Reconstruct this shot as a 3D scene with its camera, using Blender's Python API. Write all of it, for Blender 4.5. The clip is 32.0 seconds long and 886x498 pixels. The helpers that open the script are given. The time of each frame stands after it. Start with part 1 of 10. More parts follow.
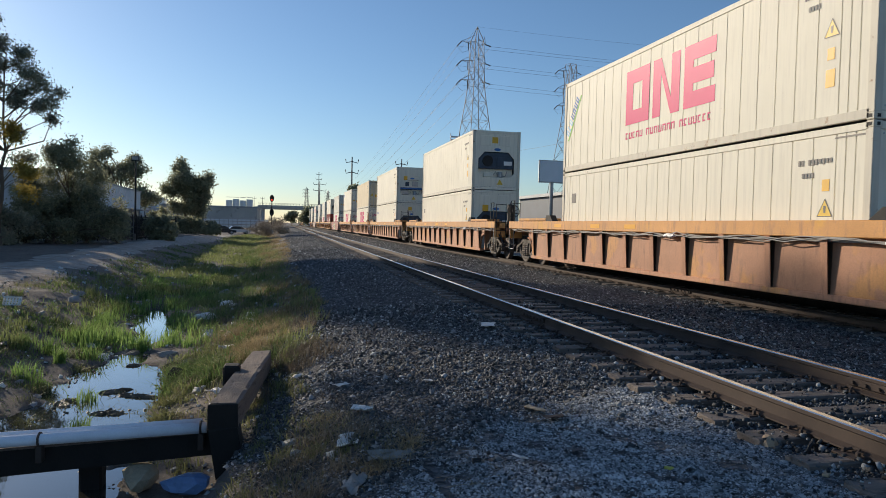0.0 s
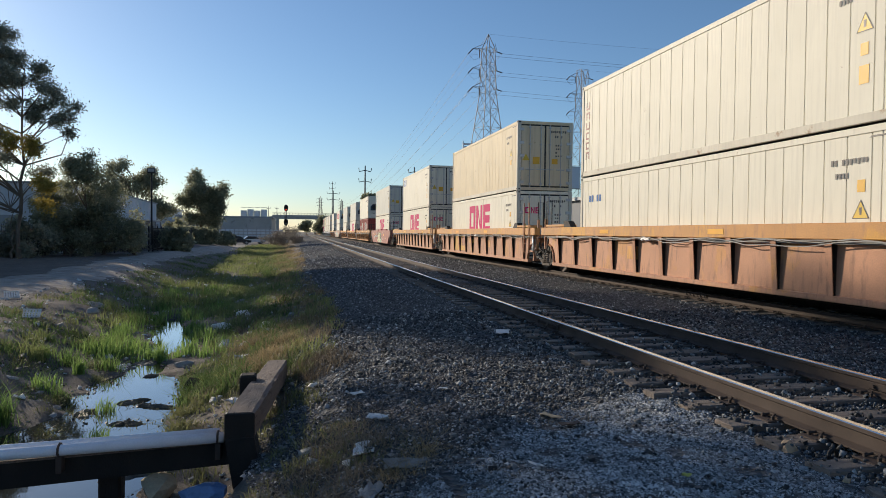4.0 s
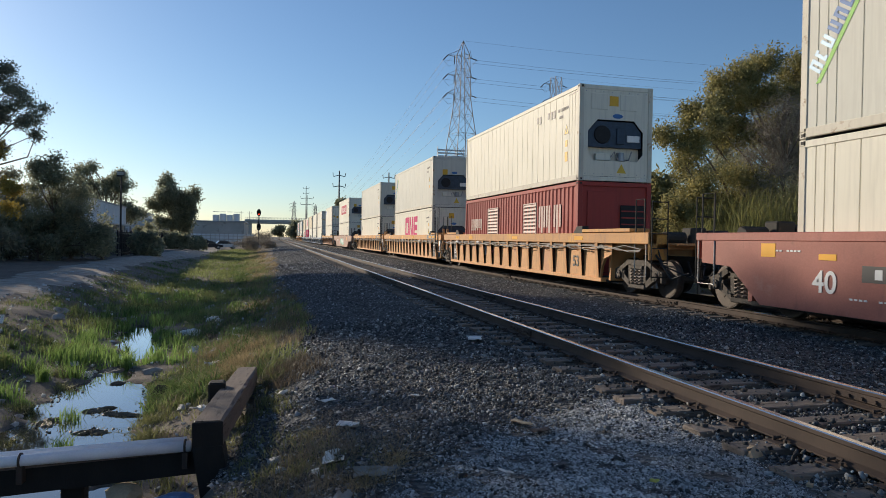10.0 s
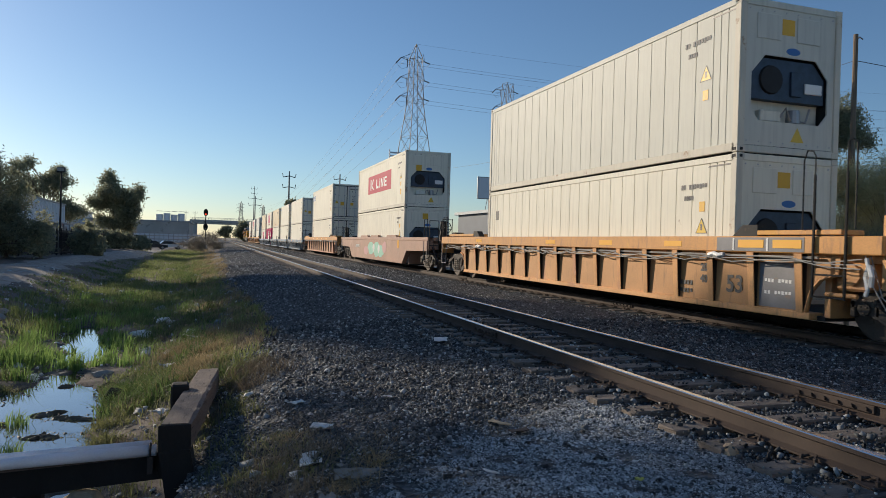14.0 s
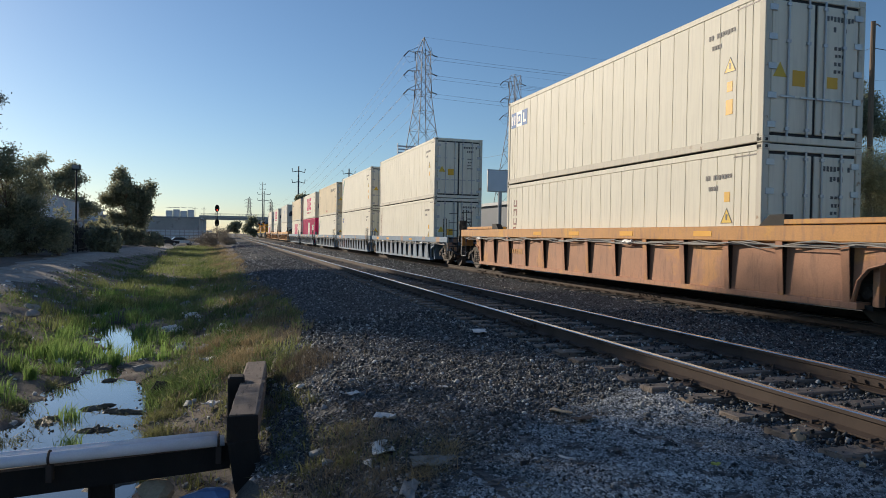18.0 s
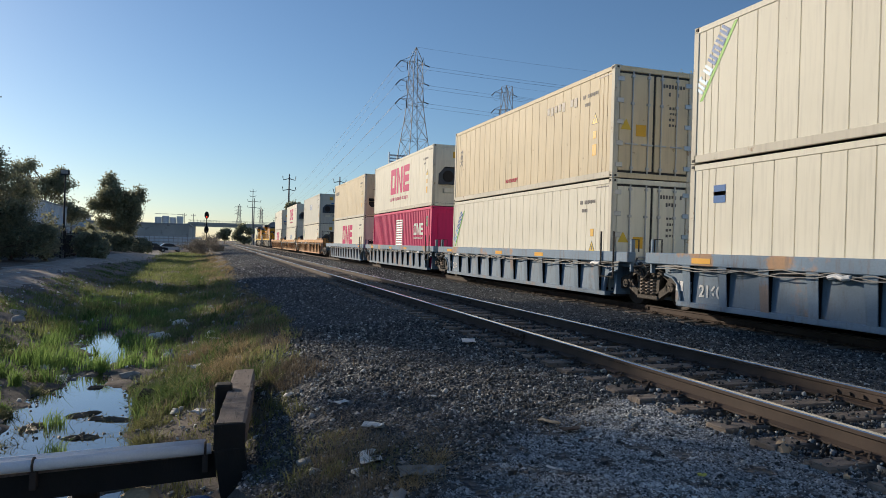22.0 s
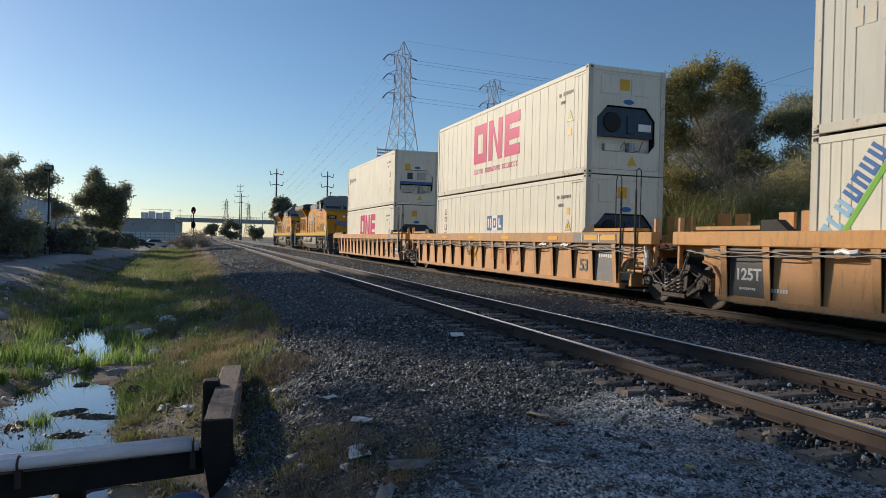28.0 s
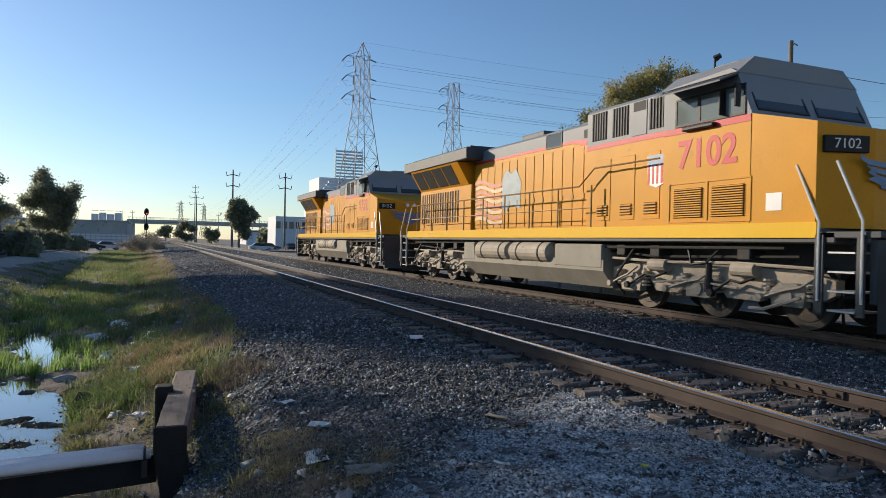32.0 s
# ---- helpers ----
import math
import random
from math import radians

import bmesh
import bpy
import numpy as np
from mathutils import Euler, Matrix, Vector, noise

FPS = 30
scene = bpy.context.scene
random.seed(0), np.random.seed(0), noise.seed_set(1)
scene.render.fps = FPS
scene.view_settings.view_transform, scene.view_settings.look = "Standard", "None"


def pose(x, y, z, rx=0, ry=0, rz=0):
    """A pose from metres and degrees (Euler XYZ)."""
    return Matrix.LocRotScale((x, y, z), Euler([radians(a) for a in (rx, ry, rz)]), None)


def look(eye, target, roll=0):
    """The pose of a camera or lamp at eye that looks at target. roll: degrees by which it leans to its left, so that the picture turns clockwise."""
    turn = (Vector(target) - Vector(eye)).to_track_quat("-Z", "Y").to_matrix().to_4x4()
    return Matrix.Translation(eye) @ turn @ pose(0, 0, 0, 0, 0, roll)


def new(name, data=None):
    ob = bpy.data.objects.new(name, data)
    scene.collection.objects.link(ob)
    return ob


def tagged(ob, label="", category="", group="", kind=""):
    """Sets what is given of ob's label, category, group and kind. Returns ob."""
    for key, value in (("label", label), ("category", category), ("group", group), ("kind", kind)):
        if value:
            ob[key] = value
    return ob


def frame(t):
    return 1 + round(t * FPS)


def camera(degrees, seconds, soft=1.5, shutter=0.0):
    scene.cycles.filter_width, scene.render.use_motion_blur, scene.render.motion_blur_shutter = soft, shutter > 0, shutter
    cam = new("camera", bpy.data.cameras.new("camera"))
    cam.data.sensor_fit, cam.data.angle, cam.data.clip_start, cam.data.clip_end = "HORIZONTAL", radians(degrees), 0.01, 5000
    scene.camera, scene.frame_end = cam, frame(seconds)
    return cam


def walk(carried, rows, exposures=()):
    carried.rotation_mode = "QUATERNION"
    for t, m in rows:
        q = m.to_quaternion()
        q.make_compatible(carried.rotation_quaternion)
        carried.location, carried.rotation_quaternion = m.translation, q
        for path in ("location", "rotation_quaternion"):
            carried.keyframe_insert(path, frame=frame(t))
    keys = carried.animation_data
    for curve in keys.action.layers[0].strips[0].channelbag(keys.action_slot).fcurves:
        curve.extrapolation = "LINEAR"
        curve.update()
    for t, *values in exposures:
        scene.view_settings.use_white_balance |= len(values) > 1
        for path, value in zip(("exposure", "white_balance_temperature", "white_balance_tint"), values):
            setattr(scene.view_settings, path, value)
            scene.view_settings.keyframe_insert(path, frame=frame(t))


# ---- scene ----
cam = camera(65.8, 32.0, soft=0.65, shutter=0.05)
PATH = [
    (0, (-0.487, -0.38, 1.331), (-0.032, 1.567, 1.264), 1.4),
    (0.5, (-0.478, -0.382, 1.338), (-0.076, 1.576, 1.27), 1.0),
    (1, (-0.479, -0.392, 1.345), (-0.104, 1.572, 1.293), 0.6),
    (1.5, (-0.484, -0.391, 1.344), (-0.126, 1.576, 1.307), 0.4),
    (2, (-0.493, -0.395, 1.342), (-0.142, 1.574, 1.308), 0.5),
    (2.5, (-0.498, -0.392, 1.34), (-0.138, 1.575, 1.302), 0.6),
    (3, (-0.48, -0.384, 1.33), (-0.099, 1.579, 1.286), 0.4),
    (3.5, (-0.487, -0.394, 1.335), (-0.086, 1.565, 1.287), 0.5),
    (5.5, (-0.481, -0.392, 1.335), (-0.049, 1.561, 1.298), 0.8),
    (6, (-0.484, -0.393, 1.332), (-0.055, 1.56, 1.296), 0.9),
    (6.5, (-0.472, -0.394, 1.343), (-0.05, 1.561, 1.307), 0.9),
    (7, (-0.475, -0.388, 1.339), (-0.055, 1.567, 1.303), 0.9),
    (7.5, (-0.471, -0.387, 1.338), (-0.049, 1.568, 1.304), 0.9),
    (8, (-0.472, -0.385, 1.339), (-0.047, 1.569, 1.306), 0.8),
    (8.5, (-0.484, -0.394, 1.337), (-0.051, 1.558, 1.307), 1.0),
    (9, (-0.477, -0.4, 1.341), (-0.029, 1.548, 1.312), 0.9),
    (9.5, (-0.463, -0.39, 1.343), (0.006, 1.554, 1.314), 0.9),
    (10, (-0.462, -0.396, 1.346), (0.026, 1.543, 1.317), 0.9),
    (10.5, (-0.469, -0.393, 1.341), (0.026, 1.545, 1.311), 1.0),
    (11, (-0.469, -0.393, 1.34), (0.027, 1.544, 1.309), 1.1),
    (11.5, (-0.472, -0.398, 1.34), (0.031, 1.537, 1.31), 1.0),
    (12, (-0.464, -0.398, 1.345), (0.055, 1.534, 1.311), 0.9),
    (12.5, (-0.463, -0.395, 1.344), (0.083, 1.528, 1.306), 1.1),
    (13, (-0.465, -0.394, 1.342), (0.113, 1.52, 1.301), 1.8),
    (13.5, (-0.473, -0.361, 1.329), (0.135, 1.544, 1.293), 2.0),
    (14, (-0.695, -0.269, 1.302), (-0.066, 1.63, 1.286), 1.6),
    (14.5, (-0.887, -0.282, 1.301), (-0.255, 1.616, 1.294), 0.9),
    (15, (-1.008, -0.332, 1.296), (-0.393, 1.571, 1.286), 0.7),
    (15.5, (-1.148, -0.231, 1.286), (-0.565, 1.682, 1.275), 1.0),
    (17.5, (-1.179, -0.215, 1.281), (-0.589, 1.696, 1.24), 1.0),
    (18, (-1.17, -0.205, 1.279), (-0.562, 1.7, 1.243), 1.0),
    (18.5, (-1.174, -0.218, 1.281), (-0.56, 1.685, 1.263), 1.1),
    (19, (-1.176, -0.227, 1.288), (-0.559, 1.676, 1.283), 1.2),
    (19.5, (-1.183, -0.234, 1.285), (-0.56, 1.667, 1.287), 1.3),
    (20, (-1.185, -0.243, 1.287), (-0.556, 1.655, 1.285), 1.3),
    (20.5, (-1.179, -0.24, 1.283), (-0.542, 1.656, 1.272), 1.4),
    (21, (-1.178, -0.234, 1.283), (-0.538, 1.661, 1.268), 1.6),
    (21.5, (-1.175, -0.218, 1.281), (-0.536, 1.677, 1.269), 1.7),
    (22, (-1.175, -0.223, 1.28), (-0.54, 1.674, 1.272), 1.6),
    (22.5, (-1.178, -0.225, 1.282), (-0.544, 1.672, 1.276), 1.6),
    (23, (-1.17, -0.222, 1.287), (-0.537, 1.675, 1.282), 1.4),
    (23.5, (-1.17, -0.226, 1.281), (-0.531, 1.669, 1.277), 1.4),
    (24, (-1.171, -0.225, 1.281), (-0.523, 1.668, 1.273), 1.5),
    (24.5, (-1.174, -0.227, 1.284), (-0.52, 1.663, 1.269), 1.7),
    (25, (-1.17, -0.22, 1.287), (-0.514, 1.67, 1.264), 1.7),
    (25.5, (-1.171, -0.214, 1.281), (-0.516, 1.675, 1.253), 1.6),
    (27.5, (-1.164, -0.217, 1.284), (-0.503, 1.671, 1.256), 1.3),
    (28, (-1.166, -0.214, 1.28), (-0.499, 1.672, 1.256), 1.3),
    (28.5, (-1.167, -0.214, 1.28), (-0.494, 1.669, 1.257), 1.3),
    (29, (-1.164, -0.213, 1.282), (-0.48, 1.667, 1.255), 1.0),
    (29.5, (-1.159, -0.21, 1.277), (-0.463, 1.665, 1.247), 0.9),
    (30, (-1.162, -0.216, 1.283), (-0.462, 1.657, 1.251), 0.9),
    (30.5, (-1.17, -0.223, 1.283), (-0.469, 1.65, 1.254), 1.0),
    (31, (-1.17, -0.218, 1.283), (-0.463, 1.652, 1.258), 1.1),
    (31.5, (-1.164, -0.216, 1.28), (-0.435, 1.646, 1.259), 1.2),
    (32, (-1.156, -0.204, 1.283), (-0.379, 1.639, 1.268), 1.3),
]
walk(cam, [(t, look(eye, target, roll)) for t, eye, target, roll in PATH], exposures=[(0, 0.12), (12.5, 0.1), (15, 0.0), (29.5, 0.04), (31.2, 0.07), (32.0, 0.32)])

# ---- light ----
SUN_AZ, SUN_EL = -35.0, 17.0  # degrees from +y towards +x, and above the horizon
sun_from = Vector((math.sin(radians(SUN_AZ)) * math.cos(radians(SUN_EL)), math.cos(radians(SUN_AZ)) * math.cos(radians(SUN_EL)), math.sin(radians(SUN_EL))))
world = bpy.data.worlds.new("sky")
scene.world = world
world.use_nodes = True
sky = world.node_tree.nodes.new("ShaderNodeTexSky")
sky.sky_type, sky.sun_disc = "NISHITA", False
sky.sun_elevation, sky.sun_rotation = radians(SUN_EL), radians(SUN_AZ % 360)
sky.air_density, sky.dust_density, sky.ozone_density = 1.0, 0.3, 4.4
backdrop = world.node_tree.nodes["Background"]
world.node_tree.links.new(sky.outputs[0], backdrop.inputs[0])
backdrop.inputs[1].default_value = 0.109
sun_data = bpy.data.lights.new("sun", "SUN")
sun_data.energy, sun_data.angle, sun_data.color = 4.2, radians(0.55), (1.0, 0.85, 0.66)
sun = new("sun", sun_data)
sun.matrix_world = look(sun_from * 200, (0, 0, 0))


# ---- mesh helpers ----
def _chamfer_template():
    key, faces = {}, []
    signs = [(a, b, c) for a in (-1, 1) for b in (-1, 1) for c in (-1, 1)]
    for s in signs:
        for a in range(3):
            key[(s, a)] = len(key)
    order = list(key)
    for a in range(3):
        for sg in (-1, 1):
            o = [x for x in range(3) if x != a]
            ring = []
            for p, q in ((-1, -1), (1, -1), (1, 1), (-1, 1)):
                s = [0, 0, 0]
                s[a], s[o[0]], s[o[1]] = sg, p, q
                ring.append(key[(tuple(s), a)])
            faces.append(ring)
    for a, b in ((0, 1), (0, 2), (1, 2)):
        c = 3 - a - b
        for sa in (-1, 1):
            for sb in (-1, 1):
                s1, s2 = [0, 0, 0], [0, 0, 0]
                s1[a], s1[b], s1[c] = sa, sb, -1
                s2[a], s2[b], s2[c] = sa, sb, 1
                s1, s2 = tuple(s1), tuple(s2)
                faces.append([key[(s1, a)], key[(s2, a)], key[(s2, b)], key[(s1, b)]])
    for s in signs:
        faces.append([key[(s, 0)], key[(s, 1)], key[(s, 2)]])
    pts = np.array([[s[i] * (1.0 if i == a else 0.9) for i in range(3)] for s, a in order])
    out = []
    for f in faces:
        n = np.cross(pts[f[1]] - pts[f[0]], pts[f[2]] - pts[f[0]])
        out.append(f if n @ pts[f].mean(0) > 0 else f[::-1])
    return order, out


CH_ORDER, CH_FACES = _chamfer_template()


class MB:
    """Collects faces for one mesh."""

    def __init__(self):
        self.v, self.f, self.m = [], [], []

    def add(self, verts, faces, mi=0):
        n = len(self.v)
        self.v += [tuple(p) for p in verts]
        self.f += [[i + n for i in q] for q in faces]
        self.m += [mi] * len(faces)
        return self

    def box(self, x0, x1, y0, y1, z0, z1, b=0.0, mi=0, m=None):
        c = ((x0 + x1) / 2, (y0 + y1) / 2, (z0 + z1) / 2)
        h = (abs(x1 - x0) / 2, abs(y1 - y0) / 2, abs(z1 - z0) / 2)
        if b > 0:
            b = min(b, min(h) * 0.8)
            vs = [tuple(c[i] + s[i] * (h[i] if i == a else h[i] - b) for i in range(3)) for s, a in CH_ORDER]
            fs = CH_FACES
        else:
            vs = [(c[0] + a * h[0], c[1] + d * h[1], c[2] + e * h[2]) for a in (-1, 1) for d in (-1, 1) for e in (-1, 1)]
            fs = [[0, 1, 3, 2], [4, 6, 7, 5], [0, 4, 5, 1], [2, 3, 7, 6], [0, 2, 6, 4], [1, 5, 7, 3]]
        if m is not None:
            vs = [tuple(m @ Vector(p)) for p in vs]
        return self.add(vs, fs, mi)

    def cyl(self, p0, p1, r0, r1=None, n=10, mi=0, caps=True):
        r1 = r0 if r1 is None else r1
        p0, p1 = Vector(p0), Vector(p1)
        d = (p1 - p0).normalized()
        u = d.orthogonal().normalized()
        w = d.cross(u)
        vs = []
        for p, r in ((p0, r0), (p1, r1)):
            for k in range(n):
                a = 2 * math.pi * k / n
                vs.append(p + (u * math.cos(a) + w * math.sin(a)) * r)
        fs = [[k, (k + 1) % n, n + (k + 1) % n, n + k] for k in range(n)]
        if caps:
            fs += [list(range(n))[::-1], list(range(n, 2 * n))]
        return self.add(vs, fs, mi)

    def pipe(self, pts, r, n=6, mi=0):
        """One bent tube through the points."""
        pts = [Vector(q) for q in pts]
        rings = []
        u = None
        for k, q in enumerate(pts):
            d = (pts[min(k + 1, len(pts) - 1)] - pts[max(k - 1, 0)])
            d = d.normalized() if d.length > 1e-9 else Vector((0, 0, 1))
            u = d.orthogonal().normalized() if u is None else (u - d * u.dot(d)).normalized()
            w = d.cross(u)
            rings += [q + (u * math.cos(2 * math.pi * j / n) + w * math.sin(2 * math.pi * j / n)) * r for j in range(n)]
        fs = []
        for k in range(len(pts) - 1):
            for j in range(n):
                fs.append([k * n + j, k * n + (j + 1) % n, (k + 1) * n + (j + 1) % n, (k + 1) * n + j])
        m = (len(pts) - 1) * n
        fs += [list(range(n))[::-1], list(range(m, m + n))]
        return self.add(rings, fs, mi)

    def prism(self, prof, axis, a0, a1, mi=0):
        """A polygon in the plane across axis, drawn out from a0 to a1. prof: pairs of the two other coordinates."""
        def at(p, a):
            return {"x": (a, p[0], p[1]), "y": (p[0], a, p[1]), "z": (p[0], p[1], a)}[axis]
        n = len(prof)
        vs = [at(p, a0) for p in prof] + [at(p, a1) for p in prof]
        area = sum(prof[i][0] * prof[(i + 1) % n][1] - prof[(i + 1) % n][0] * prof[i][1] for i in range(n))
        flip = (area > 0) == (axis in "xz") if a1 > a0 else (area > 0) != (axis in "xz")
        fs = [[i, (i + 1) % n, n + (i + 1) % n, n + i] for i in range(n)] + [list(range(n))[::-1], list(range(n, 2 * n))]
        if not flip:
            fs = [q[::-1] for q in fs]
        return self.add(vs, fs, mi)


def mesh_of(name, mb, mats, smooth=False):
    me = bpy.data.meshes.new(name)
    me.from_pydata(mb.v, [], mb.f)
    for m in mats if isinstance(mats, (list, tuple)) else [mats]:
        me.materials.append(m)
    if any(mb.m):
        me.polygons.foreach_set("material_index", mb.m)
    if smooth:
        me.polygons.foreach_set("use_smooth", [True] * len(me.polygons))
    me.update()
    return me


def part(name, mb, mats, parent=None, label="", m=None, smooth=False):
    ob = new(name, mb if isinstance(mb, bpy.types.Mesh) else mesh_of(name, mb, mats, smooth))
    if parent is not None:
        ob.parent = parent
    if m is not None:
        ob.matrix_basis = m
    if label:
        tagged(ob, label)
    return ob


def thing(name, label, category, m=None, group="", kind="", mb=None, mats=None, smooth=False):
    ob = new(name, mesh_of(name, mb, mats, smooth) if mb is not None else None)
    if m is not None:
        ob.matrix_basis = m
    return tagged(ob, label, category, group, kind)


def quads_mesh(name, verts, k, mats, smooth=False, mat_index=None):
    """A mesh of many separate k-cornered faces from an array of corners."""
    me = bpy.data.meshes.new(name)
    n = len(verts) // k
    me.vertices.add(len(verts))
    me.vertices.foreach_set("co", np.ascontiguousarray(verts, dtype=np.float32).ravel())
    me.loops.add(n * k)
    me.loops.foreach_set("vertex_index", np.arange(n * k, dtype=np.int32))
    me.polygons.add(n)
    me.polygons.foreach_set("loop_start", np.arange(0, n * k, k, dtype=np.int32))
    if mat_index is not None:
        me.polygons.foreach_set("material_index", np.asarray(mat_index, dtype=np.int32))
    for m in mats if isinstance(mats, (list, tuple)) else [mats]:
        me.materials.append(m)
    me.update(calc_edges=True)
    return me


def indexed_mesh(name, verts, faces, k, mats, smooth=False):
    """A mesh of k-cornered faces from arrays of places and of corner numbers."""
    me = bpy.data.meshes.new(name)
    n = len(faces)
    me.vertices.add(len(verts))
    me.vertices.foreach_set("co", np.ascontiguousarray(verts, dtype=np.float32).ravel())
    me.loops.add(n * k)
    me.loops.foreach_set("vertex_index", np.ascontiguousarray(faces, dtype=np.int32).ravel())
    me.polygons.add(n)
    me.polygons.foreach_set("loop_start", np.arange(0, n * k, k, dtype=np.int32))
    if smooth:
        me.polygons.foreach_set("use_smooth", [True] * n)
    for m in mats if isinstance(mats, (list, tuple)) else [mats]:
        me.materials.append(m)
    me.update(calc_edges=True)
    return me


# ---- materials ----
def nodes_of(name):
    m = bpy.data.materials.new(name)
    m.use_nodes = True
    return m, m.node_tree.nodes, m.node_tree.links, m.node_tree.nodes["Principled BSDF"]


def noise_node(N, L, vec, scale, detail=4.0, rough=0.55):
    n = N.new("ShaderNodeTexNoise")
    n.inputs["Scale"].default_value, n.inputs["Detail"].default_value, n.inputs["Roughness"].default_value = scale, detail, rough
    L.new(vec, n.inputs["Vector"])
    return n.outputs["Fac"]


def ramp_node(N, L, fac, stops):
    r = N.new("ShaderNodeValToRGB")
    e = r.color_ramp.elements
    while len(e) < len(stops):
        e.new(0.5)
    for el, (p, c) in zip(e, stops):
        el.position = p
        el.color = (*c, 1) if len(c) == 3 else c
    L.new(fac, r.inputs["Fac"])
    return r.outputs["Color"]


def mix_node(N, L, fac, a, b, mode="MIX"):
    x = N.new("ShaderNodeMix")
    x.data_type, x.blend_type = "RGBA", mode
    for sock, v in ((x.inputs["Factor"], fac), (x.inputs["A"], a), (x.inputs["B"], b)):
        if isinstance(v, (int, float)):
            sock.default_value = v
        elif isinstance(v, tuple):
            sock.default_value = (*v, 1)
        else:
            L.new(v, sock)
    return x.outputs["Result"]


def coords(N, L, random_shift=True, stretch=(1, 1, 1)):
    tc = N.new("ShaderNodeTexCoord")
    mp = N.new("ShaderNodeMapping")
    mp.inputs["Scale"].default_value = stretch
    L.new(tc.outputs["Object"], mp.inputs["Vector"])
    if random_shift:
        oi = N.new("ShaderNodeObjectInfo")
        mu = N.new("ShaderNodeMath")
        mu.operation = "MULTIPLY"
        mu.inputs[1].default_value = 37.0
        L.new(oi.outputs["Random"], mu.inputs[0])
        cb = N.new("ShaderNodeCombineXYZ")
        for k in range(3):
            L.new(mu.outputs[0], cb.inputs[k])
        L.new(cb.outputs[0], mp.inputs["Location"])
    return mp.outputs["Vector"]


def bump_node(N, L, height, bsdf, strength, dist=0.02):
    b = N.new("ShaderNodeBump")
    b.inputs["Strength"].default_value, b.inputs["Distance"].default_value = strength, dist
    L.new(height, b.inputs["Height"])
    L.new(b.outputs["Normal"], bsdf.inputs["Normal"])


def shade(c, k):
    return tuple(min(1.0, max(0.0, v * k)) for v in c)


def surface(name, col, rough=0.6, metal=0.0, var=0.2, scale=2.0, fine=30.0, bump=0.15, dist=0.01, stain=None, stain_at=0.62, stretch=(1, 1, 1), shift=True):
    """Paint, metal, wood or stone: two scales of variation, and stains with a shape of their own."""
    m, N, L, B = nodes_of(name)
    vec = coords(N, L, shift, stretch)
    big, small = noise_node(N, L, vec, scale, 5), noise_node(N, L, vec, fine, 3)
    base = ramp_node(N, L, big, [(0.3, shade(col, 1 - var)), (0.7, shade(col, 1 + var))])
    base = mix_node(N, L, 0.35, base, ramp_node(N, L, small, [(0.3, shade(col, 1 - var)), (0.7, shade(col, 1 + var))]))
    if stain:
        st = noise_node(N, L, vec, scale * 2.3, 8, 0.65)
        mask = ramp_node(N, L, st, [(stain_at, (0, 0, 0)), (stain_at + 0.1, (0.85, 0.85, 0.85))])
        base = mix_node(N, L, mask, base, stain)
    L.new(base, B.inputs["Base Color"])
    rr = N.new("ShaderNodeMapRange")
    rr.inputs["To Min"].default_value, rr.inputs["To Max"].default_value = max(0.05, rough - 0.12), min(1, rough + 0.12)
    L.new(small, rr.inputs["Value"])
    L.new(rr.outputs[0], B.inputs["Roughness"])
    B.inputs["Metallic"].default_value = metal
    if bump:
        bump_node(N, L, small, B, bump, dist)
    return m


def foliage(name, dark, light, trans=0.35, rough=0.55):
    m, N, L, B = nodes_of(name)
    ge = N.new("ShaderNodeNewGeometry")
    vec = coords(N, L, False)
    big = noise_node(N, L, vec, 0.6, 3)
    c1 = ramp_node(N, L, ge.outputs["Random Per Island"], [(0.0, dark), (1.0, light)])
    c2 = ramp_node(N, L, big, [(0.34, shade(dark, 0.7)), (0.66, light)])
    col = mix_node(N, L, 0.45, c1, c2)
    L.new(col, B.inputs["Base Color"])
    B.inputs["Roughness"].default_value = rough
    B.inputs["Specular IOR Level"].default_value = 0.25
    tr = N.new("ShaderNodeBsdfTranslucent")
    L.new(col, tr.inputs["Color"])
    mx = N.new("ShaderNodeMixShader")
    mx.inputs[0].default_value = trans
    L.new(B.outputs[0], mx.inputs[1])
    L.new(tr.outputs[0], mx.inputs[2])
    L.new(mx.outputs[0], N["Material Output"].inputs["Surface"])
    return m


def stone_mix(name, stops, rough=0.9):
    m, N, L, B = nodes_of(name)
    ge = N.new("ShaderNodeNewGeometry")
    vec = coords(N, L, False)
    a = ramp_node(N, L, ge.outputs["Random Per Island"], stops)
    b = noise_node(N, L, vec, 25, 4)
    col = mix_node(N, L, 0.5, a, ramp_node(N, L, b, [(0.3, (0.5, 0.5, 0.5)), (0.65, (1, 1, 1))]), "MULTIPLY")
    dirt = ramp_node(N, L, noise_node(N, L, vec, 0.9, 6, 0.6), [(0.4, (0.55, 0.56, 0.57)), (0.62, (1, 1, 1))])
    col = mix_node(N, L, 0.75, col, dirt, "MULTIPLY")
    L.new(col, B.inputs["Base Color"])
    B.inputs["Roughness"].default_value = rough
    bump_node(N, L, b, B, 0.3, 0.006)
    return m


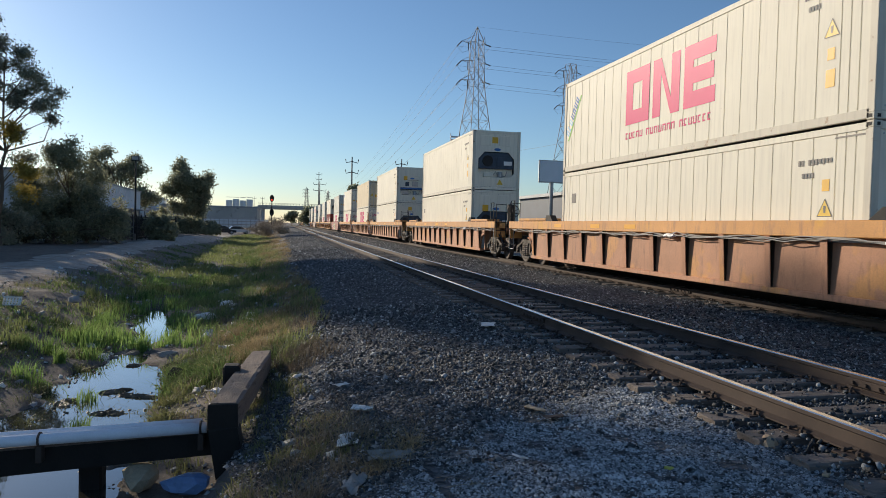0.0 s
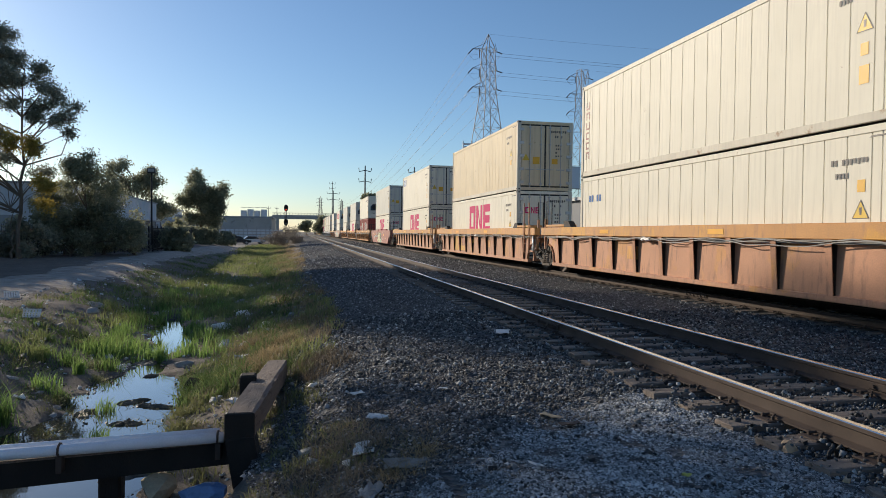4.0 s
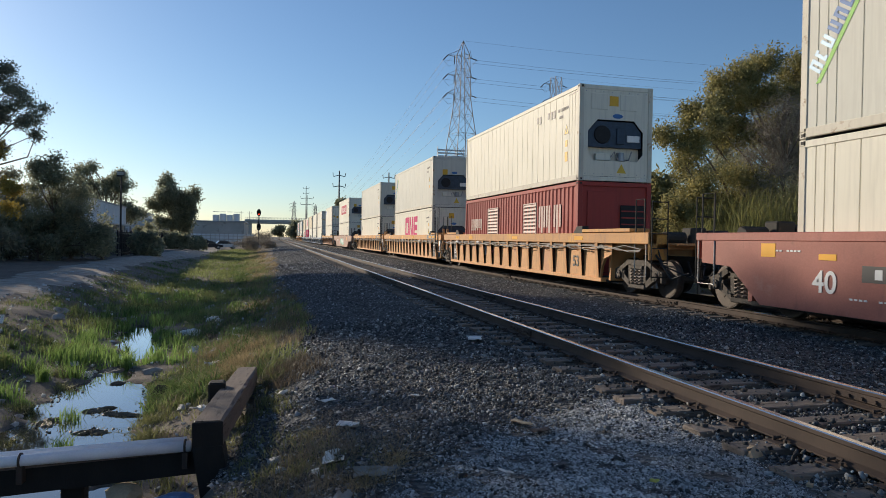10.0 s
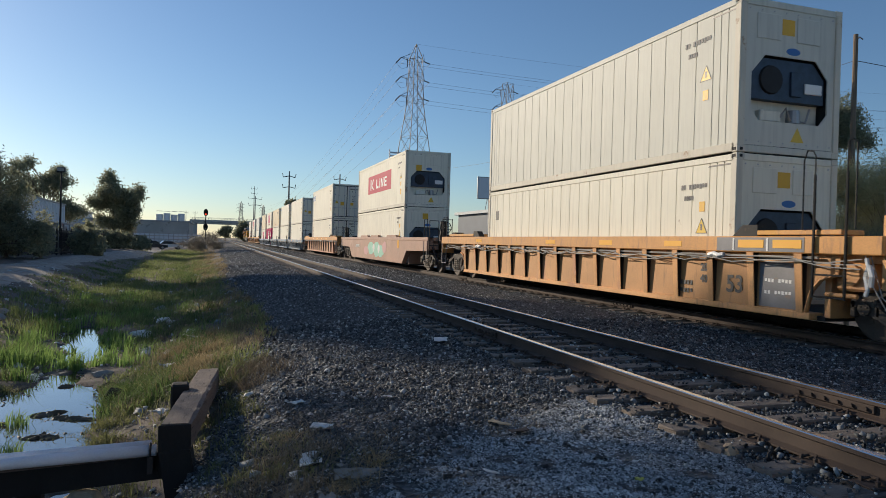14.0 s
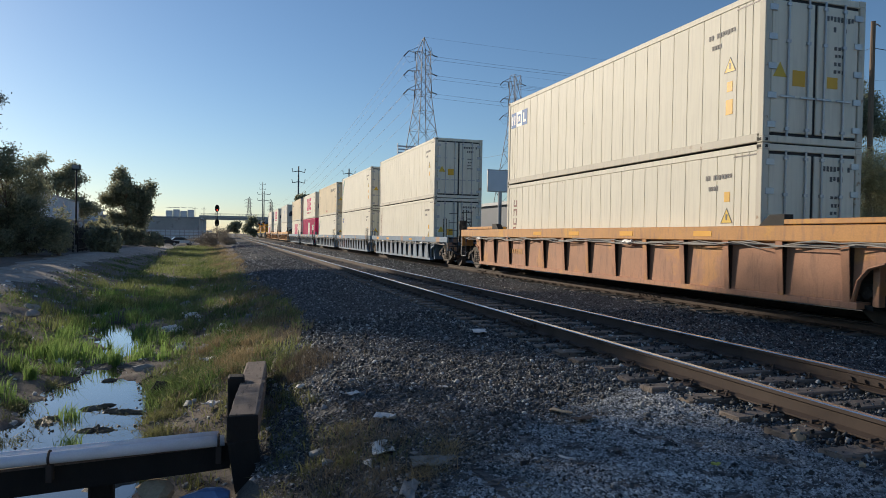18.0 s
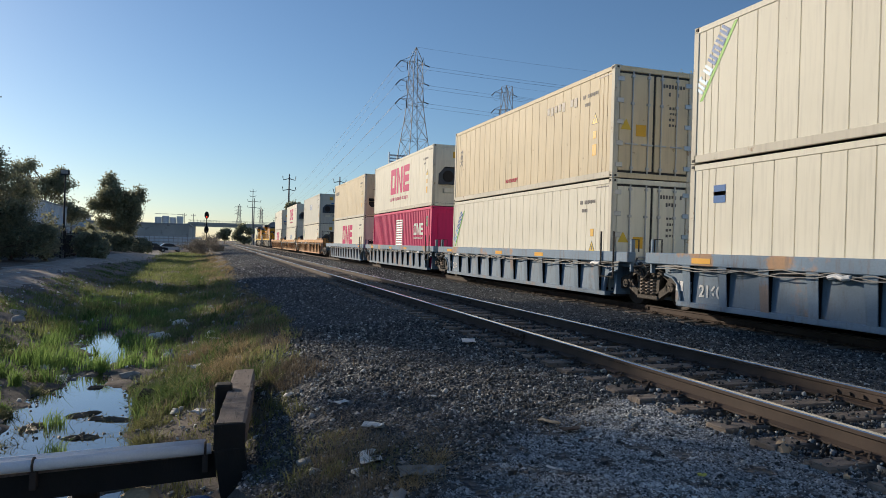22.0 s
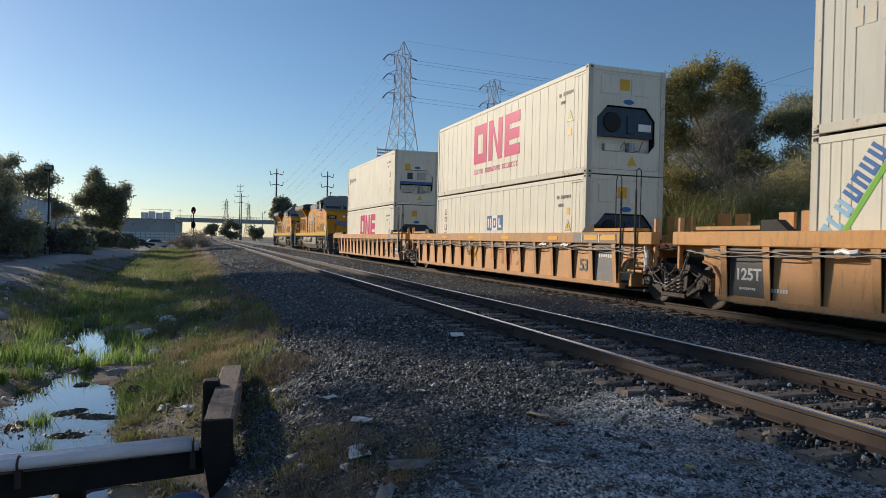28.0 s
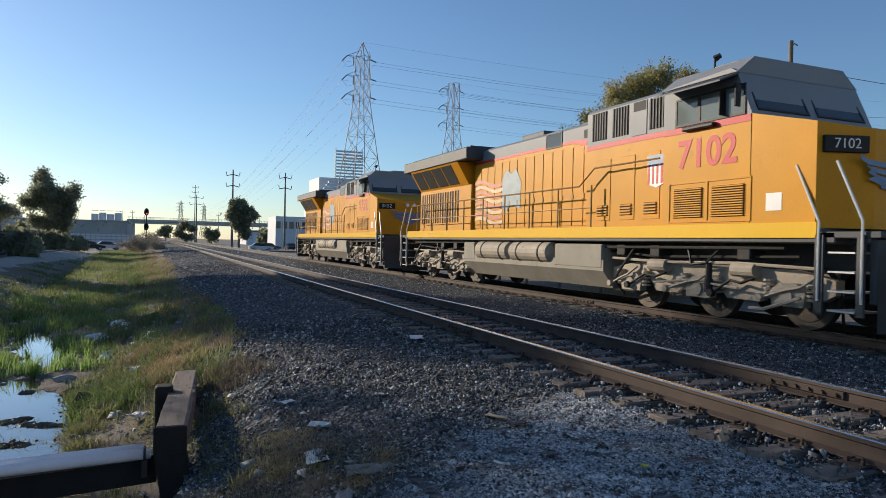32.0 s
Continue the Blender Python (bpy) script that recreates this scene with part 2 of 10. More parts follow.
def paint(name, col, rough=0.55, rust=None, rust_at=0.68, var=0.07):
    """Weathered paint on sheet steel: rain streaks running down, scattered rust."""
    m, N, L, B = nodes_of(name)
    vec = coords(N, L, True)
    streak = coords(N, L, True, (5.0, 5.0, 0.35))
    big, run, small = noise_node(N, L, vec, 0.8, 4), noise_node(N, L, streak, 2.0, 6, 0.6), noise_node(N, L, vec, 45, 3)
    base = ramp_node(N, L, big, [(0.3, shade(col, 1 - var)), (0.7, shade(col, 1 + var))])
    base = mix_node(N, L, 0.45, base, ramp_node(N, L, run, [(0.32, shade(col, 0.72)), (0.52, col), (0.8, shade(col, 1.04))]))
    spots = ramp_node(N, L, noise_node(N, L, vec, 3.1, 9, 0.7), [(rust_at, (0, 0, 0)), (rust_at + 0.05, (0.8, 0.8, 0.8))])
    base = mix_node(N, L, spots, base, rust or (0.22, 0.12, 0.07))
    L.new(base, B.inputs["Base Color"])
    rr = N.new("ShaderNodeMapRange")
    rr.inputs["To Min"].default_value, rr.inputs["To Max"].default_value = rough - 0.1, rough + 0.2
    L.new(run, rr.inputs["Value"])
    L.new(rr.outputs[0], B.inputs["Roughness"])
    B.inputs["Specular IOR Level"].default_value = 0.3
    bump_node(N, L, big, B, 0.12, 0.03)
    return m


def emitter(name, col, strength):
    m, N, L, B = nodes_of(name)
    B.inputs["Base Color"].default_value = (*col, 1)
    B.inputs["Emission Color"].default_value = (*col, 1)
    B.inputs["Emission Strength"].default_value = strength
    return m


STEEL_RUST = surface("rusted_rail_steel", (0.062, 0.043, 0.034), 0.8, 0.1, 0.35, 3, 40, 0.3, 0.004, shift=False)
RAIL_TOP = surface("polished_rail_head", (0.68, 0.66, 0.63), 0.22, 1.0, 0.1, 2, 60, 0.05, 0.002, shift=False)
TIE = surface("creosoted_tie", (0.17, 0.142, 0.12), 0.9, 0, 0.4, 2.0, 40, 0.6, 0.01, stain=(0.05, 0.04, 0.032), stain_at=0.55, stretch=(0.6, 4, 4))
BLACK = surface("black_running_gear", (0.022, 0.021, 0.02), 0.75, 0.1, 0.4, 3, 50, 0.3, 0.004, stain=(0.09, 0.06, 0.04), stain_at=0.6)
WHEEL = surface("worn_wheel_steel", (0.09, 0.072, 0.06), 0.6, 0.3, 0.4, 4, 40, 0.2, 0.004)
RUBBER = surface("black_hose_rubber", (0.015, 0.015, 0.016), 0.6, 0, 0.3, 6, 60, 0.1, 0.002)
GREYSTEEL = surface("bare_grey_steel", (0.33, 0.33, 0.33), 0.45, 0.6, 0.2, 4, 60, 0.1, 0.003)


def glass(name, tint=(0.05, 0.06, 0.065)):
    m, N, L, B = nodes_of(name)
    B.inputs["Base Color"].default_value = (*tint, 1)
    B.inputs["Roughness"].default_value = 0.05
    B.inputs["IOR"].default_value = 1.5
    return m


GLASS = glass("dark_window_glass")

# ---- ground, tracks, ditch ----
RAIL_1, RAIL_2, GAUGE = 4.2025, 9.6525, 1.505
WATER_Z = -1.2
rng = np.random.default_rng(7)


def smooth(e0, e1, x):
    t = np.clip((np.asarray(x, float) - e0) / (e1 - e0), 0, 1)
    return t * t * (3 - 2 * t)


def ditch_x(y):
    return np.interp(y, [0, 7, 11, 18, 25, 41, 88, 150, 400], [-2.75, -2.8, -2.95, -3.35, -3.8, -4.3, -5.8, -8.5, -16])


def channel(y):
    """Left and right edge of the open water."""
    y = np.asarray(y, float)
    wob = 0.09 * np.sin(y * 4.1) + 0.06 * np.sin(y * 9.7 + 1)
    left = np.interp(y, [4, 7, 8.4, 10, 11.5, 12.9, 13.6, 15.4, 18.5, 20.2], [-4.9, -4.5, -4.0, -3.65, -3.65, -3.5, -3.3, -3.55, -4.1, -3.85]) + wob
    right = np.interp(y, [4, 7, 8.4, 10, 11, 12.0, 12.9, 13.6, 15.4, 18.5, 20.2], [-1.8, -1.95, -2.1, -2.1, -2.35, -2.65, -2.9, -3.2, -2.85, -3.4, -3.85]) - wob * 0.8
    return left, right


def ground_z(x, y):
    """Height of the bare ground."""
    x, y = np.asarray(x, float), np.asarray(y, float)
    xs = x + 1.4 * (1 - smooth(0.5, 5.0, y))
    xn = np.where(xs < 0.1, 0.1 + (xs - 0.1) * (-3.15) / (ditch_x(y) - 0.1), xs)
    z = np.interp(xn, [-60, -30, -13, -9, -6.6, -5.7, -4.7, -3.7, -2.6, -2.0, -1.2, -0.5, 0.1, 1.0, 2.2, 3, 12.2, 14.2, 15, 60],
                  [-0.1, -0.2, -0.35, -0.4, -0.45, -0.6, -1.02, -1.3, -1.3, -1.12, -0.86, -0.62, -0.44, -0.31, -0.25, -0.24, -0.24, -0.75, -0.8, -0.8])
    z = z - 0.3 * np.exp(-((x + 1.3) / 0.36) ** 2) * smooth(4.6, 5.8, y) * (1 - smooth(7.0, 8.6, y))
    left, right = channel(y)
    inside = np.minimum(x - left, right - x)
    inside = np.where(y > 20.4, -1.0, inside)
    wet = -1.2 - np.clip(inside, 0, 0.5) * 0.4
    dry = np.maximum(z, -1.2 + np.clip(-inside, 0, 0.7) * 0.13)
    return np.where(inside > 0, np.minimum(z, wet), dry)


def bumps(x, y, s, a, seed=0.0):
    return a * (np.sin(x * s + 1.3 * seed + 1.7 * np.sin(y * s * 0.7 + seed)) + np.sin(y * s * 1.13 + 2.1 * seed + 1.5 * np.sin(x * s * 0.9)))


GROUND_MAT, N_, L_, B_ = nodes_of("dark_brown_earth")
v_ = coords(N_, L_, False)
n1, n2, n3 = noise_node(N_, L_, v_, 0.35, 6), noise_node(N_, L_, v_, 3.0, 8, 0.65), noise_node(N_, L_, v_, 40, 5, 0.7)
c_ = ramp_node(N_, L_, n1, [(0.35, (0.1, 0.083, 0.07)), (0.65, (0.2, 0.165, 0.14))])
c_ = mix_node(N_, L_, 0.5, c_, ramp_node(N_, L_, n2, [(0.3, (0.04, 0.032, 0.027)), (0.7, (0.26, 0.21, 0.17))]))
c_ = mix_node(N_, L_, 0.35, c_, ramp_node(N_, L_, n3, [(0.35, (0.03, 0.028, 0.024)), (0.7, (0.3, 0.27, 0.23))]))
L_.new(c_, B_.inputs["Base Color"])
B_.inputs["Roughness"].default_value = 0.95
bump_node(N_, L_, n3, B_, 0.6, 0.03)

BALLAST_MAT, N_, L_, B_ = nodes_of("dark_crushed_rock_bed")
v_ = coords(N_, L_, False)
vo = N_.new("ShaderNodeTexVoronoi")
vo.inputs["Scale"].default_value = 19.0
L_.new(v_, vo.inputs["Vector"])
n1 = noise_node(N_, L_, v_, 0.5, 5)
c_ = ramp_node(N_, L_, vo.outputs["Color"], [(0.0, (0.03, 0.032, 0.034)), (0.6, (0.1, 0.106, 0.11)), (1.0, (0.24, 0.245, 0.25))])
c_ = mix_node(N_, L_, 0.4, c_, ramp_node(N_, L_, n1, [(0.35, (0.45, 0.43, 0.4)), (0.7, (1, 1, 1))]), "MULTIPLY")
L_.new(c_, B_.inputs["Base Color"])
B_.inputs["Roughness"].default_value = 0.95
bump_node(N_, L_, vo.outputs["Distance"], B_, 1.0, 0.05)

ASPHALT = surface("far_yard_paving", (0.16, 0.15, 0.14), 0.9, 0, 0.25, 0.2, 5, 0.1, 0.02, shift=False)
STONES = stone_mix("crushed_ballast_stones", [(0.0, (0.02, 0.022, 0.024)), (0.42, (0.066, 0.075, 0.08)), (0.68, (0.138, 0.154, 0.162)), (0.88, (0.31, 0.33, 0.335)), (1.0, (0.7, 0.72, 0.7))], 0.75)
GRIT = stone_mix("fine_pale_gravel", [(0.0, (0.08, 0.088, 0.09)), (0.45, (0.4, 0.425, 0.425)), (0.75, (0.6, 0.63, 0.625)), (1.0, (0.88, 0.89, 0.87))], 0.7)


def grid_sheet(name, xs, ys, zf, mat, smooth_it=True):
    X, Y = np.meshgrid(xs, ys)
    V = np.stack([X, Y, zf(X, Y)], -1).reshape(-1, 3)
    nx, ny = len(xs), len(ys)
    i = np.arange(nx - 1)[None, :] + nx * np.arange(ny - 1)[:, None]
    i = i.ravel()
    F = np.stack([i, i + 1, i + 1 + nx, i + nx], 1)
    return indexed_mesh(name, V, F, 4, mat, smooth_it)


gx = np.r_[-3000, -1200, -500, -250, -140, np.arange(-80, -30, 10), np.arange(-30, -12, 2), np.arange(-12, -7, 0.5), np.arange(-7, 3, 0.16), np.arange(3, 15.1, 0.75), np.arange(16, 30, 2), 35, 45, 60, 80, 120, 250, 500, 1200, 3000]
gy = np.r_[-3000, -1200, -500, -200, -100, -60, -40, -25, -15, -8, np.arange(-5, 3, 0.5), np.arange(3, 24, 0.16), np.arange(24, 44, 0.5), np.arange(44, 90, 2), np.arange(90, 200, 10), 220, 260, 320, 400, 500, 700, 1000, 1600, 3000]


def ballast_edge(y):
    """Ragged left limit of the crushed rock."""
    y = np.asarray(y, float)
    return np.interp(y, [-5, 3, 5.5, 8, 9.5, 11, 13, 18, 24, 31, 60, 130, 900], [-1.4, -0.9, -0.72, -0.6, -0.5, -0.3, -0.05, -0.05, -0.4, -0.6, -0.2, -0.1, -0.1]) + 0.1 * np.sin(y * 2.7) + 0.07 * np.sin(y * 6.3 + 1)


def rough_ground(x, y):
    near = np.clip(1 - np.hypot(x, y - 15) / 90, 0, 1)
    wild = 1 - smooth(-0.9, -0.2, x - np.minimum(ballast_edge(y), 0.3))
    return ground_z(x, y) + near * (wild * (bumps(x, y, 1.7, 0.025, 1) + bumps(x, y, 5.3, 0.012, 2)) + bumps(x, y, 9.1, 0.004, 3)) - 0.012 - 0.14 * smooth(0.0, 0.6, x - ballast_edge(y)) * (1 - smooth(12.5, 13.5, x))


ground = tagged(new("ground", grid_sheet("ground", gx, gy, rough_ground, GROUND_MAT)), "dry trodden earth with a weedy drainage ditch beside the tracks", "ground", kind="structure")


def bed_z(x, y):
    crown = np.interp(x, [0.0, 0.9, 2.2, 2.7, 2.95, 5.45, 5.7, 6.4, 7.2, 8.2, 11.1, 12.2, 13.9], [-0.47, -0.315, -0.25, -0.215, -0.232, -0.232, -0.215, -0.27, -0.27, -0.2, -0.2, -0.25, -0.74])
    crown = np.where(np.asarray(x) < 0.5, np.maximum(ground_z(x, y) + 0.015, crown - 0.3 * smooth(0.4, -0.2, x)), crown)
    return crown + bumps(x, y, 3.1, 0.008, 4) + bumps(x, y, 11.0, 0.006, 5)


by = np.r_[-200, -60, -20, np.arange(-4, 30, 0.22), np.arange(30, 80, 2), np.arange(80, 420, 20), 600, 900]
bu = np.r_[0.0, 0.33, 0.66, np.arange(0.4, 13.9, 0.22) + 0.6]
BU, BY = np.meshgrid(bu, by)
BE = ballast_edge(BY)
BX = np.where(BU < 1, BE + (0.4 - BE) * BU, BU - 0.6)
BV = np.stack([BX, BY, bed_z(BX, BY)], -1).reshape(-1, 3)
bi = (np.arange(len(bu) - 1)[None, :] + len(bu) * np.arange(len(by) - 1)[:, None]).ravel()
ballast = tagged(new("ballast_bed", indexed_mesh("ballast_bed", BV, np.stack([bi, bi + 1, bi + 1 + len(bu), bi + len(bu)], 1), 4, BALLAST_MAT, True)), "bed of dark crushed rock under the tracks", "ballast", kind="structure")


def scatter_chips(name, x, y, z, size, mat, seed=1):
    """Small chips as uneven four sided points, all in one mesh."""
    r = np.random.default_rng(seed)
    n = len(x)
    a = r.uniform(0, 6.283, n)[:, None] + np.array([0, 1.571, 3.142, 4.712]) + r.uniform(-0.35, 0.35, (n, 4))
    rad = size[:, None] * r.uniform(0.4, 0.72, (n, 4))
    base = np.stack([x[:, None] + rad * np.cos(a), y[:, None] + rad * np.sin(a), (z - 0.1 * size)[:, None] + size[:, None] * r.uniform(-0.2, 0.12, (n, 4))], 2)
    top = np.stack([x + size * r.uniform(-0.25, 0.25, n), y + size * r.uniform(-0.25, 0.25, n), z + size * r.uniform(0.14, 0.42, n)], 1)
    V = np.concatenate([base, top[:, None]], 1).reshape(-1, 3)
    F = (np.array([[0, 1, 4], [1, 2, 4], [2, 3, 4], [3, 0, 4]])[None] + 5 * np.arange(n)[:, None, None]).reshape(-1, 3)
    return indexed_mesh(name, V, F, 3, mat)


def scatter_stones(name, x, y, z, size, mat, seed=1):
    """Angular stones as jittered blocks, all in one mesh."""
    r = np.random.default_rng(seed)
    n = len(x)
    corner = np.array([(a, b, c) for a in (-1, 1) for b in (-1, 1) for c in (-1, 1)], float)
    P = corner[None] * r.uniform(0.55, 1.0, (n, 8, 3)) * (size[:, None, None] * np.array([0.58, 0.5, 0.36]) * r.uniform(0.75, 1.3, (n, 1, 3)))
    q = r.normal(size=(n, 4)) * np.array([1, 0.25, 0.25, 1])
    q /= np.linalg.norm(q, axis=1, keepdims=True)
    w, a, b, c = q.T
    R = np.stack([1 - 2 * (b * b + c * c), 2 * (a * b - c * w), 2 * (a * c + b * w), 2 * (a * b + c * w), 1 - 2 * (a * a + c * c), 2 * (b * c - a * w), 2 * (a * c - b * w), 2 * (b * c + a * w), 1 - 2 * (a * a + b * b)], 1).reshape(n, 3, 3)
    V = np.einsum("nij,nkj->nki", R, P) + np.stack([x, y, z], 1)[:, None]
    faces = np.array([[0, 1, 3, 2], [4, 6, 7, 5], [0, 4, 5, 1], [2, 3, 7, 6], [1, 5, 7, 3]])
    F = (faces[None] + 8 * np.arange(n)[:, None, None]).reshape(-1, 4)
    return indexed_mesh(name, V.reshape(-1, 3), F, 4, mat)


def near_y(n, y0, y1, r):
    """More of them near y0."""
    u = r.random(n)
    return y0 * (y1 / y0) ** u


def pale_patch(x, y):
    """Above zero where fine pale gravel is spilled beside the siding."""
    return x - np.interp(y, [2.4, 3.6, 4.2, 4.8, 5.4, 6.0], [-0.6, -0.15, 0.45, 1.0, 1.7, 3.3])


n = 280000
sy = near_y(n, 2.6, 42, rng)
sx = rng.uniform(-1.0, 8.6, n)
soil = (sx < 0.75 + 0.2 * np.sin(sy * 2.3)) & (sy < 7.0 + 0.3 * np.sin(sx * 5))
keep = (sx > ballast_edge(sy) + rng.normal(0.05, 0.12, n)) & (rng.random(n) < np.where(sx < 2.6, 0.95, 0.7)) & ~((pale_patch(sx, sy) > rng.normal(0, 0.15, n)) & (sx < 3.0) & (rng.random(n) < 0.85)) & ~(soil & (rng.random(n) < 0.6)) & (sy > 2.6 + np.abs(np.random.default_rng(98).normal(0, 0.35, n)))
sx, sy = sx[keep], sy[keep]
size = np.clip(0.027 * np.exp(rng.normal(0, 0.45, len(sx))), 0.012, 0.09) * np.interp(sy, [2, 4, 7, 12, 20, 42], [0.5, 0.52, 0.52, 0.66, 0.95, 1.7])
sz = bed_z(sx, sy) + size * rng.uniform(0.05, 0.45, len(sx))
n = 3600
tx, ty = rng.uniform(2.9, 5.5, n), near_y(n, 2.6, 30, rng)
ts = np.clip(0.03 * np.exp(rng.normal(0, 0.4, n)), 0.014, 0.07) * np.interp(ty, [2, 7, 20, 42], [0.6, 0.8, 1.2, 1.8])
sx, sy, size = np.r_[sx, tx], np.r_[sy, ty], np.r_[size, ts]
sz = np.r_[sz, np.full(n, -0.178) + 0.2 * ts]
n = 26000
fy, fx = rng.uniform(40, 120, n), rng.uniform(-0.6, 12.5, n)
keep = fx > ballast_edge(fy)
fx, fy = fx[keep], fy[keep]
fs_ = rng.uniform(0.06, 0.15, len(fx)) * np.interp(fy, [40, 120], [0.8, 1.3])
sx, sy, sz, size = np.r_[sx, fx], np.r_[sy, fy], np.r_[sz, bed_z(fx, fy)], np.r_[size, fs_]
far = sy > 13.0
tagged(new("ballast_stones", scatter_stones("ballast_stones", sx[~far], sy[~far], sz[~far], size[~far], STONES, 2)), "loose dark angular ballast stones", "ballast", kind="stuff")
tagged(new("farther_ballast_stones", scatter_chips("farther_ballast_stones", sx[far], sy[far], sz[far], size[far], STONES, 12)), "loose dark ballast stones farther along the tracks", "ballast", kind="stuff")
n = 150000
sy, sx = near_y(n, 2.6, 7.0, rng), rng.uniform(-0.6, 3.1, n)
keep = (sx > ballast_edge(sy)) & (pale_patch(sx, sy) > rng.normal(0.0, 0.28, n)) & (sx < 3.15 - np.abs(rng.normal(0, 0.2, n))) & (sy > 2.6 + np.abs(np.random.default_rng(99).normal(0, 0.35, n)))
sx, sy = sx[keep], sy[keep]
size = np.clip(0.0125 * np.exp(rng.normal(0, 0.45, len(sx))), 0.007, 0.045)
tagged(new("fine_gravel", scatter_chips("fine_gravel", sx, sy, bed_z(sx, sy) + size * 0.15, size, GRIT, 3)), "pale fine gravel spilled beside the rail", "gravel", kind="stuff")
n = 3800
sy, sx = near_y(n, 3.5, 40, rng), rng.uniform(-9.5, 0.2, n)
size = np.clip(0.022 * np.exp(rng.normal(0, 0.55, n)), 0.01, 0.09) * np.interp(sy, [3, 30], [1, 2.2])
tagged(new("bank_stones", scatter_stones("bank_stones", sx, sy, ground_z(sx, sy) + size * 0.1, size, GRIT, 4)), "scattered stones on the ditch banks", "stones", kind="stuff")


CRUMB = stone_mix("dry_soil_crumbs", [(0.0, (0.035, 0.034, 0.032)), (0.5, (0.12, 0.117, 0.112)), (0.85, (0.26, 0.25, 0.235)), (1.0, (0.65, 0.63, 0.6))], 0.9)
n = 34000
sy, sx = near_y(n, 3.2, 7.4, rng), rng.uniform(-1.0, 1.1, n)
keep = (sx > ballast_edge(sy) - 0.2) & (pale_patch(sx, sy) < rng.normal(0, 0.15, n))
sx, sy = sx[keep], sy[keep]
size = np.clip(0.014 * np.exp(rng.normal(0, 0.5, len(sx))), 0.007, 0.06)
tagged(new("soil_crumbs", scatter_chips("soil_crumbs", sx, sy, bed_z(sx, sy) + size * 0.2, size, CRUMB, 6)), "dry soil crumbs and grit beside the barrier", "soil", kind="stuff")
n = 15000
sy, sx = near_y(n, 6.5, 22, rng), rng.uniform(-8.0, -0.9, n)
lc, rc = channel(sy)
keep = ~((sx > lc) & (sx < rc)) & (rng.random(n) < 0.35 + 0.65 * smooth(-0.2, 0.5, bumps(sx, sy, 2.3, 0.5, 9)))
sx, sy = sx[keep], sy[keep]
size = np.clip(0.02 * np.exp(rng.normal(0, 0.55, len(sx))), 0.008, 0.09)
tagged(new("bank_clods", scatter_chips("bank_clods", sx, sy, ground_z(sx, sy) + size * 0.15, size, stone_mix("dark_bank_clods", [(0.0, (0.03, 0.025, 0.02)), (0.6, (0.12, 0.098, 0.078)), (1.0, (0.3, 0.26, 0.2))], 0.95), 7)), "crumbled clods of dark earth on the ditch banks", "soil", kind="stuff")


# rails: one object a rail, foot, web and a polished head
def rail_profile():
    return [(-0.07, -0.172), (0.07, -0.172), (0.07, -0.158), (0.012, -0.138), (0.009, -0.05), (0.036, -0.038), (0.036, -0.008), (0.028, 0.0), (-0.028, 0.0), (-0.036, -0.008), (-0.036, -0.038), (-0.009, -0.05), (-0.012, -0.138), (-0.07, -0.158)]


def make_rail(x):
    mb = MB().prism([(x + a, b) for a, b in rail_profile()], "y", -260, 900)
    for k, f in enumerate(mb.f):
        ps = [mb.v[i] for i in f]
        if len(f) == 4 and all(p[2] > -0.009 for p in ps):
            mb.m[k] = 1
    return part("rail", mb, [STEEL_RUST, RAIL_TOP], None)


TRACKS = []
for cx, nm in ((RAIL_1, "worn siding track of rusty rails on dark wooden ties"), (RAIL_2, "main track of rusty rails with a polished running face")):
    tr = thing("railway_track", nm, "track")
    for s in (-1, 1):
        r_ = make_rail(cx + s * GAUGE / 2)
        r_.parent = tr
    TRACKS.append((tr, cx))

# ties, plates, clips and spikes, near ones as parts
tie_meshes = []
for k in range(6):
    mb = MB().box(-1.3, 1.3, -0.115, 0.115, -0.16, 0.0, 0.012)
    mb.v = [(x + random.uniform(-0.02, 0.02), y + random.uniform(-0.012, 0.012), z + random.uniform(-0.008, 0.004)) for x, y, z in mb.v]
    tie_meshes.append(mesh_of("tie", mb, TIE))
plate = MB().box(-0.18, 0.18, -0.1, 0.1, 0.0, 0.014, 0.004)
for sx_ in (-0.11, 0.11):
    for sy_ in (-0.06, 0.06):
        plate.box(sx_ - 0.013, sx_ + 0.013, sy_ - 0.013, sy_ + 0.013, 0.01, 0.045, 0.004)
    plate.pipe([(sx_, -0.05, 0.03), (sx_ * 0.62, -0.03, 0.05), (sx_ * 0.6, 0.03, 0.045), (sx_, 0.05, 0.03)], 0.011, 5)
plate_mesh = mesh_of("rail_clip", plate, STEEL_RUST)
for tr, cx in TRACKS:
    y, k = -6.0, 0
    while y < 92:
        o = part("tie", tie_meshes[k % 6], None, tr, m=pose(cx + random.uniform(-0.04, 0.04), y + random.uniform(-0.03, 0.03), -0.178, 0, 0, random.uniform(-1.2, 1.2)))
        if y < 26:
            for s in (-1, 1):
                part("rail_clip", plate_mesh, None, tr, m=pose(cx + s * GAUGE / 2, o.location.y, -0.182))
        y += 0.53
        k += 1
    far = MB()
    while y < 420:
        far.box(cx - 1.3, cx + 1.3, y - 0.115, y + 0.115, -0.3, -0.19)
        y += 0.55
    tagged(part("distant_ties", far, TIE, tr), kind="stuff")
joint = MB().box(-0.02, 0.02, -0.45, 0.45, -0.12, -0.045, 0.008)
for k in range(6):
    joint.cyl((-0.02, -0.375 + 0.15 * k, -0.085), (-0.045, -0.375 + 0.15 * k, -0.085), 0.018, n=6)
